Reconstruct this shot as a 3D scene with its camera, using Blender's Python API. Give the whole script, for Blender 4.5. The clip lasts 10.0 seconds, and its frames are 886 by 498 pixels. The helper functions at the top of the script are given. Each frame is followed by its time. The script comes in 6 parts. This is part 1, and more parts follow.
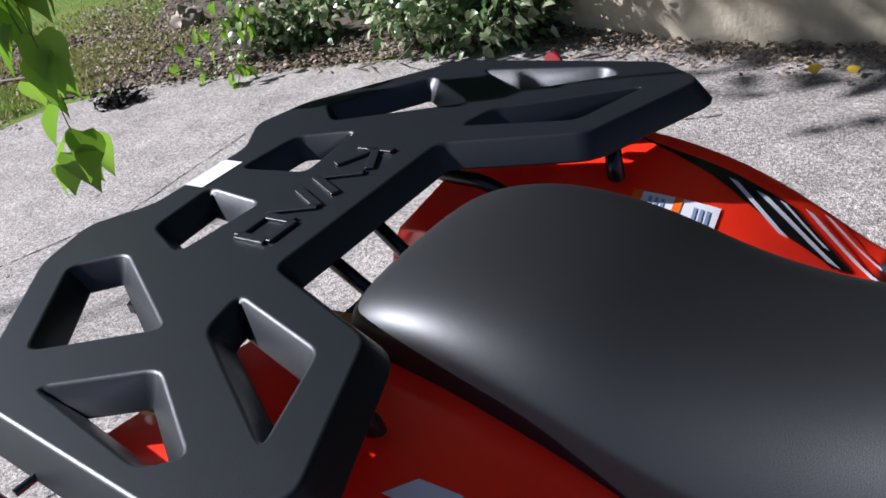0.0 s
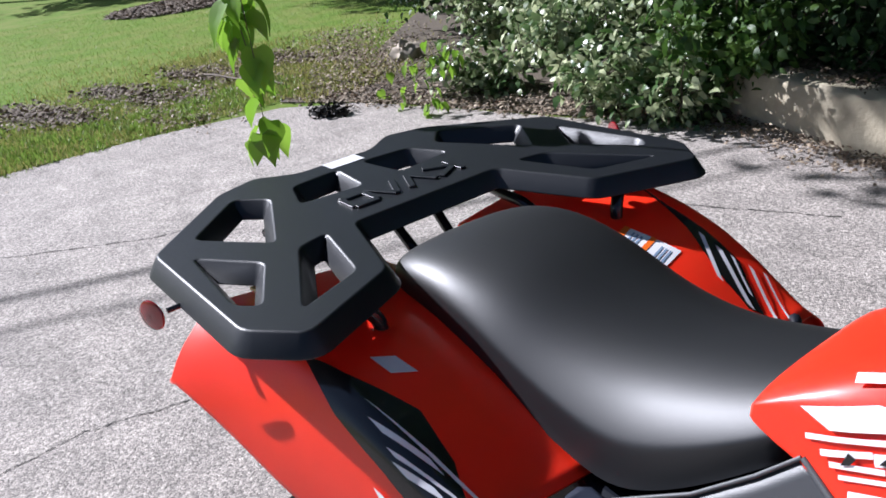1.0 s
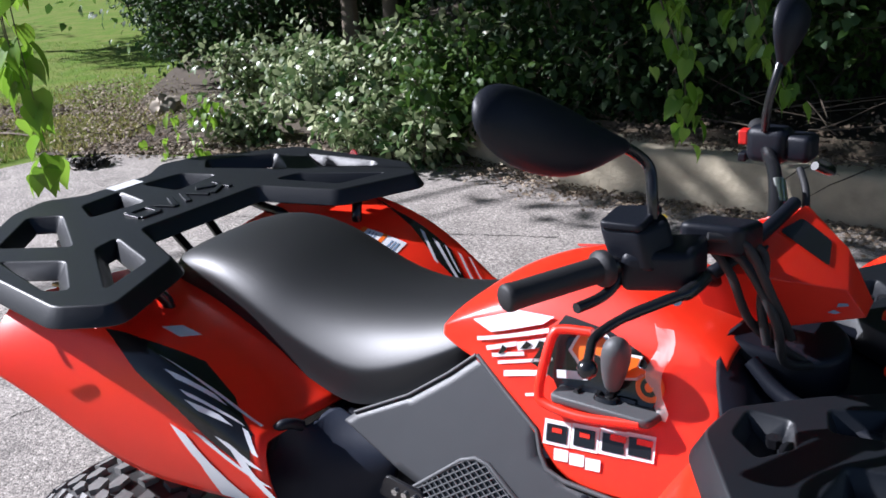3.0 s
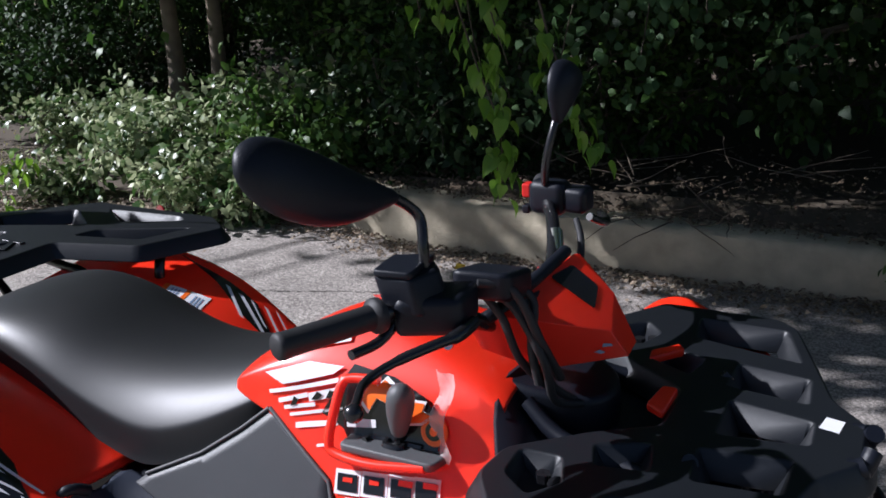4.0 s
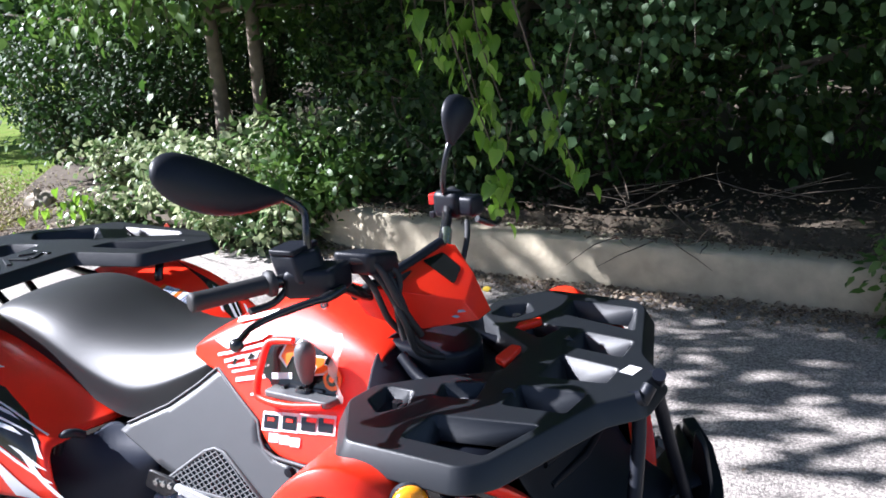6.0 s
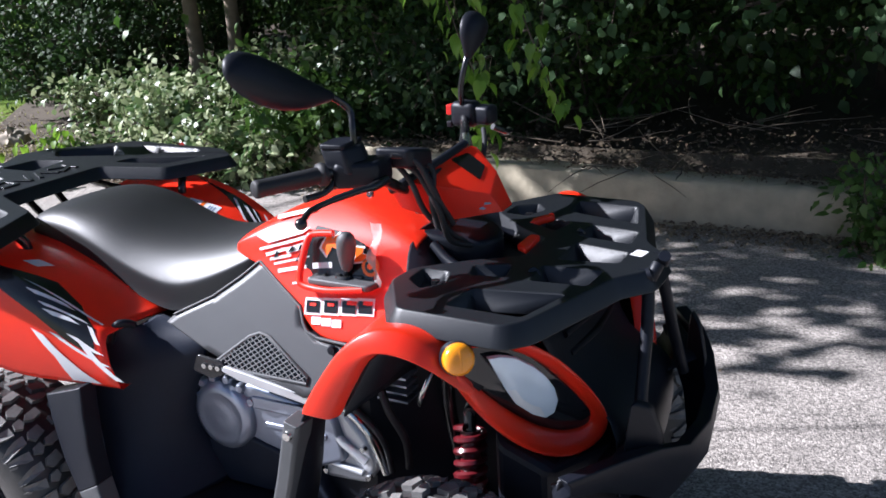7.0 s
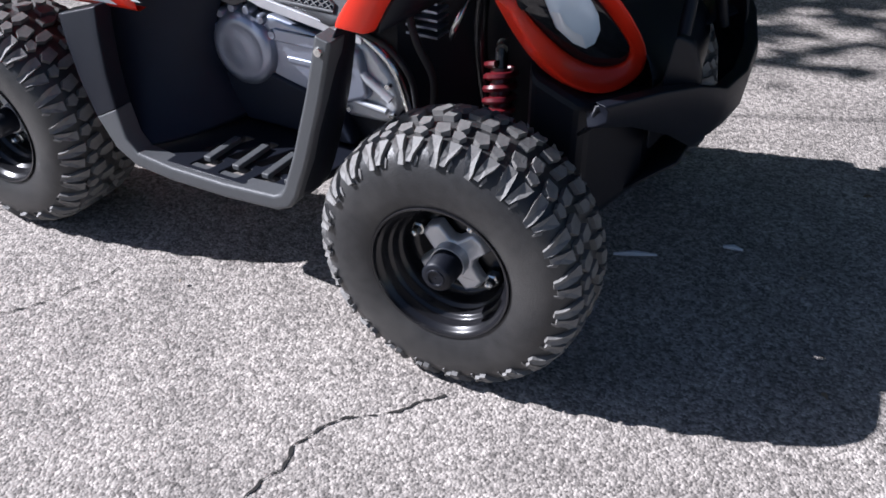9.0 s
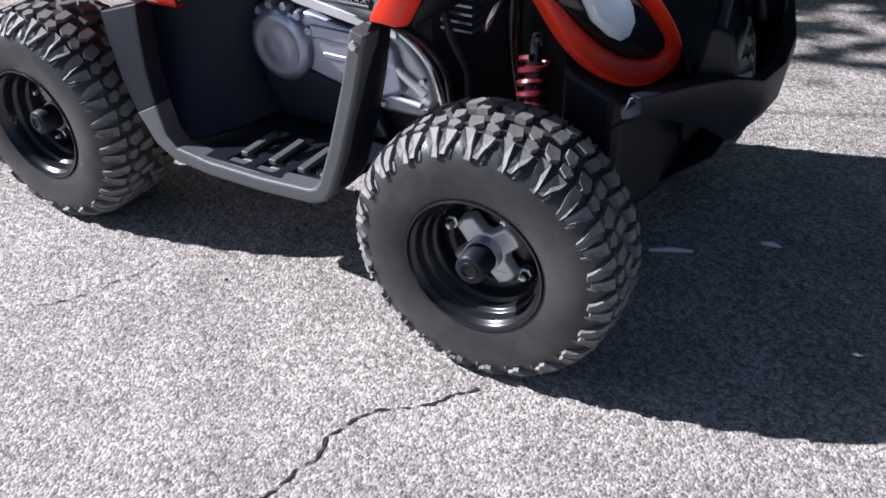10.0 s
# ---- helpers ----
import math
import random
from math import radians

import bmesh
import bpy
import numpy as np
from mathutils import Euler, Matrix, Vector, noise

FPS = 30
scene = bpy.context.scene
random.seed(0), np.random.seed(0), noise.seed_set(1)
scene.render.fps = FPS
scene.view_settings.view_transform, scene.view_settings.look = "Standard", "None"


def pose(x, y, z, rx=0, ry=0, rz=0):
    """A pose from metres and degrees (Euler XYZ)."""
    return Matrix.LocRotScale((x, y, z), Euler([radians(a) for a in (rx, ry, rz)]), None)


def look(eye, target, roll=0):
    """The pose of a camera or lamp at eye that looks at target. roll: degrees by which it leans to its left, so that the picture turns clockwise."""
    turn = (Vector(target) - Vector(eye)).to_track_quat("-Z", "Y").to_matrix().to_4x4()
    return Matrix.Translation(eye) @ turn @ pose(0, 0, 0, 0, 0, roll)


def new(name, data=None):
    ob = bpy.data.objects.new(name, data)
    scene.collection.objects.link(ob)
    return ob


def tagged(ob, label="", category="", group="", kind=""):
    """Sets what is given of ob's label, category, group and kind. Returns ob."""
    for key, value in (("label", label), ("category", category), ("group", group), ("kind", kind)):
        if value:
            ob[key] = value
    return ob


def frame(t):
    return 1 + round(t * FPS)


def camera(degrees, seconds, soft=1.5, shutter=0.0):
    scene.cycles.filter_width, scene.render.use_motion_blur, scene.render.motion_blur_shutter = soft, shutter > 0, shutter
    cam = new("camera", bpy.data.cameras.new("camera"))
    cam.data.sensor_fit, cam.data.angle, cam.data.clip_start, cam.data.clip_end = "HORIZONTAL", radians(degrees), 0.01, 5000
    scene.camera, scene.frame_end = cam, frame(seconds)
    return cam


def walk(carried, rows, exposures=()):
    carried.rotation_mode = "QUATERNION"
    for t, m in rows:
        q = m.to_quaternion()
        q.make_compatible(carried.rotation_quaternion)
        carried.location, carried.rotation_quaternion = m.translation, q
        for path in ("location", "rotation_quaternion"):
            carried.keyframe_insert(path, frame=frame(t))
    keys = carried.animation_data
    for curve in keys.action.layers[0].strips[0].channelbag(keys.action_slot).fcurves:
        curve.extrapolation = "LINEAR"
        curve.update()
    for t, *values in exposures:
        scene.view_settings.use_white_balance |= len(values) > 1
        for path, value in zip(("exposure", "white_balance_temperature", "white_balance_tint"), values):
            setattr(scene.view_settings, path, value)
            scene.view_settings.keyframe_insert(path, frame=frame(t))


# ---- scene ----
cam = camera(51.6, 10.0, soft=1.7)
PATH = [
    (0, (-0.068, -0.686, 1.402), (-1.283, 0.606, 0.477), -14.8),
    (0.5, (0.21, -0.822, 1.462), (-1.156, 0.333, 0.567), -10.8),
    (1, (0.453, -0.87, 1.48), (-1.064, 0.194, 0.726), -7.8),
    (1.5, (0.663, -0.877, 1.49), (-0.861, 0.183, 0.747), -6.6),
    (2, (0.706, -1.002, 1.513), (-0.735, 0.228, 0.875), -5.3),
    (2.5, (0.737, -1.154, 1.529), (-0.587, 0.2, 0.886), -5.4),
    (3, (0.789, -1.153, 1.518), (-0.398, 0.301, 0.825), -4.9),
    (3.2, (0.828, -1.13, 1.511), (-0.257, 0.409, 0.836), -3.6),
    (4.5, (0.893, -1.137, 1.515), (0.044, 0.587, 0.962), -3.8),
    (5, (0.97, -1.217, 1.54), (0.212, 0.578, 1.088), -5.2),
    (5.5, (1.138, -1.277, 1.547), (0.293, 0.495, 1.167), -5.4),
    (6, (1.343, -1.34, 1.531), (0.301, 0.289, 1.02), -4.3),
    (6.2, (1.372, -1.375, 1.53), (0.302, 0.225, 0.986), -5.1),
    (7.3, (1.316, -1.638, 1.467), (0.41, 0.017, 0.803), -2.9),
    (7.5, (1.311, -1.643, 1.449), (0.42, 0.005, 0.746), -2.1),
    (8, (1.287, -1.663, 1.403), (0.429, -0.065, 0.559), -1.3),
    (8.5, (1.277, -1.671, 1.353), (0.462, -0.168, 0.315), 0.0),
    (9, (1.271, -1.678, 1.304), (0.45, -0.259, 0.157), -0.3),
    (9.5, (1.274, -1.675, 1.267), (0.469, -0.301, 0.058), -0.1),
    (10, (1.285, -1.687, 1.291), (0.392, -0.307, 0.151), -1.7),
]
EXPOSURES = [(0.0, 0.92), (0.5, 1.12), (1.0, 1.06), (2.0, 0.64), (2.5, 0.68), (3.0, 0.98), (3.4, 0.82), (4.4, 0.54), (5.0, 0.70), (5.5, 1.3), (6.0, 1.95), (6.4, 1.7), (7.4, 1.12), (8.0, 0.95), (8.5, 0.92), (9.5, 1.0), (10.0, 1.05)]
walk(cam, [(t, look(eye, target, roll)) for t, eye, target, roll in PATH], [(t, stops, 5660, 16) for t, stops in EXPOSURES])

# ---- light ----
SUN_AZ, SUN_EL = 21.0, 36.0  # the way the light travels over the ground, and its height
world = bpy.data.worlds.new("sky")
scene.world = world
world.use_nodes = True
wn = world.node_tree.nodes
sky = wn.new("ShaderNodeTexSky")
sky.sky_type, sky.sun_disc = "NISHITA", False
sky.sun_elevation = radians(SUN_EL)
sky.sun_rotation = radians(270 - SUN_AZ)
wn["Background"].inputs[1].default_value = 0.035
world.node_tree.links.new(sky.outputs[0], wn["Background"].inputs[0])
sun = new("sun", bpy.data.lights.new("sun", "SUN"))
sun.data.energy, sun.data.angle, sun.data.color = 5.0, radians(0.55), (1.0, 0.96, 0.90)
ca, sa, ce, se = math.cos(radians(SUN_AZ)), math.sin(radians(SUN_AZ)), math.cos(radians(SUN_EL)), math.sin(radians(SUN_EL))
sun.matrix_world = look((-12 * ca * ce, -12 * sa * ce, 12 * se), (0, 0, 0))
CAST_X, CAST_Y = ca * ce / se, sa * ce / se  # how far a thing one metre up throws its shadow


# ---- materials ----
def material(name, colour, rough=0.5, metal=0.0, spread=0.15, scale=20.0, bump=0.0, bump_scale=120.0, coat=0.0, spec=0.5, second=None, amount=0.5, trans=0.0):
    """Colour varied at two scales, with fine relief."""
    m = bpy.data.materials.new(name)
    m.use_nodes = True
    n, l = m.node_tree.nodes, m.node_tree.links
    b = n["Principled BSDF"]
    b.inputs["Roughness"].default_value, b.inputs["Metallic"].default_value = rough, metal
    b.inputs["Coat Weight"].default_value, b.inputs["Specular IOR Level"].default_value = coat, spec
    b.inputs["Coat Roughness"].default_value = 0.06
    co = n.new("ShaderNodeTexCoord")
    a, c = n.new("ShaderNodeTexNoise"), n.new("ShaderNodeTexNoise")
    a.inputs["Scale"].default_value, a.inputs["Detail"].default_value = scale, 5
    c.inputs["Scale"].default_value, c.inputs["Detail"].default_value = scale * 0.12, 3
    mix, ramp = n.new("ShaderNodeMix"), n.new("ShaderNodeMix")
    mix.data_type = ramp.data_type = "RGBA"
    lo = tuple(max(0.0, v * (1 - spread)) for v in colour)
    hi = tuple(min(1.0, v * (1 + spread)) for v in colour)
    mix.inputs[6].default_value, mix.inputs[7].default_value = (*lo, 1), (*hi, 1)
    ramp.inputs[7].default_value = (*(second or colour), 1)
    contrast = n.new("ShaderNodeMapRange")
    contrast.inputs[1].default_value, contrast.inputs[2].default_value = 0.42, 0.62
    contrast.inputs[4].default_value = amount
    for x in (a, c):
        l.new(co.outputs["Object"], x.inputs["Vector"])
    l.new(a.outputs[0], mix.inputs[0])
    l.new(c.outputs[0], contrast.inputs[0])
    l.new(mix.outputs[2], ramp.inputs[6])
    l.new(contrast.outputs[0], ramp.inputs[0])
    l.new(ramp.outputs[2], b.inputs["Base Color"])
    if bump:
        d, u = n.new("ShaderNodeTexNoise"), n.new("ShaderNodeBump")
        d.inputs["Scale"].default_value, d.inputs["Detail"].default_value = bump_scale, 3
        u.inputs["Strength"].default_value, u.inputs["Distance"].default_value = bump, 0.004
        l.new(co.outputs["Object"], d.inputs["Vector"])
        l.new(d.outputs[0], u.inputs["Height"])
        l.new(u.outputs[0], b.inputs["Normal"])
    return m


def leaf_material(name, colour, back, rough=0.45, light=0.35, rarity=1.0):
    """Leaves that differ one from another and let light through."""
    m = bpy.data.materials.new(name)
    m.use_nodes = True
    n, l = m.node_tree.nodes, m.node_tree.links
    b = n["Principled BSDF"]
    g = n.new("ShaderNodeNewGeometry")
    mix = n.new("ShaderNodeMix")
    mix.data_type = "RGBA"
    mix.inputs[6].default_value, mix.inputs[7].default_value = (*colour, 1), (*back, 1)
    rare = n.new("ShaderNodeMath")
    rare.operation = "POWER"
    rare.inputs[1].default_value = rarity
    l.new(g.outputs["Random Per Island"], rare.inputs[0])
    l.new(rare.outputs[0], mix.inputs[0])
    l.new(mix.outputs[2], b.inputs["Base Color"])
    b.inputs["Roughness"].default_value = rough
    t, add = n.new("ShaderNodeBsdfTranslucent"), n.new("ShaderNodeMixShader")
    l.new(mix.outputs[2], t.inputs["Color"])
    add.inputs[0].default_value = light
    l.new(b.outputs[0], add.inputs[1])
    l.new(t.outputs[0], add.inputs[2])
    l.new(add.outputs[0], n["Material Output"].inputs[0])
    return m


RED = material("red_plastic", (0.93, 0.030, 0.006), 0.36, spread=0.04, spec=0.42, coat=0.22, bump=0.02, bump_scale=30, second=(0.74, 0.02, 0.006))
rb = RED.node_tree.nodes["Principled BSDF"]
rb.inputs["Subsurface Weight"].default_value, rb.inputs["Subsurface Scale"].default_value = 0.35, 0.03
RACK = material("black_rack_plastic", (0.008, 0.0095, 0.0125), 0.42, spread=0.2, bump=0.10, bump_scale=900, spec=0.5)
PLASTIC = material("black_plastic", (0.007, 0.0085, 0.014), 0.44, spread=0.2, bump=0.12, bump_scale=500, spec=0.28)
# black plastic with the sky's blue reflection mixed into its colour
WELL = material("sky_tinted_plastic", (0.012, 0.016, 0.028), 0.5, spread=0.2, bump=0.12, bump_scale=500, spec=0.2)
GREY = material("dark_grey_plastic", (0.075, 0.078, 0.082), 0.5, spread=0.1, bump=0.2, bump_scale=700)
COVER = material("satin_grey_plastic", (0.045, 0.047, 0.051), 0.42, spread=0.1, bump=0.15, bump_scale=700)
VINYL = material("seat_vinyl", (0.0055, 0.006, 0.0075), 0.48, spread=0.12, bump=0.06, bump_scale=700, spec=0.7)
# dust grey, paled further for sunlight the blocks do not get
TREAD = material("dusty_sun_bright_tread", (0.165, 0.160, 0.152), 0.6, spread=0.4, scale=45, bump=0.3, bump_scale=220, second=(0.05, 0.049, 0.048), amount=0.6)
RUBBER = material("tyre_rubber", (0.028, 0.028, 0.029), 0.40, spread=0.5, scale=60, bump=0.25, bump_scale=320, second=(0.075, 0.072, 0.068), amount=0.6)
GRIP = material("grip_rubber", (0.014, 0.014, 0.016), 0.6, spread=0.15, bump=0.12, bump_scale=1500)
STEEL = material("black_painted_steel", (0.011, 0.011, 0.013), 0.25, spread=0.2, coat=0.1)
SILVER = material("cast_aluminium", (0.60, 0.61, 0.63), 0.36, 0.55, spread=0.2, bump=0.1, bump_scale=200)
ENGINE = material("grey_engine_case", (0.34, 0.37, 0.45), 0.30, 0.7, spread=0.25, scale=8, bump=0.1, bump_scale=150)
CHROME = material("zinc_bolt", (0.72, 0.72, 0.70), 0.22, 1.0, spread=0.1)
SPRING = material("dark_red_spring", (0.11, 0.007, 0.011), 0.35, spread=0.15, coat=0.3)
WHITE = material("white_sticker", (0.78, 0.78, 0.80), 0.35, spread=0.04, second=(0.6, 0.6, 0.63), amount=0.25)
BLACKD = material("black_decal", (0.008, 0.008, 0.009), 0.22, spread=0.2, coat=0.3)
ORANGE = material("orange_decal", (0.85, 0.16, 0.015), 0.3, spread=0.06)
BLUEINK = material("grey_blue_print", (0.22, 0.30, 0.42), 0.4, spread=0.2)
REDLENS = material("red_reflector", (0.22, 0.006, 0.008), 0.12, spread=0.15, coat=0.8)
AMBER = material("amber_lens", (0.85, 0.30, 0.004), 0.18, spread=0.06, coat=0.7)
LENS = material("headlight_reflector", (0.66, 0.78, 0.90), 0.22, 0.1, spread=0.12, scale=14, coat=0.6)
WEDGE = material("bright_reflector_wedge", (0.85, 0.91, 0.97), 0.15, 0.2, spread=0.05, coat=0.6)
GLASS = material("dark_headlight_housing", (0.012, 0.014, 0.017), 0.10, spread=0.2, coat=0.3)
REDSW = material("red_switch", (0.6, 0.02, 0.015), 0.35)
FILM = material("clear_plastic_film", (0.75, 0.70, 0.68), 0.2, spread=0.2)
FILM.node_tree.nodes["Principled BSDF"].inputs["Alpha"].default_value = 0.38
BRASS = material("bare_brass_bracket", (0.55, 0.42, 0.20), 0.4, 0.6)
BARK = material("bark", (0.21, 0.165, 0.125), 0.9, spread=0.45, scale=14, bump=0.9, bump_scale=40, second=(0.05, 0.042, 0.035))
DARKBARK = material("dark_bark", (0.055, 0.048, 0.042), 0.9, spread=0.4, scale=14, bump=0.9, bump_scale=40, second=(0.02, 0.018, 0.016))
TWIG = material("dry_twig", (0.10, 0.078, 0.056), 0.85, spread=0.4, scale=10)
CONCRETE = material("weathered_concrete", (0.46, 0.40, 0.29), 0.9, spread=0.38, scale=11, bump=1.0, bump_scale=45, second=(0.27, 0.235, 0.17), amount=0.7)
SOIL = material("leafy_soil", (0.075, 0.058, 0.040), 0.95, spread=0.5, scale=30, bump=0.9, bump_scale=60, second=(0.10, 0.08, 0.05))
LAWN = material("lawn", (0.11, 0.175, 0.026), 0.9, spec=0.08, spread=0.7, scale=18, bump=1.0, bump_scale=60, second=(0.17, 0.19, 0.05), amount=0.75)
LEAF = leaf_material("green_leaf", (0.045, 0.110, 0.018), (0.11, 0.19, 0.035), 0.48)
# green to near white; the palest leaves stand for sun glints
LEAF2 = leaf_material("sunlit_shrub_leaf", (0.045, 0.100, 0.020), (0.60, 0.64, 0.38), 0.36, 0.3, 2.2)
LEAFNEAR = leaf_material("young_leaf", (0.14, 0.27, 0.02), (0.24, 0.40, 0.04), 0.42, 0.5)
# leaf green darkened, with the wood's shade put into the colour
SHADELEAF = leaf_material("shaded_leaf", (0.014, 0.040, 0.009), (0.046, 0.095, 0.02), 0.6, 0.25)
LITTER = leaf_material("dead_leaf", (0.10, 0.065, 0.038), (0.44, 0.35, 0.25), 0.7, 0.1, 1.8)
# dark litter and mulch; behind the wall its darkness stands for shade
SHADELITTER = leaf_material("dark_and_shaded_leaf", (0.07, 0.045, 0.028), (0.20, 0.15, 0.10), 0.8, 0.05)
BLADE = leaf_material("grass_blade", (0.12, 0.215, 0.028), (0.28, 0.37, 0.08), 0.5, 0.35)
DRYBLADE = leaf_material("dry_grass_blade", (0.15, 0.20, 0.03), (0.44, 0.39, 0.15), 0.6, 0.3)
VINELEAF = leaf_material("blue_green_vine_leaf", (0.045, 0.105, 0.034), (0.085, 0.165, 0.055), 0.62, 0.35)
YELLOWLEAF = leaf_material("yellow_leaf", (0.6, 0.42, 0.03), (0.75, 0.55, 0.06), 0.5, 0.3)

# asphalt: worn chippings in dark binder
ASPHALT = material("worn_asphalt", (0.280, 0.250, 0.225), 0.88, spread=0.16, scale=2.0, second=(0.335, 0.302, 0.272), amount=0.6)
n, l = ASPHALT.node_tree.nodes, ASPHALT.node_tree.links
bs = n["Principled BSDF"]
tc = n.new("ShaderNodeTexCoord")
vo = n.new("ShaderNodeTexVoronoi")
vo.inputs["Scale"].default_value = 165
chip = n.new("ShaderNodeMapRange")
chip.inputs[1].default_value, chip.inputs[2].default_value, chip.inputs[3].default_value, chip.inputs[4].default_value = 0.15, 0.75, 1.0, 0.12
grain = n.new("ShaderNodeTexNoise")
grain.inputs["Scale"].default_value, grain.inputs["Detail"].default_value = 55, 6
gr = n.new("ShaderNodeMapRange")
gr.inputs[1].default_value, gr.inputs[2].default_value, gr.inputs[3].default_value, gr.inputs[4].default_value = 0.3, 0.7, 0.62, 1.38
hue = n.new("ShaderNodeMix")
hue.data_type, hue.blend_type = "RGBA", "MULTIPLY"
hue.inputs[0].default_value = 0.9
tone = n.new("ShaderNodeMix")
tone.data_type, tone.blend_type = "RGBA", "MULTIPLY"
tone.inputs[0].default_value = 1.0
l.new(tc.outputs["Object"], vo.inputs["Vector"])
l.new(tc.outputs["Object"], grain.inputs["Vector"])
l.new(vo.outputs["Distance"], chip.inputs[0])
l.new(grain.outputs[0], gr.inputs[0])
src = bs.inputs["Base Color"].links[0].from_socket
blot = n.new("ShaderNodeTexNoise")
blot.inputs["Scale"].default_value, blot.inputs["Detail"].default_value, blot.inputs["Roughness"].default_value = 4.0, 9, 0.78
br = n.new("ShaderNodeMapRange")
br.inputs[1].default_value, br.inputs[2].default_value, br.inputs[3].default_value, br.inputs[4].default_value = 0.32, 0.66, 0.70, 1.22
worn = n.new("ShaderNodeMix")
worn.data_type, worn.blend_type = "RGBA", "MULTIPLY"
worn.inputs[0].default_value = 1.0
l.new(tc.outputs["Object"], blot.inputs["Vector"])
l.new(blot.outputs[0], br.inputs[0])
l.new(src, worn.inputs[6])
l.new(br.outputs[0], worn.inputs[7])
l.new(worn.outputs[2], hue.inputs[6])
l.new(gr.outputs[0], hue.inputs[7])
l.new(hue.outputs[2], tone.inputs[6])
sep = n.new("ShaderNodeMapRange")
sep.inputs[3].default_value, sep.inputs[4].default_value = 0.45, 1.55
vr = n.new("ShaderNodeSeparateColor")
l.new(vo.outputs["Color"], vr.inputs[0])
l.new(vr.outputs[0], sep.inputs[0])
l.new(sep.outputs[0], tone.inputs[7])
l.new(tone.outputs[2], bs.inputs["Base Color"])
bp = n.new("ShaderNodeBump")
bp.inputs["Strength"].default_value, bp.inputs["Distance"].default_value = 0.5, 0.004
l.new(chip.outputs[0], bp.inputs["Height"])
l.new(bp.outputs[0], bs.inputs["Normal"])


# ---- shape helpers ----
def part(name, bm, mat, parent=None, label="", smooth=True, bevel=0.0, subdiv=0, thick=0.0):
    """Links a bmesh, or (verts, faces), as one mesh object."""
    me = bpy.data.meshes.new(name)
    if isinstance(bm, tuple):
        me.from_pydata([tuple(v) for v in bm[0]], [], bm[1])
    else:
        bm.to_mesh(me)
        bm.free()
    me.materials.append(mat)
    me.update()
    if smooth:
        me.shade_smooth()
        if not subdiv:
            me.set_sharp_from_angle(angle=radians(48))
    ob = new(name, me)
    if parent:
        ob.parent = parent
    if thick:
        so = ob.modifiers.new("thickness", "SOLIDIFY")
        so.thickness, so.offset = thick, -1
    if bevel:
        be = ob.modifiers.new("bevel", "BEVEL")
        be.width, be.segments, be.limit_method, be.angle_limit = bevel, 3, "ANGLE", radians(35)
        wnm = ob.modifiers.new("normals", "WEIGHTED_NORMAL")
        wnm.keep_sharp = True
    if subdiv:
        sd = ob.modifiers.new("subdivision", "SUBSURF")
        sd.levels = sd.render_levels = subdiv
    if label:
        ob["label"] = label
    return ob


def thing(name, label, category, group="", kind="", m=None):
    ob = new(name)
    ob.empty_display_size = 0.1
    if m is not None:
        ob.matrix_basis = m
    return tagged(ob, label, category, group, kind)


def grid(rows, closed=False, caps=False):
    """Verts and faces through rows of points of one length; closed: each row is a ring."""
    k = len(rows[0])
    verts = [tuple(p) for r in rows for p in r]
    faces = []
    for a in range(len(rows) - 1):
        for b in range(k if closed else k - 1):
            c = (b + 1) % k
            faces.append((a * k + b, a * k + c, (a + 1) * k + c, (a + 1) * k + b))
    if caps:
        faces.append(tuple(range(k))[::-1])
        faces.append(tuple(range((len(rows) - 1) * k, len(rows) * k)))
    return verts, faces


def tube(points, radius, sides=10, caps=True):
    """A round bar along points; radius may be a list."""
    pts = [Vector(p) for p in points]
    rad = radius if isinstance(radius, (list, tuple)) else [radius] * len(pts)
    rows, side = [], None
    for i, p in enumerate(pts):
        d = (pts[min(i + 1, len(pts) - 1)] - pts[max(i - 1, 0)]).normalized()
        if side is None:
            side = d.cross(Vector((0, 0, 1)) if abs(d.z) < 0.9 else Vector((1, 0, 0))).normalized()
        side = (side - d * side.dot(d)).normalized()
        up = d.cross(side)
        rows.append([p + rad[i] * (math.cos(a) * side + math.sin(a) * up) for a in (2 * math.pi * j / sides for j in range(sides))])
    return grid(rows, True, caps)


def smooth_line(points, steps=6):
    """Points on a smooth curve through the given ones."""
    p = [Vector(q) for q in points]
    out = []
    for i in range(len(p) - 1):
        a, b, c, d = p[max(i - 1, 0)], p[i], p[i + 1], p[min(i + 2, len(p) - 1)]
        for s in range(steps):
            t = s / steps
            out.append(0.5 * ((2 * b) + (c - a) * t + (2 * a - 5 * b + 4 * c - d) * t * t + (3 * b - a - 3 * c + d) * t ** 3))
    return out + [p[-1]]


def box(x0, x1, y0, y1, z0, z1):
    bm = bmesh.new()
    bmesh.ops.create_cube(bm, size=1, matrix=Matrix.Translation(((x0 + x1) / 2, (y0 + y1) / 2, (z0 + z1) / 2)) @ Matrix.Diagonal((x1 - x0, y1 - y0, z1 - z0, 1)))
    return bm


def lathe(profile, m=Matrix(), sides=48):
    """Turns (axial, radius) pairs round the y axis."""
    rows = [[m @ Vector((r * math.cos(a), u, r * math.sin(a))) for a in (2 * math.pi * j / sides for j in range(sides))] for u, r in profile]
    return grid(rows, True, False)


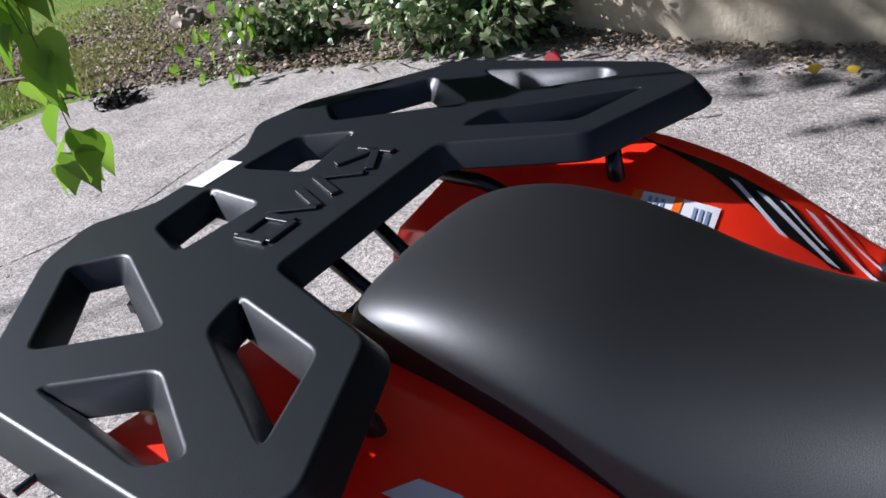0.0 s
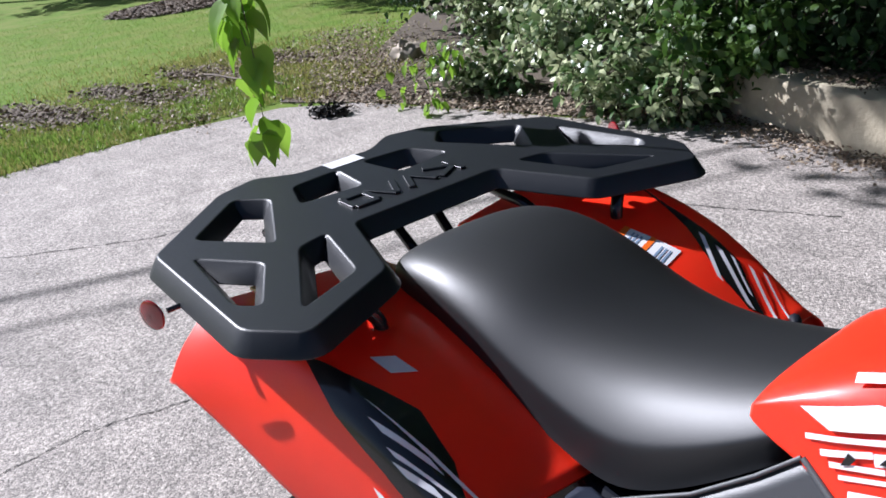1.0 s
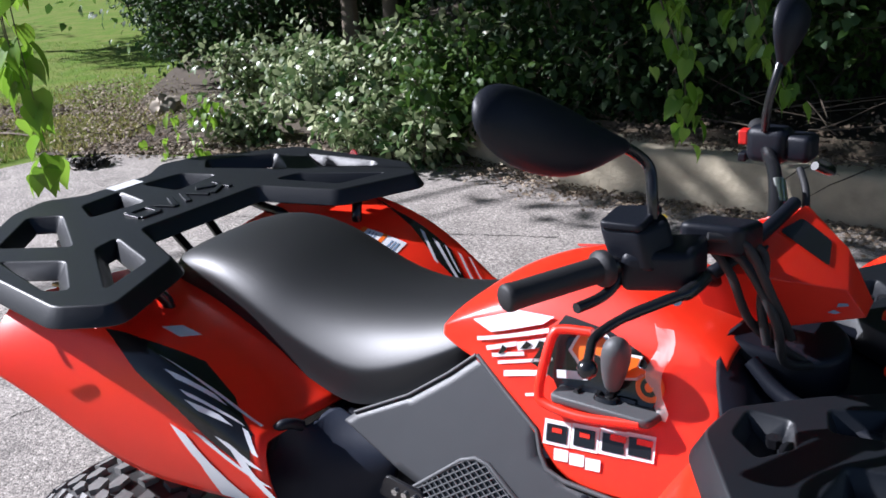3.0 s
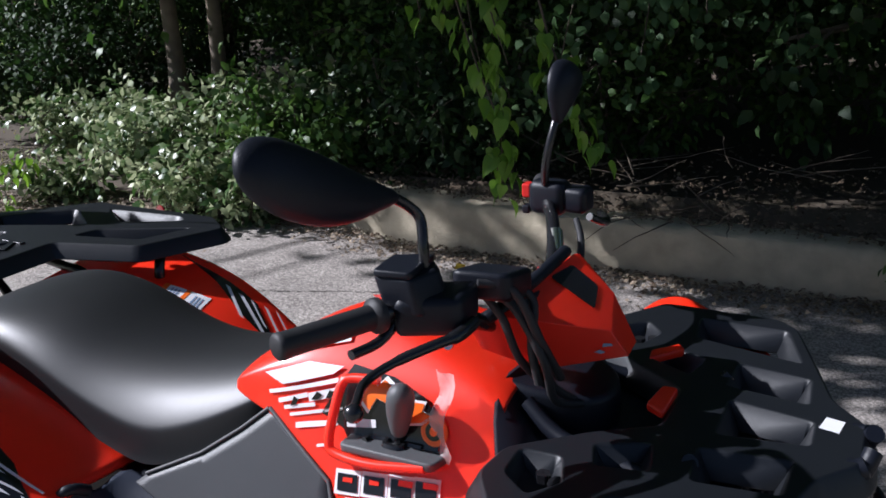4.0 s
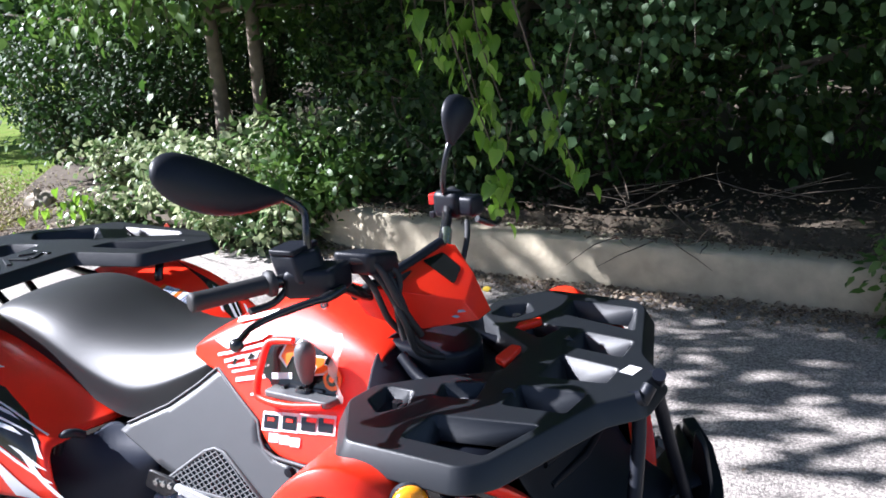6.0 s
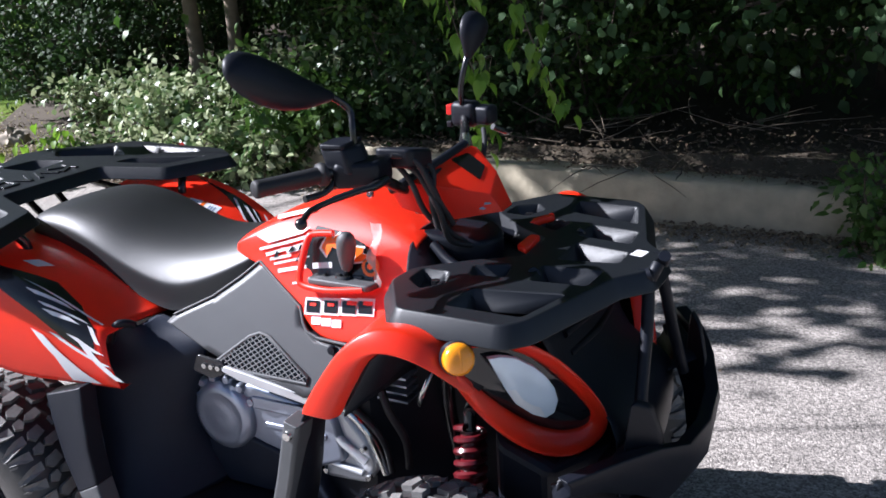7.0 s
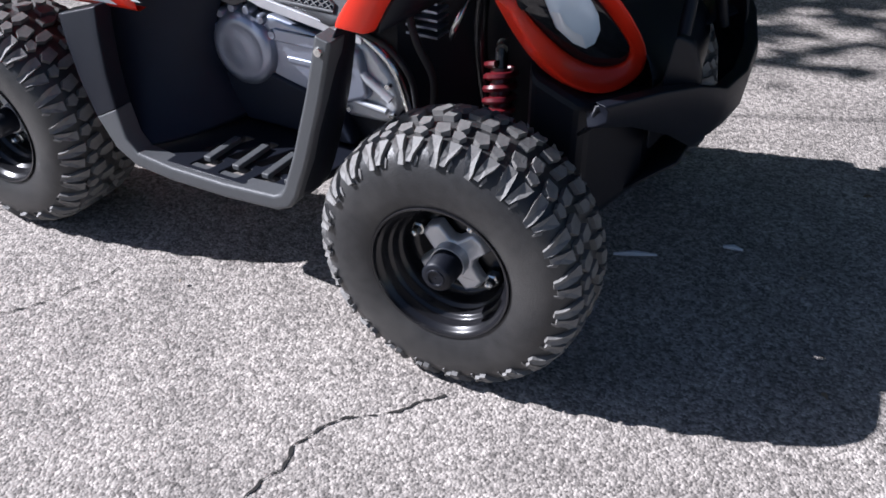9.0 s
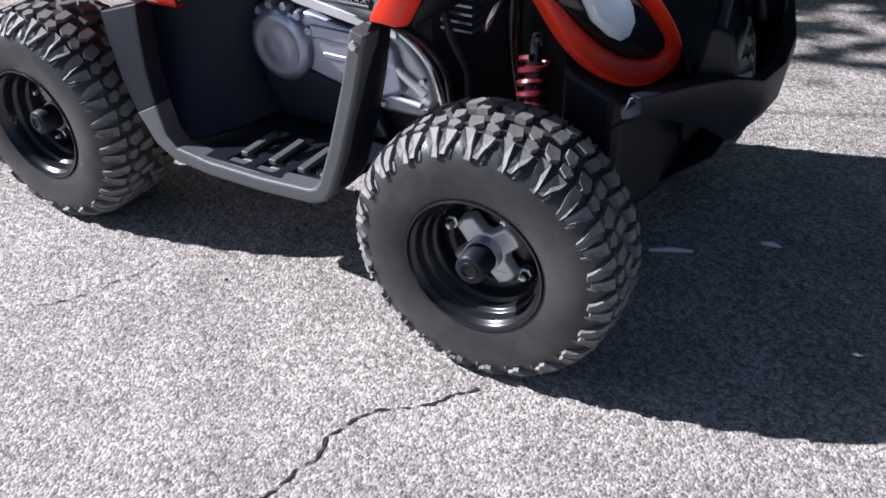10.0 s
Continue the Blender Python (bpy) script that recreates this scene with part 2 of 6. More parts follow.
def edge_ways(ring, sign):
    """Edges of a polygon with their normals: out of it for sign 1, into it for -1."""
    area = sum(a[0] * b[1] - b[0] * a[1] for a, b in zip(ring, ring[1:] + ring[:1]))
    out = []
    for a, b in zip(ring, ring[1:] + ring[:1]):
        a, b = Vector(a), Vector(b)
        d = (b - a).normalized()
        out.append((a, b, Vector((d.y, -d.x)) * (sign if area > 0 else -sign)))
    return out


def slope_walls(bm, rings, amount):
    """Draws the walls of a plate apart towards its underside, as in a moulding."""
    edges = [e for i, r in enumerate(rings) for e in edge_ways(r, 1 if i == 0 else -1)]
    for v in bm.verts:
        p = v.co.xy
        near = []
        for a, b, way in edges:
            d = b - a
            t = min(1.0, max(0.0, (p - a).dot(d) / max(d.length_squared, 1e-9)))
            near.append(((a + d * t - p).length, way))
        near.sort(key=lambda q: q[0])
        way = near[0][1] if near[1][0] - near[0][0] > 0.001 else (near[0][1] + near[1][1]).normalized()
        v.co.xy += way * amount * -v.co.z


def plate(outline, holes, depth, bevel=0.004, lift=None, slope=0.0):
    """A flat plate with holes and rounded edges, in x and y, its top at z = 0; lift moves each vertex."""
    cu = bpy.data.curves.new("outline", "CURVE")
    cu.dimensions, cu.fill_mode = "2D", "BOTH"
    cu.extrude, cu.bevel_depth, cu.bevel_resolution, cu.offset = depth / 2 - bevel, bevel, 2, -bevel
    for ring in [outline] + holes:
        sp = cu.splines.new("POLY")
        sp.points.add(len(ring) - 1)
        for q, (x, y) in zip(sp.points, ring):
            q.co = (x, y, 0, 1)
        sp.use_cyclic_u = True
    ob = new("outline", cu)
    me = bpy.data.meshes.new_from_object(ob.evaluated_get(bpy.context.evaluated_depsgraph_get()))
    bm = bmesh.new()
    bm.from_mesh(me)
    bmesh.ops.remove_doubles(bm, verts=bm.verts, dist=1e-5)
    for v in bm.verts:
        v.co.z -= depth / 2
    if slope:
        slope_walls(bm, [outline] + holes, slope)
    for v in bm.verts:
        if lift:
            v.co = lift(v.co)
    bpy.data.objects.remove(ob)
    bpy.data.curves.remove(cu)
    bpy.data.meshes.remove(me)
    return bm


def rounded(ring, r, steps=3):
    """A polygon with its corners cut round."""
    out = []
    k = len(ring)
    for i in range(k):
        a, b, c = Vector(ring[i - 1]), Vector(ring[i]), Vector(ring[(i + 1) % k])
        p, q = b + (a - b).normalized() * min(r, (a - b).length * 0.45), b + (c - b).normalized() * min(r, (c - b).length * 0.45)
        for s in range(steps + 1):
            t = s / steps
            out.append(tuple((1 - t) ** 2 * p + 2 * t * (1 - t) * b + t * t * q))
    return out


def lerp(x, table):
    """Linear interpolation in pairs."""
    if x <= table[0][0]:
        return table[0][1]
    for (a, u), (b, v) in zip(table, table[1:]):
        if x <= b:
            return u + (v - u) * (x - a) / (b - a)
    return table[-1][1]


def soft(x, table):
    """Interpolation in pairs, smoothed."""
    w = (table[-1][0] - table[0][0]) / len(table) * 0.5
    return sum(lerp(x + w * d, table) for d in (-1, -0.5, 0, 0.5, 1)) / 5


def mirrored(ring):
    return [(x, -y) for x, y in ring][::-1]


def leaf_mesh(name, places, ways, sizes, mat, parent=None, seed=0, wide=0.5, fold=0.18, ups=None):
    """One mesh of pointed, folded leaves: where each grows, which way it points, its length."""
    rng = np.random.default_rng(seed)
    k = len(places)
    w = ways / np.linalg.norm(ways, axis=1)[:, None]
    r = rng.normal(size=(k, 3)) if ups is None else ups + rng.normal(size=(k, 3)) * 0.4
    s = np.cross(w, r)
    s /= np.linalg.norm(s, axis=1)[:, None] + 1e-9
    u = np.cross(s, w)
    L, W = sizes[:, None], sizes[:, None] * wide * 0.5
    v = np.empty((k, 6, 3))
    v[:, 0] = places
    v[:, 1] = places + w * L * 0.32 + s * W + u * L * fold * 0.5
    v[:, 2] = places + w * L * 0.32 - s * W + u * L * fold * 0.5
    v[:, 3] = places + w * L * 0.72 + s * W * 0.62 + u * L * fold * 0.3
    v[:, 4] = places + w * L * 0.72 - s * W * 0.62 + u * L * fold * 0.3
    v[:, 5] = places + w * L - u * L * fold * 0.6
    f = np.array([[0, 1, 2], [1, 3, 2], [2, 3, 4], [3, 5, 4]])
    tri = (np.arange(k)[:, None, None] * 6 + f[None]).reshape(-1, 3)
    me = bpy.data.meshes.new(name)
    me.vertices.add(k * 6)
    me.vertices.foreach_set("co", v.reshape(-1))
    me.loops.add(len(tri) * 3)
    me.loops.foreach_set("vertex_index", tri.reshape(-1).astype(np.int32))
    me.polygons.add(len(tri))
    me.polygons.foreach_set("loop_start", np.arange(len(tri), dtype=np.int32) * 3)
    me.update(calc_edges=True)
    me.materials.append(mat)
    ob = new(name, me)
    if parent:
        ob.parent = parent
    return ob


def fine_leaves(name, places, ways, sizes, mat, parent, seed, wide=0.7, ups=None):
    """Heart-shaped leaves with a midrib and a drooping tip, for branches close by."""
    rng = np.random.default_rng(seed)
    rows = [(0.0, 0.10, 0.0), (-0.03, 0.55, 0.05), (0.10, 0.92, 0.05), (0.28, 1.0, 0.04), (0.5, 0.80, 0.02), (0.7, 0.50, -0.03), (0.87, 0.2, -0.10), (1.0, 0.02, -0.17)]
    verts, faces = [], []
    for p, w, size, u in zip(places, ways, sizes, ups + rng.normal(size=ups.shape) * 0.3):
        w = w / np.linalg.norm(w)
        s = np.cross(w, u)
        s /= np.linalg.norm(s) + 1e-9
        u = np.cross(s, w)
        k, cup = len(verts), rng.uniform(0.05, 0.22)
        for t, half, lift in rows:
            mid = p + w * size * max(t, 0.0) + u * size * lift
            for side in (-1, -0.5, 0, 0.5, 1):
                verts.append(tuple(mid + w * size * (min(t, 0.0) * abs(side) * 2) + s * size * wide * 0.5 * half * side + u * size * (cup * abs(side) * half * 0.6 + rng.normal() * 0.008)))
        for a in range(len(rows) - 1):
            for c in range(4):
                i = k + a * 5 + c
                faces.append((i, i + 1, i + 6, i + 5))
    return part(name, (verts, faces), mat, parent)


# ---- structure ----
ground = part("ground", grid([[(x, y, -0.012) for x in (-90, -40, -15, -6, 0, 6, 15, 40, 90)] for y in (-90, -30, -8, 0, 4, 8, 20, 50, 110)]), LAWN, smooth=False)
tagged(ground, "green mown lawn with dry patches beside the driveway", "lawn", kind="structure")
EDGE = [(-6.1, -40), (-6.1, -3), (-6.08, 0.2), (-6.03, 1.2), (-5.8, 2.2), (-5.3, 2.6), (-4.6, 2.78), (-3.5, 3.0), (-2.8, 3.3), (12, 3.3), (12, -40)]
bm = bmesh.new()
bm.faces.new([bm.verts.new((x, y, 0)) for x, y in EDGE][::-1])
road = part("road", bm, ASPHALT, smooth=False)
tagged(road, "worn grey asphalt driveway with fine cracks", "driveway", kind="structure")
bm = bmesh.new()
bm.faces.new([bm.verts.new(p) for p in ((-6.0, 2.3, 0.0), (-5.2, 2.68, 0.0), (-4.5, 2.85, 0.0), (-3.4, 3.08, 0.0), (-2.9, 3.4, 0.02), (-2.9, 3.6, 0.28), (30, 3.4, 0.28), (30, 40, 1.4), (-12, 40, 1.0), (-10.5, 8, 0.12), (-8.2, 5.2, 0.03), (-6.6, 3.5, 0.0))])
bmesh.ops.triangulate(bm, faces=bm.faces)
bank = part("ground_bank", bm, SOIL, smooth=False)
tagged(bank, "dark leafy soil under the trees behind the wall", "soil", kind="structure")
rng = random.Random(4)
rows = []
for i in range(240):
    x = -3.0 + i * 0.05
    y = 3.07 + 0.02 * math.sin(x * 1.7) - 0.045 * min(x, 1.5) + max(0, -x - 1.8) * 0.24
    chip = [0.012 * noise.noise(Vector((x * 6, k * 3.1, 1.0))) + 0.006 * noise.noise(Vector((x * 21, k * 5.3, 4.0))) for k in range(6)]
    top = 0.285 - 0.016 * (x + 2) + chip[0]
    rows.append([(x, y + 0.26, -0.1), (x, y + 0.24, top - 0.01), (x, y + 0.20, top), (x, y + 0.10, top + chip[1]), (x, y + 0.035, top + chip[2] * 0.8), (x, y + 0.012 + chip[3] * 0.5, top - 0.012), (x, y + 0.002 + chip[4], top - 0.035), (x, y - 0.005 + chip[5], 0.16), (x, y - 0.005 + chip[1], 0.08), (x, y + chip[2], -0.05)])
wall = part("wall_low", grid(rows, caps=True), CONCRETE)
tagged(wall, "low weathered concrete retaining wall along the driveway", "retaining wall", kind="structure")

# ---- quad bike: its own axes, x forward and y to its left ----
bike = thing("quad_bike", "red and black quad bike with racks on asphalt", "quad bike", m=pose(0, 0.05, 0, 0, 0, 1.5))


def decal(name, poly, place, mat, parent, lift=0.0016, cuts=3, label=""):
    """A thin film on a surface: a polygon in the surface's own two measures."""
    bm = bmesh.new()
    bm.faces.new([bm.verts.new((u, v, 0)) for u, v in poly])
    bmesh.ops.triangulate(bm, faces=bm.faces)
    for _ in range(cuts):
        bmesh.ops.subdivide_edges(bm, edges=bm.edges, cuts=1, use_grid_fill=True)
    for v in bm.verts:
        u, w = v.co.x, v.co.y
        p, q, r = place(u, w), place(u + 0.004, w), place(u, w + 0.004)
        nrm = (q - p).cross(r - p).normalized()
        out = Vector((0, p.y, 0.25 * abs(p.y) + 0.1))
        v.co = p + nrm * (lift if nrm.dot(out) > 0 else -lift)
    bmesh.ops.recalc_face_normals(bm, faces=bm.faces)
    return part(name, bm, mat, parent, label)


def bar_poly(x0, z0, x1, z1, w):
    """A slanting bar of width w between two places."""
    d = Vector((x1 - x0, z1 - z0)).normalized() * w / 2
    return [(x0 - d.y, z0 + d.x), (x0 + d.y, z0 - d.x), (x1 + d.y, z1 - d.x), (x1 - d.y, z1 + d.x)]


def rack_top(x):
    return 0.906 - 0.05 * x


# -- rear rack
half = [(-0.658, -0.235), (-0.578, -0.425), (-0.657, -0.487), (-1.005, -0.462), (-1.18, -0.255), (-1.205, -0.165), (-1.155, -0.09)]
outline = half + [(-1.155, 0.09)] + mirrored(half)[1:] + [(-0.85, 0.165), (-0.85, -0.165)]
h1 = [(-1.012, -0.388), (-1.13, -0.25), (-1.075, -0.20), (-0.885, -0.30)]
h2 = [(-0.94, -0.425), (-0.83, -0.352), (-0.70, -0.43), (-0.735, -0.458)]
h3 = [(-0.835, -0.285), (-0.85, -0.222), (-0.69, -0.27), (-0.645, -0.395)]
h4 = [(-1.095, -0.14), (-1.105, -0.03), (-0.99, -0.045), (-1.005, -0.178)]
holes = [rounded(h, 0.016) for h in (h1, h2, h3, h4)]
holes += [mirrored(h) for h in holes]
rear_rack = part("rear_rack", plate(rounded(outline, 0.018), [h[::-1] for h in holes], 0.034, 0.003, lambda v: Vector((v.x, v.y, v.z + rack_top(v.x))), 0.62), RACK, bike, "black moulded plastic rear carrier rack with angular cut-outs", smooth=False)
on_rack = lambda x, y: Vector((x, y, rack_top(x)))
for i, (y0, y1) in enumerate(((-0.125, -0.075), (-0.065, -0.005), (0.0, 0.06), (0.07, 0.125))):
    shapes = ([bar_poly(-0.95, y0, -0.95, y1, 0.014), bar_poly(-0.90, y0, -0.90, y1, 0.014), bar_poly(-0.95, y0, -0.90, y0, 0.014), bar_poly(-0.95, y1, -0.90, y1, 0.014)],
              [bar_poly(-0.955, y0, -0.895, (y0 + y1) / 2, 0.013), bar_poly(-0.955, y1, -0.895, (y0 + y1) / 2, 0.013)],
              [bar_poly(-0.895, y0, -0.955, (y0 + y1) / 2, 0.013), bar_poly(-0.895, y1, -0.955, (y0 + y1) / 2, 0.013)],
              [bar_poly(-0.955, y1, -0.895, y1, 0.013), bar_poly(-0.925, y1, -0.955, y0, 0.013), bar_poly(-0.925, y1, -0.895, y0, 0.013)])[i]
    for sh in shapes:
        bm = bmesh.new()
        f = bm.faces.new([bm.verts.new((x, y, rack_top(x) - 0.001)) for x, y in sh])
        up = bmesh.ops.extrude_face_region(bm, geom=[f])["geom"]
        bmesh.ops.translate(bm, verts=[v for v in up if isinstance(v, bmesh.types.BMVert)], vec=(0, 0, 0.0055))
        bmesh.ops.recalc_face_normals(bm, faces=bm.faces)
        part("raised_mark", bm, RACK, rear_rack, smooth=False, bevel=0.0015)
decal("sticker", [(-1.152, -0.035), (-1.152, 0.045), (-1.115, 0.045), (-1.115, -0.035)], on_rack, WHITE, rear_rack, 0.001, 1, "white paper sticker")
for s in (-1, 1):
    part("rack_stay", tube(smooth_line([(-0.645, s * 0.27, 0.83), (-0.647, s * 0.275, 0.87), (-0.66, s * 0.30, 0.905)]), 0.012), STEEL, rear_rack)
    part("rack_stay", tube(smooth_line([(-0.74, s * 0.20, 0.83), (-0.80, s * 0.19, 0.875), (-0.86, s * 0.19, 0.885), (-1.02, s * 0.20, 0.905), (-1.08, s * 0.16, 0.925)]), 0.011), STEEL, rear_rack)
    part("rack_brace", tube([(-0.80, s * 0.04, 0.80), (-0.93, s * 0.05, 0.92)], 0.010), STEEL, rear_rack)
    part("rack_bolt", lathe([(-0.006, 0.001), (-0.006, 0.011), (0.006, 0.011), (0.006, 0.001)], pose(-1.03, s * 0.24, 0.915, 90), 6), STEEL, rear_rack, smooth=False)
    part("rack_bolt", lathe([(-0.006, 0.001), (-0.006, 0.011), (0.006, 0.011), (0.006, 0.001)], pose(-0.69, s * 0.31, 0.90, 90), 6), STEEL, rear_rack, smooth=False)
    refl = part("rear_reflector", lathe([(-0.005, 0.002), (-0.005, 0.019), (-0.003, 0.0245), (0.0, 0.0255), (0.002, 0.024), (0.003, 0.002)], pose(-0.872, s * 0.532, 0.915, 0, 0, 21 if s < 0 else 159), 28), REDLENS, bike, "round red rear reflector")
    part("bracket", tube(smooth_line([(-0.864, s * 0.512, 0.916), (-0.862, s * 0.48, 0.918), (-0.87, s * 0.445, 0.92)]), 0.0045), STEEL, refl)

# -- rear fenders: at x, four places across from the middle out: distance and height
FEND = [(-0.90, (0.10, 0.845), (0.28, 0.868), (0.43, 0.885), (0.526, 0.79)),
        (-0.78, (0.10, 0.848), (0.28, 0.868), (0.42, 0.886), (0.500, 0.735)),
        (-0.65, (0.10, 0.838), (0.28, 0.860), (0.41, 0.873), (0.475, 0.66)),
        (-0.56, (0.10, 0.808), (0.28, 0.838), (0.41, 0.848), (0.450, 0.615)),
        (-0.475, (0.10, 0.775), (0.28, 0.805), (0.405, 0.812), (0.425, 0.603)),
        (-0.40, (0.10, 0.738), (0.28, 0.762), (0.395, 0.764), (0.405, 0.598)),
        (-0.31, (0.10, 0.69), (0.28, 0.706), (0.375, 0.708), (0.385, 0.594))]


def fender_at(x, u, s):
    """A place on the rear fender: along the bike, and across (0 the seat, 2 the crest, 3 the lip)."""
    pt = []
    for k in range(4):
        pt.append(Vector((soft(x, [(r[0], r[k + 1][0]) for r in FEND]), soft(x, [(r[0], r[k + 1][1]) for r in FEND]))))
    u = min(max(u, 0.0), 3.0)
    if 1.8 < u < 2.2:
        t = (u - 1.8) / 0.4
        a, b, c = pt[1].lerp(pt[2], 0.8), pt[2], pt[2].lerp(pt[3], 0.2)
        q = (1 - t) ** 2 * a + 2 * t * (1 - t) * b + t * t * c
    else:
        k = min(int(u), 2)
        q = pt[k].lerp(pt[k + 1], u - k)
    bulge = 0.012 * math.sin(math.pi * min(1.0, max(0.0, u - 2.0)))
    reach = 0.036 * min(1.0, max(0.0, u - 1.9)) * max(0.0, (x + 0.60) / 0.30) ** 2
    return Vector((x + reach, s * (q.x + bulge), q.y))


def fender_right(x, u):
    return fender_at(x, u, -1)


def fender_left(x, u):
    return fender_at(x, u, 1)


us = [0, 0.3, 0.6, 1.0, 1.3, 1.6, 1.8, 1.88, 1.96, 2.04, 2.12, 2.2, 2.5, 2.7, 2.85, 2.95, 3.0]
rear_fenders = []
for s in (-1, 1):
    rows = [[fender_at(-0.9 + 0.592 * i / 26, u, s) for u in us] for i in range(27)]
    tail = [[Vector((p.x - 0.010 - 0.012 * k, p.y * (1 - 0.01 * k), max(0.77, p.z - 0.035 * k))) for p in rows[0]] for k in (2, 1)]
    lip = [[p, p + Vector((0, -s * 0.008, -0.006)), p + Vector((0, -s * 0.03, -0.004))] for p in (r[-1] for r in rows)]
    fe = part("rear_fender", grid((tail + rows)[::-s]), RED, bike, "glossy red plastic rear fender with black and white decals", thick=0.005)
    rear_fenders.append(fe)
    part("fender_lip", grid(lip[::-s]), RED, fe)
right, left = rear_fenders
decal("decal", [(-0.655, 1.97), (-0.582, 1.81), (-0.477, 1.45), (-0.40, 1.58), (-0.335, 1.95), (-0.337, 2.45), (-0.40, 2.35), (-0.47, 2.24), (-0.56, 2.16)], fender_right, BLACKD, right, 0.0012, 3, "black slashed decal")
WHITES = [[(-0.485, 2.40), (-0.455, 2.42), (-0.40, 2.66), (-0.345, 2.96), (-0.41, 2.96), (-0.435, 2.66)],
          bar_poly(-0.494, 1.98, -0.405, 1.80, 0.03), bar_poly(-0.443, 2.12, -0.382, 2.02, 0.03), bar_poly(-0.43, 2.34, -0.312, 2.55, 0.025),
          [(-0.53, 1.86), (-0.42, 1.72), (-0.335, 1.68), (-0.335, 1.73), (-0.42, 1.77)], bar_poly(-0.362, 2.3, -0.297, 2.82, 0.02), bar_poly(-0.46, 2.06, -0.36, 1.90, 0.02), bar_poly(-0.385, 2.25, -0.325, 2.36, 0.03), bar_poly(-0.35, 1.95, -0.325, 2.2, 0.012)]
for w in WHITES:
    decal("decal", w, fender_right, WHITE, right, 0.0022, 2, "white streak decal")
decal("sticker", [(-0.59, 1.42), (-0.574, 1.16), (-0.532, 1.10), (-0.548, 1.38)], fender_right, WHITE, right, 0.0016, 2, "white diamond sticker")
decal("decal", [(-0.70, 1.80), (-0.60, 1.64), (-0.519, 1.62), (-0.437, 1.58), (-0.35, 1.10), (-0.37, 0.98), (-0.441, 1.10), (-0.537, 1.44)], fender_left, BLACKD, left, 0.0012, 3, "black slashed decal")
for w in (bar_poly(-0.512, 1.50, -0.43, 1.02, 0.012), bar_poly(-0.475, 1.50, -0.37, 1.02, 0.016), bar_poly(-0.45, 1.55, -0.385, 1.22, 0.008), bar_poly(-0.42, 1.66, -0.325, 1.15, 0.012), bar_poly(-0.40, 1.78, -0.32, 1.40, 0.009)):
    decal("decal", w, fender_left, WHITE, left, 0.0022, 2, "white streak decal")
decal("warning_label", [(-0.612, 0.86), (-0.505, 0.98), (-0.497, 0.52), (-0.60, 0.42)], fender_left, WHITE, left, 0.0014, 3, "white warning label with orange bands")
decal("label_band", [(-0.612, 0.86), (-0.600, 0.875), (-0.588, 0.43), (-0.60, 0.42)], fender_left, ORANGE, left, 0.0022, 1)
decal("label_band", [(-0.560, 0.92), (-0.550, 0.93), (-0.540, 0.48), (-0.55, 0.47)], fender_left, ORANGE, left, 0.0022, 1)
for x in (-0.588, -0.580, -0.572, -0.532, -0.524, -0.516):
    decal("label_line", bar_poly(x, 0.84 + 0.8 * (x + 0.59), x + 0.009, 0.50 + 0.8 * (x + 0.59), 0.004), fender_left, BLUEINK, left, 0.0022, 1)

# -- seat
SEAT = [(-0.800, 0.872, 0.838, 0.105), (-0.793, 0.888, 0.838, 0.135), (-0.775, 0.902, 0.838, 0.156), (-0.73, 0.918, 0.838, 0.172), (-0.66, 0.928, 0.834, 0.182), (-0.59, 0.927, 0.822, 0.188), (-0.51, 0.915, 0.796, 0.193), (-0.43, 0.884, 0.768, 0.195),
        (-0.35, 0.864, 0.742, 0.198), (-0.27, 0.858, 0.718, 0.20), (-0.20, 0.865, 0.738, 0.188), (-0.13, 0.878, 0.775, 0.168), (-0.07, 0.892, 0.815, 0.145), (-0.03, 0.90, 0.842, 0.125)]
rows = []
for x, top, low, w in SEAT:
    low -= 0.014
    h = top - low
    dip = min(1.0, max(0.0, (x + 0.68) / 0.28))
    flat = [(0, 1.0), (0.26, 0.99), (0.50, 0.965), (0.70, 0.92), (0.82, 0.86), (0.90, 0.77), (0.94, 0.68), (0.955, 0.615), (0.962, 0.55), (0.98, 0.15), (1.0, 0.0)]
    bent = [(0, 1.0), (0.24, 0.985), (0.44, 0.93), (0.61, 0.84), (0.75, 0.72), (0.86, 0.58), (0.925, 0.475), (0.95, 0.425), (0.962, 0.37), (0.98, 0.10), (1.0, 0.0)]
    side = [(a + (c - a) * dip, b + (d - b) * dip) for (a, b), (c, d) in zip(flat, bent)]
    rows.append([(x, -w * u, low + h * v) for u, v in side[::-1]] + [(x, w * u, low + h * v) for u, v in side[1:]])
seat = part("seat", grid(rows, caps=True), VINYL, bike, "black vinyl seat dished in the middle", subdiv=2)

# -- tank cover and side covers: distance from the middle at x and z
def tank_side(x, z):
    a = 0.155 + (0.87 - z) * 0.5 if z < 0.85 else (0.165 - (z - 0.85) * 0.28 - 3.2 * max(0.0, z - 0.90) ** 1.6)
    return a - 0.10 * max(0.0, 0.02 - x)


def on_tank(x, z):
    return Vector((x, -tank_side(x, z), z))


def on_tank_left(x, z):
    return Vector((x, tank_side(x, z), z))


rows = []
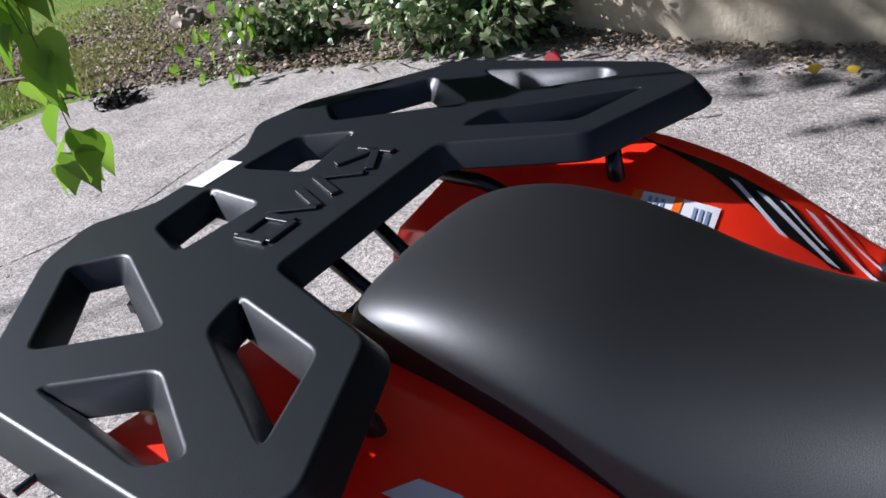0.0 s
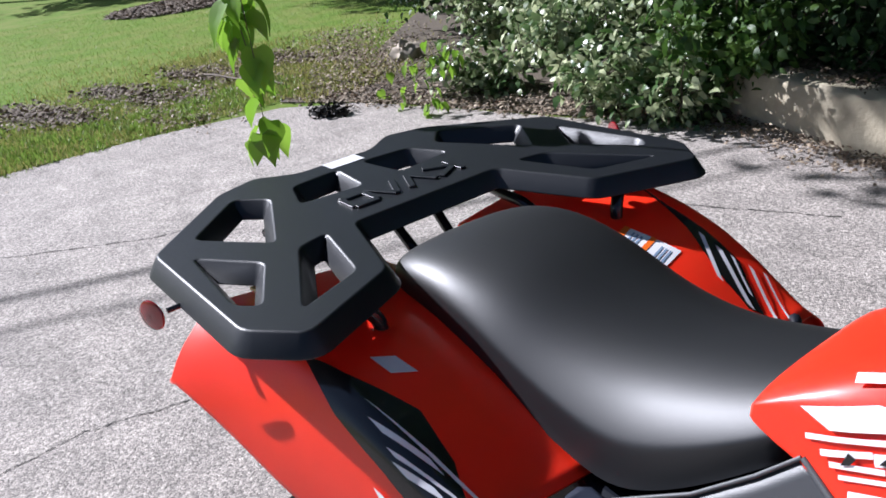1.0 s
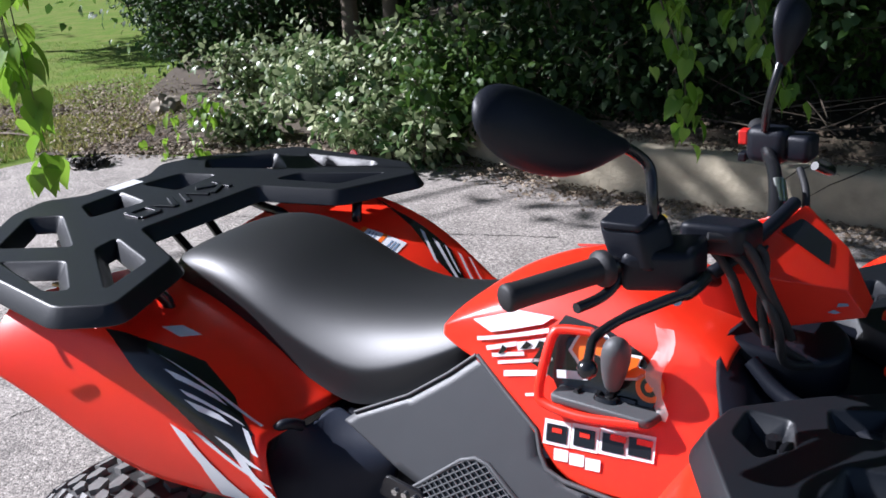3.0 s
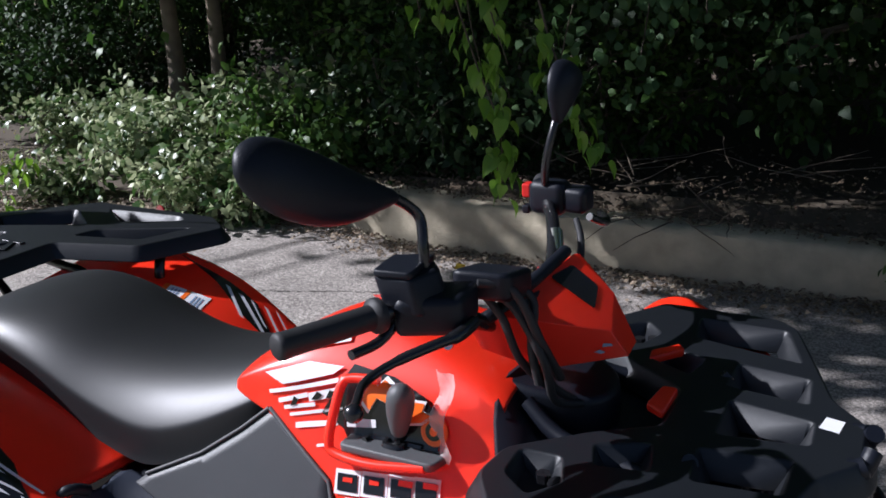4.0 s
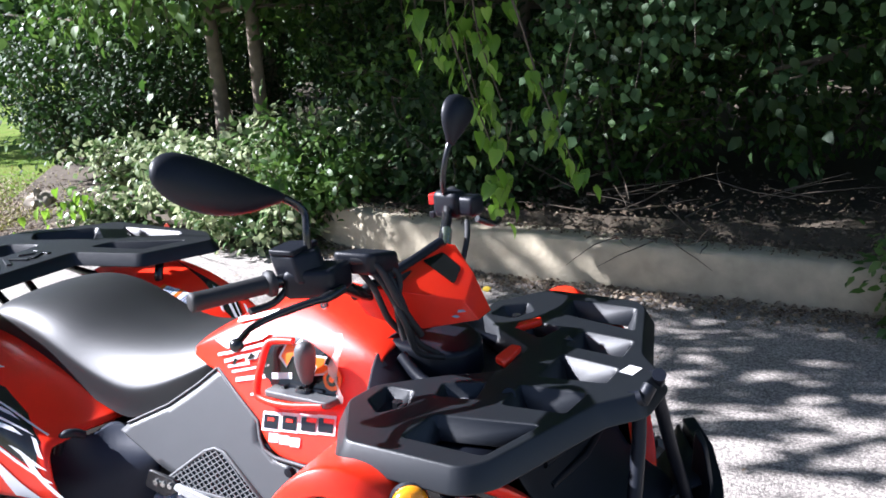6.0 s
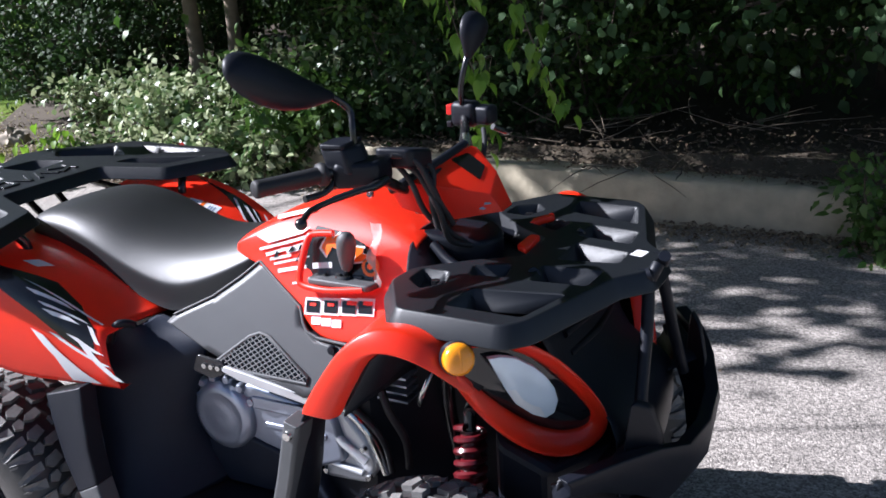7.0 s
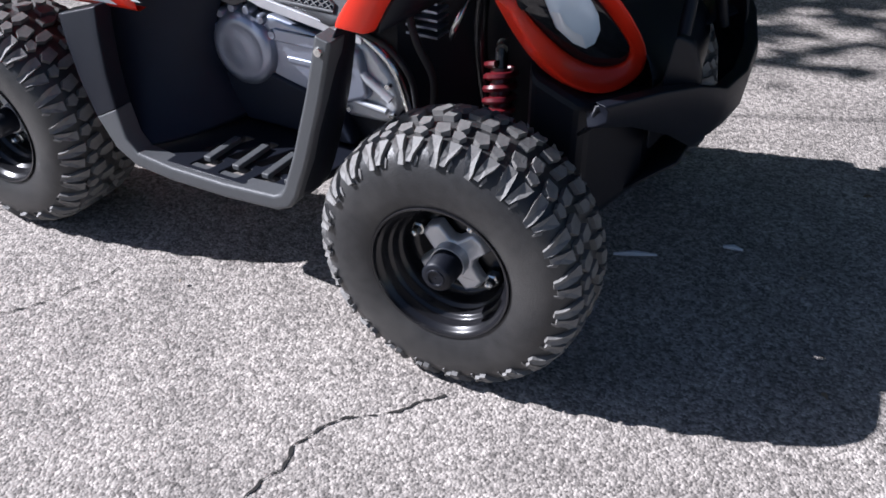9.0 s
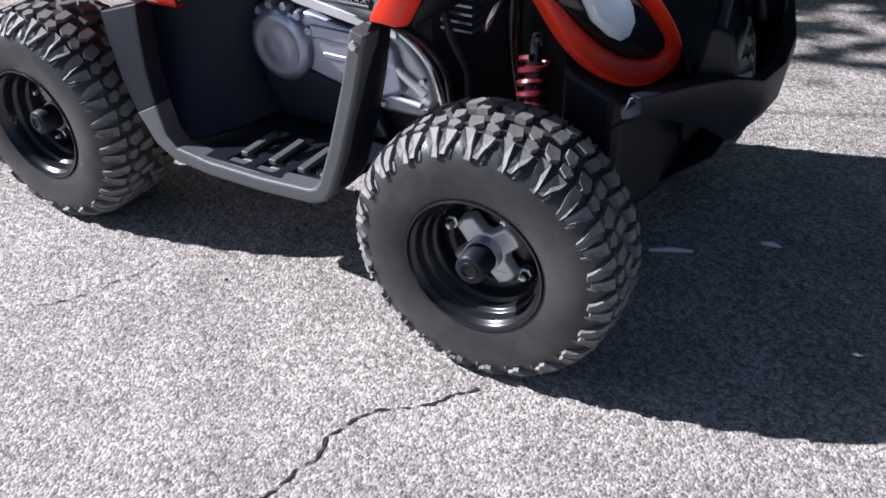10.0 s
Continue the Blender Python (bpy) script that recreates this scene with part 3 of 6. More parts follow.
for x, top, low in [(-0.09, 0.895, 0.865), (-0.055, 0.915, 0.85), (0.0, 0.942, 0.84), (0.05, 0.963, 0.81), (0.12, 0.985, 0.765), (0.16, 0.992, 0.725), (0.2, 0.985, 0.715), (0.26, 0.97, 0.715), (0.31, 0.955, 0.72), (0.35, 0.942, 0.73), (0.385, 0.925, 0.74)]:
    side = [(x, -tank_side(x, low + (top - 0.015 - low) * t), low + (top - 0.015 - low) * t) for t in (0, 0.15, 0.3, 0.45, 0.6, 0.75, 0.88, 1.0)]
    e = tank_side(x, top - 0.015)
    rows.append(side + [(x, -e * 0.8, top - 0.004), (x, -e * 0.4, top), (x, e * 0.4, top), (x, e * 0.8, top - 0.004)] + [(a, -b, c) for a, b, c in side[::-1]])
tank = part("tank_cover", grid(rows[::-1]), RED, bike, "glossy red tank cover with black and white decals", thick=0.004, subdiv=1)
for place in (on_tank, on_tank_left):
    for poly in ([(-0.026, 0.903), (0.052, 0.928), (0.115, 0.929), (0.10, 0.918), (0.012, 0.892)], bar_poly(-0.014, 0.876, 0.112, 0.912, 0.006), bar_poly(0.006, 0.866, 0.060, 0.884, 0.007), bar_poly(0.062, 0.880, 0.118, 0.898, 0.013),
                 bar_poly(0.018, 0.858, 0.075, 0.872, 0.006), bar_poly(0.03, 0.849, 0.125, 0.874, 0.005), bar_poly(0.044, 0.836, 0.118, 0.852, 0.008), bar_poly(0.088, 0.815, 0.112, 0.821, 0.004), bar_poly(0.02, 0.942, 0.11, 0.962, 0.008)):
        decal("decal", poly, place, WHITE, tank, 0.003, 2, "white stripe decal")
    for poly in ([(0.03, 0.862), (0.036, 0.878), (0.045, 0.874), (0.04, 0.866)], [(0.068, 0.878), (0.078, 0.892), (0.088, 0.888), (0.08, 0.880)], [(0.094, 0.884), (0.10, 0.897), (0.112, 0.896), (0.106, 0.887)]):
        decal("decal", poly, place, BLACKD, tank, 0.0045, 2, "black mark decal")
    decal("decal", [(0.088, 0.862), (0.132, 0.934), (0.207, 0.927), (0.262, 0.91), (0.30, 0.875), (0.285, 0.825), (0.15, 0.822), (0.13, 0.845)], place, BLACKD, tank, 0.003, 3, "black decal field")
    for ring_of, mat, up in ((1.0, WHITE, 0.0045), (0.80, ORANGE, 0.006)):
        for cx, cz, poly in ((0.183, 0.903, [(0.150, 0.893), (0.166, 0.925), (0.182, 0.915), (0.194, 0.927), (0.215, 0.917), (0.207, 0.892), (0.184, 0.898), (0.170, 0.874)]),
                             (0.253, 0.890, [(0.226, 0.905), (0.266, 0.906), (0.262, 0.893), (0.281, 0.889), (0.262, 0.873), (0.236, 0.868), (0.243, 0.884)])):
            decal("decal", [(cx + (x - cx) * ring_of, cz + (z - cz) * ring_of) for x, z in poly], place, mat, tank, up, 2, "orange decal with a white rim")
    decal("decal", bar_poly(0.135, 0.855, 0.185, 0.862, 0.012), place, WHITE, tank, 0.0045, 1)
    ring = [(0.282 + 0.022 * math.cos(a), 0.868 + 0.022 * math.sin(a)) for a in (2 * math.pi * i / 16 for i in range(16))]
    decal("decal", ring, place, ORANGE, tank, 0.0045, 1)
    decal("decal", [(0.282 + (x - 0.282) * 0.62, 0.868 + (z - 0.868) * 0.62) for x, z in ring], place, BLACKD, tank, 0.006, 1)
    decal("decal", [(0.282 + (x - 0.282) * 0.3, 0.868 + (z - 0.868) * 0.3) for x, z in ring], place, ORANGE, tank, 0.0075, 1)
    # the model mark, drawn as bars with white rims
    for i, x in enumerate((0.135, 0.180, 0.225, 0.265)):
        z = 0.776 + 0.004 * i
        decal("mark", [(x - 0.003, z - 0.017), (x - 0.006, z + 0.016), (x + 0.038, z + 0.019), (x + 0.041, z - 0.014)], place, WHITE, tank, 0.003, 1)
        decal("mark", [(x + 0.002, z - 0.012), (x - 0.001, z + 0.011), (x + 0.033, z + 0.013), (x + 0.036, z - 0.010)], place, BLACKD, tank, 0.0045, 1)
        decal("mark", bar_poly(x + 0.010, z + 0.004, x + 0.026, z + 0.005, 0.006) if i < 2 else bar_poly(x + 0.012, z + 0.008, x + 0.036, z + 0.009, 0.008), place, RED, tank, 0.006, 1)
    for i, x in enumerate((0.155, 0.181, 0.207)):
        decal("mark", [(x, 0.742), (x - 0.003, 0.757), (x + 0.021, 0.759), (x + 0.023, 0.744)], place, WHITE, tank, 0.003, 1)
    part("edge_trim", tube([place(x, z) for x, z in ((-0.013, 0.850), (0.05, 0.812), (0.117, 0.773), (0.13, 0.745), (0.145, 0.727), (0.175, 0.718), (0.26, 0.714))], 0.004, 8), GREY, tank)

# gear gate with its lever, on the near side
gate = part("gear_gate", plate(rounded([(0.14, -0.205), (0.145, -0.14), (0.285, -0.13), (0.31, -0.165), (0.30, -0.21)], 0.012), [], 0.014, 0.004, lambda v: Vector((v.x, v.y, v.z + 0.842))), GREY, bike, "grey gear selector gate", smooth=False)
part("slot", tube(smooth_line([(0.175, -0.185, 0.843), (0.18, -0.172, 0.843), (0.205, -0.17, 0.843), (0.21, -0.185, 0.843), (0.235, -0.187, 0.843), (0.24, -0.172, 0.843), (0.265, -0.172, 0.843)]), 0.0055, 6), BLACKD, gate)
part("gear_lever", tube([(0.222, -0.168, 0.84), (0.232, -0.175, 0.865)], 0.008, 10), STEEL, gate)
part("gear_knob", tube([(0.229, -0.175, 0.858), (0.232, -0.178, 0.87), (0.236, -0.183, 0.89), (0.242, -0.188, 0.915), (0.246, -0.192, 0.935), (0.248, -0.194, 0.946), (0.249, -0.194, 0.951)], [0.010, 0.014, 0.018, 0.022, 0.021, 0.014, 0.004], 16), GREY, gate, "dark grey egg-shaped knob", subdiv=1)
part("recess_rim", tube(smooth_line([(0.285, -0.205, 0.832), (0.20, -0.212, 0.823), (0.135, -0.206, 0.825), (0.122, -0.20, 0.84), (0.125, -0.185, 0.88), (0.130, -0.165, 0.918), (0.145, -0.158, 0.927), (0.19, -0.156, 0.931)], 5), 0.0075, 8), RED, tank)
film = part("film", grid([[(0.285 + 0.032 * u + 0.008 * math.sin(9 * v), -0.155 - 0.015 * u - 0.02 * v - 0.006 * math.sin(14 * v + 5 * u), 0.965 - 0.135 * v) for u in (0, 0.25, 0.5, 0.75, 1.0 - 0.4 * v)] for v in [i / 10 for i in range(11)]]), FILM, tank, "loose clear protective film")

# grey side covers with a grille
def cover_side(x, z):
    return 0.150 + (0.87 - z) * 0.5


for s in (-1, 1):
    on_cover = lambda x, z: Vector((x, s * cover_side(x, z), z))
    cover = decal("side_cover", [(-0.255, 0.700), (-0.235, 0.716), (-0.13, 0.765), (-0.06, 0.812), (-0.015, 0.848), (0.117, 0.770), (0.13, 0.738), (0.166, 0.716), (0.27, 0.70), (0.25, 0.62), (0.16, 0.60), (-0.06, 0.64), (-0.12, 0.655)], on_cover, COVER, bike, 0.001, 3, "dark grey plastic side cover")
    so = cover.modifiers.new("thickness", "SOLIDIFY")
    so.thickness, so.offset = 0.006, -1
    part("cover_edge", tube([on_cover(x, z) + Vector((0, s * 0.001, 0.002)) for x, z in ((-0.235, 0.716), (-0.13, 0.765), (-0.06, 0.812), (-0.015, 0.848))], 0.003, 8), GREY, cover)
    frame_ring = [(-0.085, 0.640), (-0.005, 0.700), (0.02, 0.709), (0.045, 0.706), (0.165, 0.640), (0.165, 0.628), (-0.08, 0.630)]
    grille = decal("grille_back", frame_ring, on_cover, BLACKD, cover, 0.002, 2)
    part("grille_frame", tube([on_cover(x, z) + Vector((0, s * 0.003, 0)) for x, z in frame_ring + frame_ring[:1]], 0.004, 8), GREY, cover)
    def inside(x, z):
        return 0.632 < z < min(0.640 + (x + 0.085) * 0.75, 0.706, 0.706 - (x - 0.045) * 0.55)
    for i in range(-2, 16):
        for slope in (1, -1):
            run = [(x, 0.632 + slope * (x - (-0.11 + 0.018 * i)) * 0.62) for x in [-0.085 + 0.004 * k for k in range(64)]]
            run = [(x, z) for x, z in run if inside(x, z)]
            if len(run) > 2:
                part("mesh_wire", tube([on_cover(*run[0]) + Vector((0, s * 0.005, 0)), on_cover(*run[-1]) + Vector((0, s * 0.005, 0))], 0.0016, 5), GREY, cover)
    part("cover_bolt", lathe([(-0.006, 0.001), (-0.005, 0.009), (0.004, 0.011), (0.004, 0.001)], Matrix.Translation((0.215, s * 0.24, 0.70)) @ pose(0, 0, 0, 0, 0, 0 if s < 0 else 180), 16), PLASTIC, cover)
    # bracket under the grille
    part("bracket", plate(rounded([(-0.065, 0.012), (-0.055, 0.026), (0.20, -0.014), (0.235, -0.026), (0.235, -0.040), (-0.02, -0.003)], 0.006), [], 0.008, 0.002, lambda v: Vector((v.x, s * (0.275 - v.z), 0.612 + v.y))), SILVER, cover, "bare metal bracket", smooth=False)
    part("bracket_plate", plate(rounded([(-0.155, 0.0), (-0.135, 0.042), (-0.06, 0.032), (-0.05, 0.008), (-0.10, -0.014)], 0.008), [], 0.008, 0.002, lambda v: Vector((v.x, s * (0.270 - v.z), 0.610 + v.y))), STEEL, cover, "black bolted plate", smooth=False)
    for x in (-0.115, -0.095, -0.075):
        part("bracket_bolt", lathe([(-0.006, 0.001), (-0.006, 0.006), (0.0, 0.006), (0, 0.001)], Matrix.Translation((x, s * 0.277, 0.628)) @ pose(0, 0, 0, 0, 0, 0 if s < 0 else 180), 10), CHROME, cover, smooth=False)

# dark splash panels before the rear wheels, foot wells, chassis
for s in (-1, 1):
    rows = [[(-0.305, 0.200, 0.712), (-0.300, 0.250, 0.708), (-0.290, 0.290, 0.705), (-0.305, 0.315, 0.722), (-0.317, 0.334, 0.728), (-0.360, 0.345, 0.700)],
            [(-0.200, 0.228, 0.698), (-0.240, 0.264, 0.680), (-0.285, 0.300, 0.655), (-0.320, 0.322, 0.670), (-0.340, 0.334, 0.675), (-0.390, 0.350, 0.650)],
            [(-0.095, 0.256, 0.668), (-0.165, 0.274, 0.638), (-0.240, 0.288, 0.605), (-0.300, 0.315, 0.590), (-0.350, 0.337, 0.580), (-0.400, 0.360, 0.550)],
            [(-0.180, 0.235, 0.572), (-0.188, 0.252, 0.568), (-0.205, 0.272, 0.560), (-0.280, 0.325, 0.510), (-0.350, 0.360, 0.470), (-0.400, 0.380, 0.450)],
            [(-0.205, 0.225, 0.480), (-0.208, 0.248, 0.478), (-0.212, 0.268, 0.475), (-0.270, 0.350, 0.420), (-0.335, 0.400, 0.385), (-0.370, 0.410, 0.385)],
            [(-0.185, 0.225, 0.400), (-0.188, 0.248, 0.395), (-0.192, 0.268, 0.390), (-0.245, 0.370, 0.345), (-0.300, 0.430, 0.330), (-0.330, 0.440, 0.330)],
            [(-0.120, 0.225, 0.310), (-0.130, 0.248, 0.305), (-0.140, 0.265, 0.300), (-0.190, 0.380, 0.298), (-0.240, 0.448, 0.298), (-0.270, 0.465, 0.298)]]
    well = part("splash_panel", grid([[(x, s * y, z) for x, y, z in r] for r in rows]), WELL, bike, "black plastic splash panel tinted blue for sky reflection", thick=0.005, subdiv=1)
    part("panel_edge", tube(smooth_line([(-0.298, s * 0.295, 0.708), (-0.306, s * 0.314, 0.720), (-0.320, s * 0.330, 0.716), (-0.342, s * 0.333, 0.675)]), 0.010, 8), PLASTIC, well)
    path = [(0.292, 0.672), (0.258, 0.545), (0.213, 0.405), (0.178, 0.315), (0.162, 0.293), (0.135, 0.281), (0.0, 0.272), (-0.15, 0.272), (-0.25, 0.283), (-0.295, 0.312), (-0.332, 0.375), (-0.365, 0.45), (-0.395, 0.53), (-0.412, 0.585)]
    half_width = [0.018] * 8 + [0.019, 0.026, 0.038, 0.048, 0.058, 0.064]
    inward = [0.0] * 9 + [0.004, 0.012, 0.025, 0.045, 0.06]
    rows = []
    for i, (x, z) in enumerate(path):
        a, b = Vector(path[max(i - 1, 0)]), Vector(path[min(i + 1, len(path) - 1)])
        d = (b - a).normalized()
        nx, nz = -d.y, d.x
        rows.append([(x + nx * half_width[i] * k, s * (0.496 - inward[i] + o), z + nz * half_width[i] * k) for k, o in ((1, -0.05), (1, -0.004), (0.7, 0.0), (-0.7, 0.0), (-1, -0.004), (-1, -0.05))])
    foot = part("foot_frame", grid(rows[:11][::-1 if s > 0 else 1], True, True), GREY, bike, "dark grey plastic foot well frame", bevel=0.003)
    # upper end of the grey frame in black: fender shade as colour
    part("rear_riser", grid(rows[10:][::-1 if s > 0 else 1], True, True), PLASTIC, foot, "foot frame riser, colour darkened for the rear fender's shade", bevel=0.003)
    part("frame_bolt", lathe([(-0.007, 0.001), (-0.006, 0.008), (0.002, 0.010), (0.002, 0.001)], Matrix.Translation((0.284, s * 0.497, 0.648)) @ pose(0, 0, 0, 0, 0, 0 if s < 0 else 180), 16), CHROME, foot)
    part("mud_guard", grid([[(0.30, s * 0.485, 0.69), (0.31, s * 0.45, 0.70), (0.31, s * 0.42, 0.71), (0.30, s * 0.38, 0.72)], [(0.268, s * 0.485, 0.54), (0.28, s * 0.45, 0.53), (0.28, s * 0.42, 0.53), (0.27, s * 0.38, 0.53)],
                            [(0.222, s * 0.485, 0.40), (0.232, s * 0.45, 0.40), (0.23, s * 0.42, 0.40), (0.225, s * 0.37, 0.40)], [(0.185, s * 0.485, 0.30), (0.19, s * 0.45, 0.29), (0.19, s * 0.41, 0.29), (0.185, s * 0.36, 0.29)]]), PLASTIC, foot, "black inner mud guard", thick=0.004, subdiv=1)
    # unseen wide panel, added on the left to stop sun leaking through
    if s > 0:
        part("mud_guard", grid([[(0.34, 0.38, 0.70), (0.345, 0.24, 0.70), (0.345, 0.12, 0.70)], [(0.31, 0.39, 0.53), (0.31, 0.24, 0.53), (0.31, 0.12, 0.53)], [(0.26, 0.38, 0.40), (0.26, 0.24, 0.40), (0.26, 0.12, 0.40)], [(0.21, 0.36, 0.29), (0.21, 0.24, 0.29), (0.21, 0.12, 0.29)]]), PLASTIC, foot, "black inner mud guard", thick=0.004)
    # foot board: a frame with slanting openings
    slots = [rounded([(x, -0.40 + 0.0), (x + 0.045, -0.30), (x + 0.075, -0.30), (x + 0.03, -0.40)], 0.006) for x in (-0.14, -0.07, 0.0, 0.07)]
    slots += [rounded([(x, -0.465), (x + 0.05, -0.465), (x + 0.06, -0.42), (x + 0.01, -0.42)], 0.006) for x in (-0.12, -0.04, 0.04)]
    part("foot_board", plate([(-0.26, -0.48), (0.15, -0.48), (0.20, -0.205), (-0.24, -0.205)], [q[::-1] for q in slots], 0.02, 0.003, lambda v: Vector((v.x, -s * v.y, v.z + 0.293))), PLASTIC, foot, "black foot board with slanting openings", smooth=False)
    for x in (-0.10, -0.02, 0.06, 0.12):
        part("foot_peg_ridge", box(x, x + 0.02, min(s * 0.44, s * 0.33), max(s * 0.44, s * 0.33), 0.293, 0.306), GREY, foot, smooth=False, bevel=0.003)

# rows at x 0.605 and 0.72 are widened to block sun under the bike
rows = [[(x, -w, z0), (x, -w, z1), (x, w, z1), (x, w, z0)] for x, w, z0, z1 in ((-0.86, 0.12, 0.62, 0.84), (-0.6, 0.14, 0.45, 0.80), (-0.3, 0.21, 0.31, 0.69), (0.0, 0.215, 0.27, 0.66), (0.27, 0.20, 0.28, 0.68), (0.42, 0.10, 0.34, 0.78), (0.59, 0.10, 0.32, 0.78), (0.605, 0.29, 0.26, 0.60), (0.72, 0.285, 0.26, 0.55), (0.80, 0.14, 0.32, 0.55))]
chassis = part("chassis", grid(rows, True, True), PLASTIC, bike, "black chassis and engine bay", smooth=False, bevel=0.02)
for s in (-1, 1):
    eng = part("engine_cover", lathe([(-0.022, 0.001), (-0.024, 0.035), (-0.020, 0.060), (-0.022, 0.066), (-0.012, 0.084), (0.02, 0.094), (0.08, 0.096)], Matrix.Translation((-0.115, s * 0.232, 0.482)) @ pose(0, 0, 0, 0, 0, 0 if s < 0 else 180), 36), ENGINE, bike, "grey cast engine cover")
    for k in range(7):
        a = radians(30 + 25 * k)
        part("cover_lug", lathe([(-0.014, 0.001), (-0.014, 0.009), (-0.008, 0.013), (0.03, 0.015)], Matrix.Translation((-0.115 + 0.094 * math.cos(a), s * 0.226, 0.482 + 0.094 * math.sin(a))) @ pose(0, 0, 0, 0, 0, 0 if s < 0 else 180), 10), ENGINE, eng)
    part("engine_case", plate(rounded([(-0.05, 0.10), (0.19, 0.06), (0.215, -0.05), (0.12, -0.09), (-0.09, -0.05), (-0.12, 0.0)], 0.02), [], 0.09, 0.012, lambda v: Vector((v.x, s * (0.232 + v.z), 0.475 + v.y))), ENGINE, eng, smooth=False)
    part("case_rib", box(-0.03, 0.15, min(s * 0.225, s * 0.238), max(s * 0.225, s * 0.238), 0.515, 0.545), ENGINE, eng, smooth=False, bevel=0.004)
    part("case_rib", box(0.0, 0.17, min(s * 0.225, s * 0.236), max(s * 0.225, s * 0.236), 0.47, 0.485), ENGINE, eng, smooth=False, bevel=0.004)
    part("lower_cover", plate(rounded([(-0.20, 0.09), (-0.02, 0.03), (0.12, 0.0), (0.18, -0.10), (-0.16, -0.10)], 0.03), [], 0.05, 0.01, lambda v: Vector((v.x, s * (0.24 + v.z), 0.40 + v.y))), WELL, eng, smooth=False)
    # silver gear case and pipe behind the front wheel
    case = part("gear_case", plate(rounded([(0.13, 0.36), (0.14, 0.46), (0.16, 0.54), (0.20, 0.55), (0.27, 0.47), (0.285, 0.41), (0.25, 0.365)], 0.02), [], 0.06, 0.014, lambda v: Vector((v.x, s * (0.215 + v.z), v.y))), SILVER, eng, "silver cast gear case", smooth=False)
    for x, z in ((0.15, 0.385), (0.165, 0.52), (0.255, 0.46), (0.262, 0.39)):
        part("case_bolt", lathe([(-0.008, 0.001), (-0.008, 0.007), (0.004, 0.008)], Matrix.Translation((x, s * 0.218, z)) @ pose(0, 0, 0, 0, 0, 0 if s < 0 else 180), 6), CHROME, eng, smooth=False)
    part("case_rib", tube([(0.155, s * 0.22, 0.53), (0.20, s * 0.222, 0.47), (0.262, s * 0.222, 0.43)], 0.010, 8), SILVER, eng)
    part("case_rib", tube([(0.16, s * 0.22, 0.41), (0.25, s * 0.222, 0.40)], 0.008, 8), SILVER, eng)
    part("exhaust_pipe", tube(smooth_line([(0.17, s * 0.20, 0.555), (0.215, s * 0.215, 0.55), (0.265, s * 0.22, 0.515), (0.290, s * 0.215, 0.46), (0.295, s * 0.20, 0.40)]), 0.011, 10), CHROME, eng, "bent bright metal pipe")
    part("hose", tube(smooth_line([(0.20, s * 0.22, 0.57), (0.27, s * 0.24, 0.56), (0.32, s * 0.235, 0.50), (0.325, s * 0.22, 0.42)]), 0.007, 8), GRIP, eng)
    part("hose", tube(smooth_line([(0.30, s * 0.20, 0.62), (0.33, s * 0.22, 0.57), (0.36, s * 0.21, 0.50), (0.35, s * 0.19, 0.42)]), 0.009, 8), GRIP, eng)
    for k in range(6):
        part("cooling_fin", box(0.27, 0.36, min(s * 0.11, s * 0.19), max(s * 0.11, s * 0.19), 0.575 + 0.018 * k, 0.580 + 0.018 * k), ENGINE, eng, smooth=False)


# -- wheels
def tyre_section(w, radius):
    """Half of a tyre's section from the crown to the bead: distance from the middle, and radius."""
    return [(0.0, radius * 0.950), (w * 0.30, radius * 0.948), (w * 0.52, radius * 0.944), (w * 0.72, radius * 0.928), (w * 0.86, radius * 0.896), (w * 0.96, radius * 0.845), (w * 1.03, radius * 0.775), (w * 1.055, radius * 0.70), (w * 1.045, radius * 0.62), (w * 1.015, radius * 0.555), (w * 0.97, radius * 0.515)]


def on_tyre(section, u, along, side, radius):
    """A place and normal on the tyre: u counts along the section, along is a length on the circumference."""
    u = min(max(u, 0.0), len(section) - 1.001)
    k = int(u)
    (y0, r0), (y1, r1) = section[k], section[k + 1]
    y, r = y0 + (y1 - y0) * (u - k), r0 + (r1 - r0) * (u - k)
    ny, nr = r0 - r1, y1 - y0
    d = math.hypot(ny, nr)
    a = along / radius
    return Vector((r * math.sin(a), side * y, r * math.cos(a))), Vector((nr / d * math.sin(a), side * ny / d, nr / d * math.cos(a)))


# tread blocks: outline (place along the section, length on the circumference), height as a share of the radius
BLOCKS = [([(2.3, -0.030), (3.2, -0.029), (4.0, -0.024), (4.8, -0.017), (5.35, -0.013), (5.45, 0.002), (4.8, 0.003), (4.0, 0.000), (3.2, -0.003), (2.4, -0.007)], 0.034),
          ([(2.7, 0.012), (3.6, 0.009), (4.5, 0.006), (5.1, 0.006), (5.15, 0.018), (4.5, 0.024), (3.6, 0.034), (2.8, 0.037)], 0.032),
          ([(0.8, -0.037), (1.9, -0.030), (2.2, -0.014), (1.7, 0.000), (0.7, -0.011)], 0.040),
          ([(0.05, -0.002), (1.0, 0.004), (1.4, 0.018), (0.8, 0.027), (0.05, 0.021)], 0.040),
          ([(1.55, 0.006), (2.3, 0.010), (2.55, 0.027), (1.9, 0.035), (1.45, 0.023)], 0.038),
          ([(4.4, 0.028), (5.0, 0.024), (5.5, 0.023), (5.45, 0.027), (4.7, 0.033)], 0.010)]
COUNT = 23


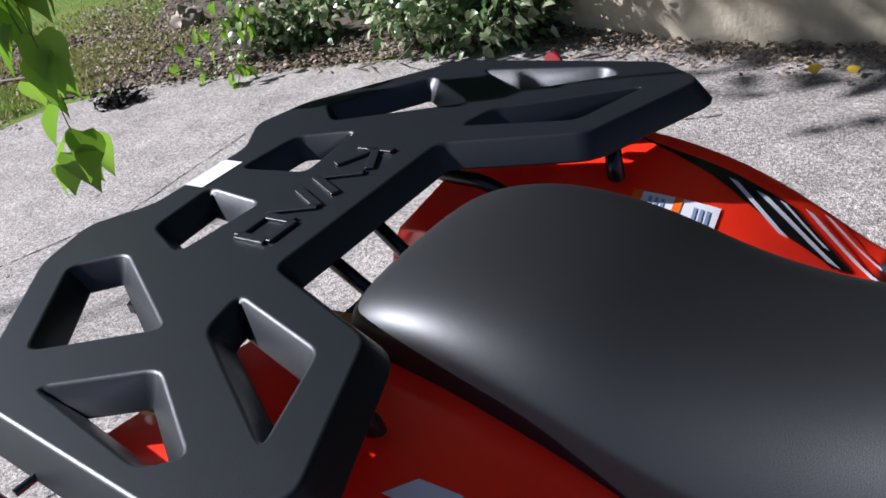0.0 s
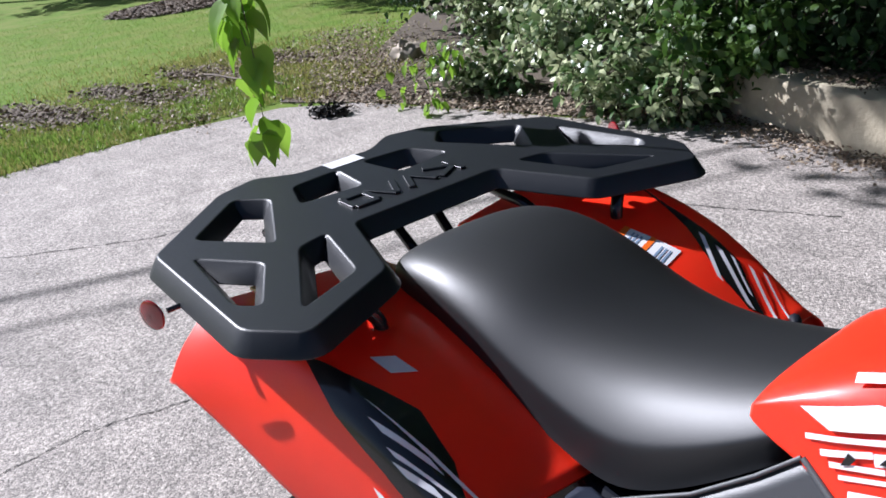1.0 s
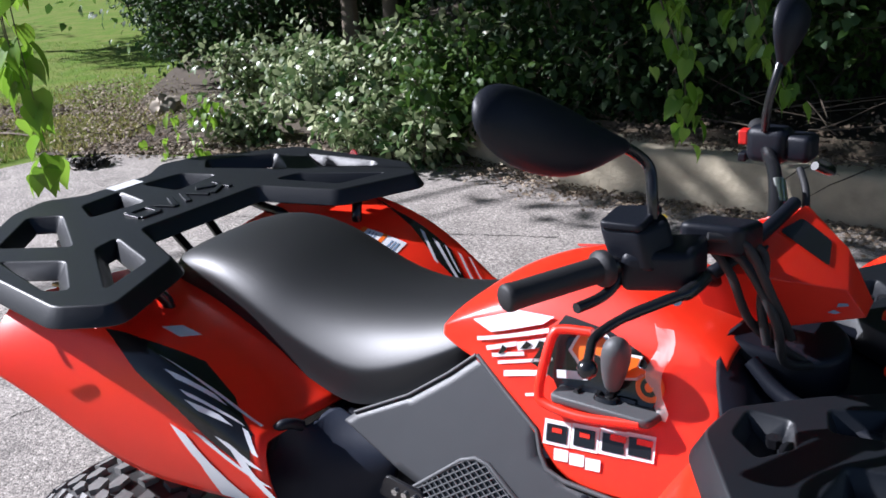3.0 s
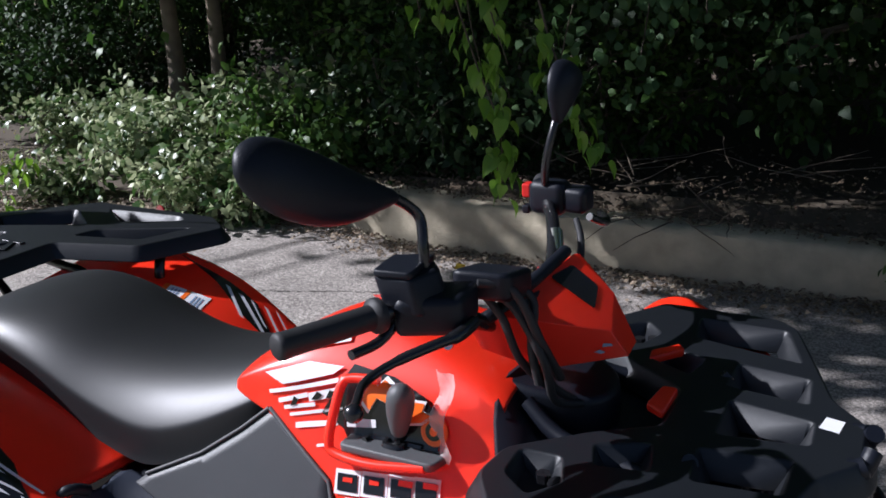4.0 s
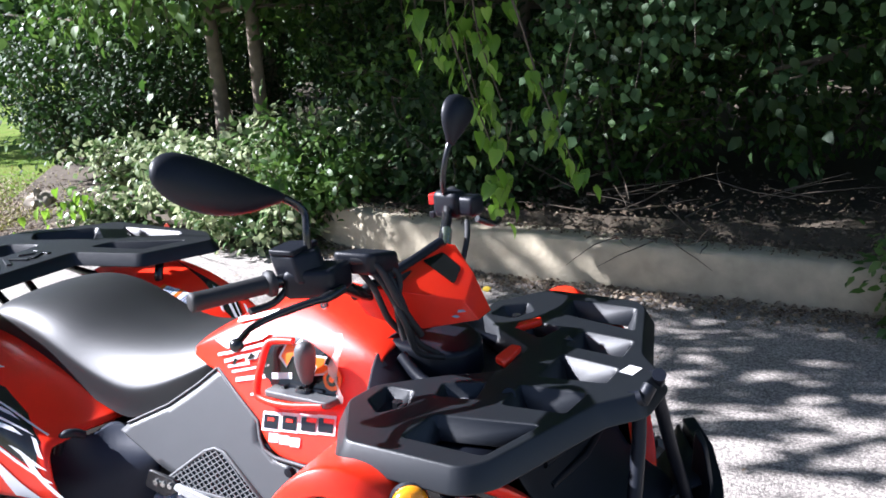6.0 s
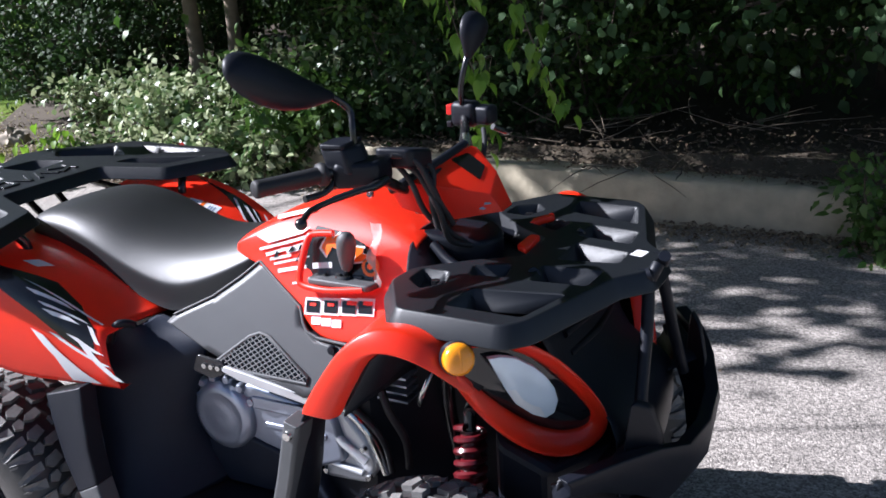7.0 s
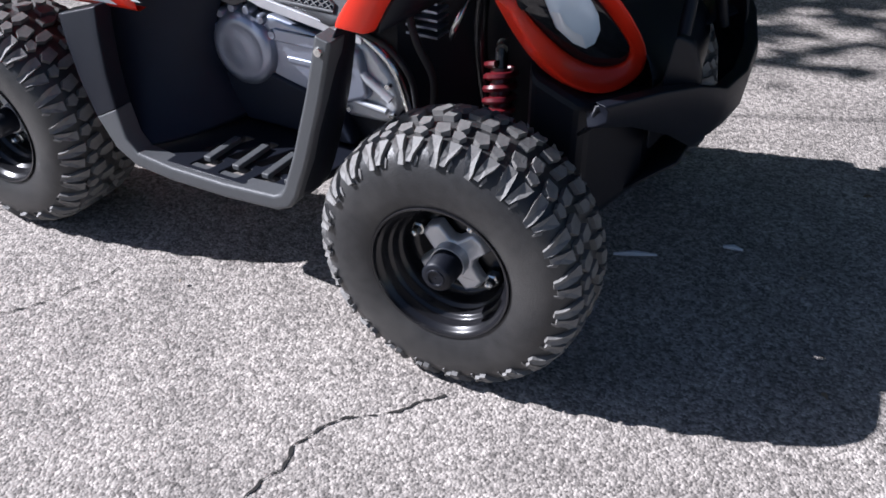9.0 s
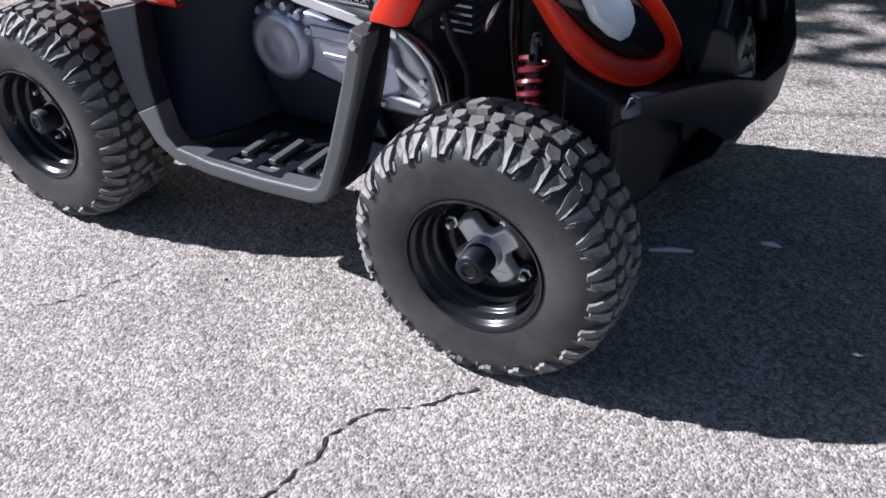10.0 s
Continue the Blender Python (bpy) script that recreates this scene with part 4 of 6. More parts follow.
def tread_block(section, radius, kind, side):
    """Verts and faces of one block, raised from the tyre and a little narrower at its top."""
    ring, height = BLOCKS[kind]
    stretch = radius / 0.284
    pts = [on_tyre(section, u, a * stretch, side, radius) for u, a in ring]
    mid = sum((p for p, q in pts), Vector()) / len(pts)
    low = [p - q * 0.006 for p, q in pts]
    top = [p + (mid - p) * 0.06 + q * height * radius for p, q in pts]
    k = len(ring)
    centre = sum(top, Vector()) / k
    faces = [(i, (i + 1) % k, k + (i + 1) % k, k + i) for i in range(k)] + [(k + i, k + (i + 1) % k, 2 * k) for i in range(k)]
    if side > 0:
        faces = [f[::-1] for f in faces]
    return low + top + [centre], faces


def wheel(name, m, radius, width, label, singly=()):
    """A wheel; singly names the sides (-1 the outer) whose tread blocks stand as parts of their own."""
    w = width / 2
    section = tyre_section(w, radius)
    tyre = part(name, lathe([(-y, r) for y, r in section[::-1]] + section[1:], sides=72), RUBBER, bike, label)
    tyre.matrix_basis = m
    rest = []
    for side in (-1, 1):
        for kind in range(len(BLOCKS)):
            shape = tread_block(section, radius, kind, side)
            shared = None
            for i in range(COUNT):
                turn = Matrix.Rotation(2 * math.pi * (i + (0.5 if side > 0 else 0.0)) / COUNT, 4, "Y")
                if side in singly:
                    if shared is None:
                        ob = part("tread_block", shape, TREAD, tyre, smooth=False)
                        shared = ob.data
                    else:
                        ob = new("tread_block", shared)
                        ob.parent = tyre
                    ob.matrix_basis = turn
                else:
                    rest.append(([turn @ v for v in shape[0]], shape[1]))
    if rest:
        verts, faces = [], []
        for v, f in rest:
            k = len(verts)
            verts += v
            faces += [tuple(j + k for j in q) for q in f]
        tagged(part("tread", (verts, faces), TREAD, tyre, smooth=False), kind="stuff")
    rr = radius * 0.512
    rim = [(w * 0.9, rr), (-w * 0.90, rr * 0.985), (-w * 0.985, rr * 1.0), (-w * 1.01, rr * 0.99), (-w * 1.0, rr * 0.965), (-w * 0.93, rr * 0.95), (-w * 0.90, rr * 0.935), (-w * 0.86, rr * 0.90), (-w * 0.82, rr * 0.885), (-w * 0.66, rr * 0.88), (-w * 0.62, rr * 0.868), (-w * 0.60, rr * 0.835), (-w * 0.56, rr * 0.82), (-w * 0.42, rr * 0.815), (-w * 0.38, rr * 0.80), (-w * 0.36, rr * 0.765), (-w * 0.32, rr * 0.75), (-w * 0.14, rr * 0.745), (-w * 0.06, rr * 0.70), (w * 0.0, rr * 0.66), (w * 0.0, rr * 0.60), (-w * 0.06, rr * 0.50), (-w * 0.08, 0.012)]
    part("rim", lathe(rim, sides=64), STEEL, tyre, "black steel rim with stepped barrel")
    # cast hub with four arms
    star = []
    for k in range(4):
        a = radians(90 * k + 40)
        star += [(0.074 * math.cos(a - 0.30), 0.074 * math.sin(a - 0.30)), (0.077 * math.cos(a), 0.077 * math.sin(a)), (0.074 * math.cos(a + 0.30), 0.074 * math.sin(a + 0.30)), (0.042 * math.cos(a + 0.60), 0.042 * math.sin(a + 0.60)), (0.042 * math.cos(a + 0.97), 0.042 * math.sin(a + 0.97))]
    part("hub", plate(star, [], 0.024, 0.005, lambda v: Vector((v.x, -0.040 - v.z - 0.18 * max(0, 0.045 - math.hypot(v.x, v.y)), v.y)), 0.3), SILVER, tyre, "cast aluminium four-armed hub", smooth=False)
    part("hub_collar", lathe([(-0.062, 0.030), (-0.062, 0.0355), (-0.036, 0.038)], sides=28), SILVER, tyre)
    part("hub_cap", lathe([(-0.113, 0.001), (-0.113, 0.014), (-0.1155, 0.015), (-0.1155, 0.018), (-0.113, 0.019), (-0.113, 0.026), (-0.109, 0.0305), (-0.050, 0.0335)], sides=32), PLASTIC, tyre, "black hub cap")
    for k in range(4):
        a = radians(90 * k + 40 + 24)
        part("wheel_nut", lathe([(-0.050, 0.001), (-0.048, 0.006), (-0.042, 0.0095), (-0.030, 0.0105), (-0.028, 0.0145), (-0.010, 0.0145)], Matrix.Translation((0.088 * math.cos(a), 0, 0.088 * math.sin(a))), 6), CHROME, tyre, smooth=False)
    return tyre


for s in (-1, 1):
    wheel("front_wheel", pose(0.550, s * 0.446, 0.274, 0, 0, 2.5 + (180 if s > 0 else 0)), 0.284, 0.206, "front wheel with a knobbly black tyre", (-1, 1) if s < 0 else ())
    wheel("rear_wheel", pose(-0.695, s * 0.41, 0.270, 0, 0, 180 if s > 0 else 0), 0.282, 0.25, "rear wheel with a wide knobbly black tyre", (-1,) if s < 0 else ())

# -- front suspension
for s in (-1, 1):
    shock = part("shock_absorber", tube([(0.505, s * 0.185, 0.585), (0.515, s * 0.21, 0.50), (0.53, s * 0.26, 0.33)], 0.013), STEEL, bike, "front shock absorber with a dark red spring")
    a, b = Vector((0.508, s * 0.192, 0.555)), Vector((0.527, s * 0.25, 0.37))
    d = (b - a).normalized()
    e1 = d.cross(Vector((1, 0, 0))).normalized()
    e2 = d.cross(e1)
    part("spring", tube([a.lerp(b, i / 140) + 0.029 * (math.cos(i * 0.36) * e1 + math.sin(i * 0.36) * e2) for i in range(141)], 0.0074, 6), SPRING, shock)
    part("damper_body", tube([a.lerp(b, 0.05), a.lerp(b, 0.97)], 0.021, 14), SPRING, shock)
    part("shock_eye", lathe([(-0.016, 0.001), (-0.016, 0.012), (0.016, 0.012), (0.016, 0.001)], pose(0.504, s * 0.18, 0.585, 0, 0, 20), 16), CHROME, shock)
    arm = part("suspension_arm", tube([(0.46, s * 0.12, 0.33), (0.56, s * 0.36, 0.255)], 0.014), STEEL, bike, "black tubular suspension arm")
    part("arm_tube", tube([(0.66, s * 0.12, 0.33), (0.57, s * 0.36, 0.255)], 0.014), STEEL, arm)
    part("arm_tube", tube([(0.47, s * 0.12, 0.46), (0.56, s * 0.34, 0.345)], 0.012), STEEL, arm)
    part("knuckle", tube([(0.565, s * 0.355, 0.23), (0.565, s * 0.35, 0.36)], [0.02, 0.016], 12), STEEL, arm)
    # added plate that keeps sun from leaking into the bike's shadow
    part("sun_block_plate", box(0.40, 0.58, min(s * 0.18, s * 0.33), max(s * 0.18, s * 0.33), 0.24, 0.30), PLASTIC, arm, smooth=False, bevel=0.01)
    # this disc also closes a gap in the cast shadow
    part("brake_disc", lathe([(-0.006, 0.02), (-0.006, 0.115), (0.006, 0.115), (0.006, 0.02)], pose(0.548, s * 0.325, 0.272), 32), STEEL, arm, "dark brake disc")
    part("frame_tube", tube(smooth_line([(0.46, s * 0.11, 0.32), (0.44, s * 0.15, 0.55), (0.46, s * 0.17, 0.72), (0.50, s * 0.17, 0.82)]), 0.015), STEEL, arm)
    part("hose", tube(smooth_line([(0.45, s * 0.20, 0.70), (0.43, s * 0.24, 0.64), (0.41, s * 0.22, 0.60)]), 0.006, 8), CHROME, arm)

# -- front fenders and head lamps
LOOP_IN = [(0.592, 0.430, 0.832), (0.634, 0.380, 0.834), (0.686, 0.318, 0.802), (0.719, 0.249, 0.732), (0.772, 0.192, 0.632), (0.751, 0.19, 0.607), (0.705, 0.218, 0.612), (0.66, 0.267, 0.657), (0.629, 0.356, 0.75), (0.60, 0.42, 0.82)]
LOOP_OUT = [(0.582, 0.437, 0.842), (0.640, 0.372, 0.848), (0.702, 0.325, 0.828), (0.745, 0.255, 0.765), (0.80, 0.165, 0.632), (0.79, 0.17, 0.577), (0.753, 0.215, 0.548), (0.703, 0.265, 0.562), (0.654, 0.335, 0.63), (0.623, 0.42, 0.756)]
LOOP_IN = [tuple(Vector(a).lerp(Vector(b), 0.3)) for a, b in zip(LOOP_IN, LOOP_OUT)]
for s in (-1, 1):
    bands = [[Vector(a).lerp(Vector(b), t) + Vector((0.7, 0.7, 0.5)) * o for a, b in zip(LOOP_IN, LOOP_OUT)] for t, o in ((0.10, 0.003), (0.5, 0.006), (0.9, 0.003))]
    deep = [Vector(a) + Vector((-0.02, -0.012, -0.004)) for a in LOOP_IN]
    edge = [Vector(b) + Vector((-0.035, -0.032, -0.010)) for b in LOOP_OUT]
    flip = lambda r: [(p[0], s * p[1], p[2]) for p in r]
    fen = part("front_fender", grid([flip(r) for r in (deep, LOOP_IN, *bands, LOOP_OUT, edge)][::s], True), RED, bike, "glossy red front fender round the head lamp", thick=0.003, subdiv=2)
    inner = [(0.377, 0.492, 0.695), (0.384, 0.492, 0.715), (0.416, 0.492, 0.768), (0.446, 0.492, 0.818), (0.478, 0.492, 0.843), (0.52, 0.487, 0.845), (0.571, 0.474, 0.825), (0.60, 0.448, 0.79), (0.623, 0.42, 0.756)]
    outer = [(0.318, 0.497, 0.70), (0.328, 0.497, 0.722), (0.372, 0.497, 0.785), (0.415, 0.49, 0.845), (0.468, 0.472, 0.884), (0.515, 0.460, 0.886), (0.555, 0.450, 0.868), (0.585, 0.442, 0.842), (0.605, 0.425, 0.81)]
    crown = [(0.312, 0.44, 0.71), (0.324, 0.43, 0.735), (0.365, 0.40, 0.80), (0.41, 0.37, 0.86), (0.468, 0.35, 0.893), (0.515, 0.34, 0.90), (0.555, 0.34, 0.89), (0.59, 0.33, 0.87), (0.62, 0.33, 0.84)]
    top = [(0.31, 0.25, 0.72), (0.32, 0.23, 0.74), (0.355, 0.20, 0.80), (0.39, 0.19, 0.85), (0.44, 0.17, 0.875), (0.515, 0.17, 0.875), (0.57, 0.17, 0.865), (0.62, 0.18, 0.85), (0.66, 0.20, 0.83)]
    crown = [(x, y, min(z, 0.852)) for x, y, z in crown]
    top = [(x, y, min(z, 0.834)) for x, y, z in top]
    under = [(x + 0.012, y - 0.03, z - 0.004) for x, y, z in inner]
    part("fender_arch", grid([flip(r) for r in (top, crown, outer, *[[Vector(a).lerp(Vector(b), t) + Vector((0, o, o * 0.5)) for a, b in zip(outer, inner)] for t, o in ((0.12, 0.002), (0.5, 0.005), (0.9, 0.002))], inner, under)][::s]), RED, fen, "", thick=0.004, subdiv=2)
    part("wheel_well", grid([flip(r) for r in ([(x + 0.01, y - 0.035, z - 0.006) for x, y, z in inner], [(x + 0.02, y - 0.20, z - 0.01) for x, y, z in inner], [(x + 0.02, 0.13, z - 0.02) for x, y, z in inner])][::-s]), PLASTIC, fen, "black inner wheel well", thick=0.003)
    c = sum((Vector(p) for p in LOOP_IN), Vector()) / len(LOOP_IN)
    lamp = part("head_lamp", grid([flip([Vector(p) + Vector((-0.006, -0.004, -0.002)) for p in LOOP_IN]), flip([Vector(p).lerp(c, 0.5) + Vector((0.006, 0.008, 0.003)) for p in LOOP_IN]), flip([c + Vector((0.008, 0.010, 0.004)) for p in LOOP_IN])][::s], True), GLASS, bike, "dark head lamp with a pale blue reflector")
    lens_in = [(0.65, 0.384, 0.815), (0.667, 0.366, 0.814), (0.686, 0.344, 0.804), (0.706, 0.314, 0.777), (0.72, 0.291, 0.749), (0.728, 0.273, 0.72), (0.73, 0.262, 0.689), (0.722, 0.262, 0.662), (0.709, 0.273, 0.654), (0.692, 0.295, 0.669), (0.672, 0.326, 0.703), (0.663, 0.348, 0.742), (0.656, 0.367, 0.781)]
    lc = sum((Vector(p) for p in lens_in), Vector()) / len(lens_in)
    out = Vector((0.72, 0.66, -0.1))
    refl = part("reflector", grid([flip([Vector(p).lerp(lc, t) + out * o for p in lens_in]) for t, o in ((0.0, -0.006), (0.02, 0.002), (0.2, 0.006), (0.65, 0.008), (1.0, 0.008))][::s], True), LENS, lamp, "pale blue lamp reflector")
    # paler wedge laid on the lower part of the reflector
    part("bright_wedge", grid([flip([Vector(lens_in[a]).lerp(lc, t) + out * o for a in (8, 9, 10, 11)]) for t, o in ((0.06, 0.005), (0.2, 0.0085), (0.42, 0.0095))][::s]), WEDGE, refl, "bright lower wedge of the reflector")
    turn = Matrix.Translation((0.622, s * 0.437, 0.832)) @ pose(0, 0, 0, -14 * (1 if s < 0 else -1), 0, 42 if s < 0 else 138)
    ind = part("indicator", lathe([(-0.017, 0.001), (-0.0165, 0.012), (-0.014, 0.021), (-0.009, 0.0265), (0.0, 0.0285), (0.012, 0.0285)], turn, 28), AMBER, bike, "round amber turn indicator")
    part("housing", lathe([(0.003, 0.0295), (0.010, 0.031), (0.03, 0.028), (0.05, 0.012)], turn, 24), PLASTIC, ind)
    part("lens_rib", tube([turn @ Vector((0, -0.0172 + 8 * z * z, z)) for z in (-0.018, -0.009, 0, 0.009, 0.018)], 0.0014, 6), AMBER, ind)

# black cowl between the tank and the front rack
START = [(0.0, 0.372, 0.940), (0.05, 0.366, 0.938), (0.10, 0.352, 0.930), (0.17, 0.378, 0.906), (0.235, 0.408, 0.884), (0.30, 0.428, 0.868), (0.352, 0.448, 0.856), (0.375, 0.46, 0.835)]
START = [(-y, x, z) for y, x, z in START[:0:-1]] + START
rows = []
for y, x, z in START:
    rows.append([(x, y, z), (x + 0.006, y, z + 0.001), (x + 0.045, y, z * 0.55 + 0.45 * 0.850), (x + 0.085, y, 0.849 - 0.05 * max(0, abs(y) - 0.33)), (0.60, y, 0.845 - 0.15 * max(0, abs(y) - 0.33)), (0.70, y * 0.9, 0.842 - 0.15 * max(0, abs(y) - 0.33))])
cowl = part("front_cowl", grid(rows), PLASTIC, bike, "black plastic cowl under the front rack", thick=0.006)
for s in (-1, 1):
    part("cowl_ridge", tube(smooth_line([(0.40, s * 0.10, 0.908), (0.46, s * 0.12, 0.872), (0.56, s * 0.14, 0.858), (0.66, s * 0.15, 0.853)]), 0.012, 8), PLASTIC, cowl)
    part("rubber_plug", lathe([(-0.012, 0.001), (-0.012, 0.016), (-0.006, 0.021), (0.012, 0.022)], pose(0.455, s * 0.29, 0.862, -90), 18), GRIP, cowl)
# front panel between the lamps, nose, bumper
rows = []
for z, x, y in ((0.875, 0.63, 0.19), (0.85, 0.68, 0.21), (0.79, 0.705, 0.215), (0.72, 0.73, 0.195), (0.67, 0.765, 0.165), (0.635, 0.815, 0.17), (0.60, 0.855, 0.20), (0.50, 0.86, 0.22), (0.42, 0.85, 0.18)):
    rows.append([(x - 0.03 + 0.012 * (1 - t * t), y * t, z) for t in (-1, -0.75, -0.5, -0.25, 0, 0.25, 0.5, 0.75, 1)])
nose = part("front_panel", grid(rows[::-1]), PLASTIC, bike, "black plastic front panel", thick=0.005, subdiv=1)
for z in (0.80, 0.76, 0.72):
    part("slat", tube([(0.685 + (0.8 - z) * 0.25, -0.13, z), (0.697 + (0.8 - z) * 0.25, 0, z), (0.685 + (0.8 - z) * 0.25, 0.13, z)], 0.008, 8), PLASTIC, nose)
TOP = [(0.80, -0.405, 0.622), (0.865, -0.30, 0.618), (0.905, -0.21, 0.60), (0.935, -0.12, 0.565), (0.945, 0.0, 0.555)]
LOW = [(0.775, -0.375, 0.585), (0.825, -0.28, 0.555), (0.87, -0.20, 0.51), (0.895, -0.13, 0.455), (0.905, 0.0, 0.43)]
TOP, LOW = [[(x - 0.022, y, z) for x, y, z in r] for r in (TOP, LOW)]
TOP, LOW = [r + [(x, -y, z) for x, y, z in r[-2::-1]] for r in (TOP, LOW)]
rows = [[Vector(a).lerp(Vector(b), t) + Vector((0.018 * math.sin(math.pi * t), 0, 0)) for a, b in zip(TOP, LOW)] for t in (0, 0.2, 0.5, 0.8, 1)]
bumper = part("bumper", grid(rows), PLASTIC, bike, "black plastic front bumper", thick=0.03, bevel=0.004)
for s in (-1, 1):
    part("bumper_wing", plate(rounded([(-0.02, 0.0), (-0.005, 0.095), (0.03, 0.075), (0.055, 0.0), (0.045, -0.06), (0.0, -0.05)], 0.012), [], 0.025, 0.005, lambda v: Vector((0.863 + v.x * 0.75, s * (0.235 - v.x * 0.8 + v.z), 0.60 + v.y))), PLASTIC, bumper, smooth=False)
    part("bumper_bar", tube(smooth_line([(0.850, s * 0.026, 0.886), (0.846, s * 0.034, 0.876), (0.838, s * 0.045, 0.85), (0.842, s * 0.068, 0.79), (0.846, s * 0.11, 0.70), (0.85, s * 0.14, 0.64), (0.862, s * 0.15, 0.58)]), 0.0125), PLASTIC, bumper)
for s in (-1, 1):
    part("bumper_shelf", grid([[(0.80, s * 0.12, 0.56), (0.775, s * 0.24, 0.53), (0.73, s * 0.34, 0.52)], [(0.83, s * 0.15, 0.575), (0.805, s * 0.27, 0.56), (0.757, s * 0.37, 0.555)], [(0.883, s * 0.18, 0.60), (0.838, s * 0.29, 0.605), (0.778, s * 0.395, 0.61)]]), PLASTIC, bumper, thick=0.006)
part("skid_plate", grid([[(0.878, y, 0.40), (0.79, y * 1.15, 0.33), (0.62, y * 1.2, 0.27), (0.40, y * 1.2, 0.25), (0.0, y * 1.2, 0.25), (-0.3, y, 0.27)] for y in (-0.15, -0.05, 0.05, 0.15)]), PLASTIC, bumper, thick=0.006)

# -- front rack
half = [(0.41, -0.205), (0.402, -0.275), (0.482, -0.398), (0.685, -0.398), (0.715, -0.365), (0.790, -0.115), (0.838, -0.055)]
outline = half + mirrored(half) + [(0.50, 0.12), (0.585, 0.06), (0.585, -0.06), (0.50, -0.12)]
ha = [(0.432, -0.262), (0.430, -0.20), (0.487, -0.197), (0.508, -0.255), (0.475, -0.298)]
hb = [(0.555, -0.352), (0.565, -0.262), (0.738, -0.225), (0.702, -0.352)]
hc = [(0.53, -0.20), (0.515, -0.15), (0.585, -0.115), (0.60, -0.185)]
hd = [(0.648, -0.185), (0.642, -0.10), (0.762, -0.085), (0.757, -0.172)]
he = [(0.655, -0.055), (0.655, 0.055), (0.775, 0.035), (0.775, -0.035)]
holes = [rounded(h, 0.010) for h in (ha, hb, hc, hd)]
holes += [mirrored(h) for h in holes] + [rounded(he, 0.010)]
front_top = lambda x: 0.907 - 0.03 * x
front_rack = part("front_rack", plate(rounded(outline, 0.016), [h[::-1] for h in holes], 0.038, 0.003, lambda v: Vector((v.x, v.y, v.z + front_top(v.x))), 0.55), RACK, bike, "black moulded plastic front carrier rack", smooth=False)
decal("sticker", [(0.780, 0.018), (0.787, 0.054), (0.812, 0.049), (0.806, 0.012)], lambda x, y: Vector((x, y, front_top(x))), WHITE, front_rack, 0.001, 1, "white paper sticker")
for s in (-1, 1):
    part("rack_stay", tube([(0.50, s * 0.24, 0.83), (0.50, s * 0.25, 0.885)], 0.014), STEEL, front_rack)
    part("rack_bolt", lathe([(-0.006, 0.001), (-0.006, 0.010), (0.006, 0.010), (0.006, 0.001)], pose(0.475, s * 0.235, 0.880, 90), 6), STEEL, front_rack, smooth=False)
    part("rack_lug", tube(smooth_line([(0.80, s * 0.055, 0.866), (0.83, s * 0.05, 0.868), (0.844, s * 0.045, 0.872)], 4), [0.016] * 4 + [0.015] * 4 + [0.012], 10), PLASTIC, front_rack)
    part("rack_stay", tube(smooth_line([(0.60, s * 0.10, 0.80), (0.62, s * 0.12, 0.86), (0.64, s * 0.14, 0.885)]), 0.012), STEEL, front_rack)

for x, y, a in ((0.535, 0.165, 20), (0.572, 0.0, 75)):
    ca_, sa_ = math.cos(radians(a)), math.sin(radians(a))
    part("red_tab", plate(rounded([(-0.028, -0.014), (-0.02, 0.018), (0.026, 0.016), (0.030, -0.008)], 0.006), [], 0.014, 0.004, lambda v: Vector((x + v.x * ca_ - v.y * sa_, y + v.x * sa_ + v.y * ca_, v.z + 0.900 + 0.25 * v.x))), RED, cowl, "glossy red tab", smooth=False)

# -- handlebar
bar = part("handlebar", tube(smooth_line([(0.225, -0.43, 1.10), (0.285, -0.30, 1.10), (0.325, -0.22, 1.088), (0.355, -0.12, 1.03), (0.355, 0, 1.015), (0.355, 0.12, 1.03), (0.325, 0.22, 1.075), (0.285, 0.30, 1.095), (0.225, 0.43, 1.10)]), 0.0115, 12), STEEL, bike, "black steel handlebar with controls")
for s in (-1, 1):
    g0, g1 = Vector((0.225, s * 0.432, 1.10)), Vector((0.286, s * 0.298, 1.10))
    grip = part("grip", tube([g0.lerp(g1, t) for t in (0, 0.02, 0.06, 0.10, 0.2, 0.3, 0.4, 0.5, 0.6, 0.7, 0.8, 0.9, 0.93, 0.96, 1.0)], [0.013, 0.0165, 0.0172, 0.0165] + [0.0162] * 8 + [0.0225, 0.0235, 0.0225], 18), GRIP, bar, "black rubber grip")
# right: brake reservoir, throttle box and clamp
res = part("reservoir", plate(rounded([(0.275, -0.285), (0.268, -0.225), (0.325, -0.205), (0.345, -0.235), (0.33, -0.285)], 0.01), [], 0.05, 0.006, lambda v: Vector((v.x - 0.3 * (v.z + 0.02), v.y, v.z + 1.146))), PLASTIC, bar, "black brake reservoir", smooth=False)
part("reservoir_lid", plate(rounded([(0.272, -0.288), (0.265, -0.222), (0.318, -0.203), (0.325, -0.285)], 0.008), [], 0.010, 0.003, lambda v: Vector((v.x, v.y, v.z + 1.154))), PLASTIC, res, smooth=False)
part("throttle_box", plate(rounded([(0.30, -0.295), (0.295, -0.21), (0.37, -0.18), (0.38, -0.26)], 0.015), [], 0.05, 0.01, lambda v: Vector((v.x, v.y, v.z + 1.118))), PLASTIC, bar, smooth=False)
part("clamp", plate(rounded([(0.33, -0.19), (0.33, -0.10), (0.41, -0.09), (0.41, -0.18)], 0.015), [], 0.04, 0.008, lambda v: Vector((v.x, v.y, v.z + 1.132 - 0.2 * (v.y + 0.2)))), PLASTIC, bar, smooth=False)
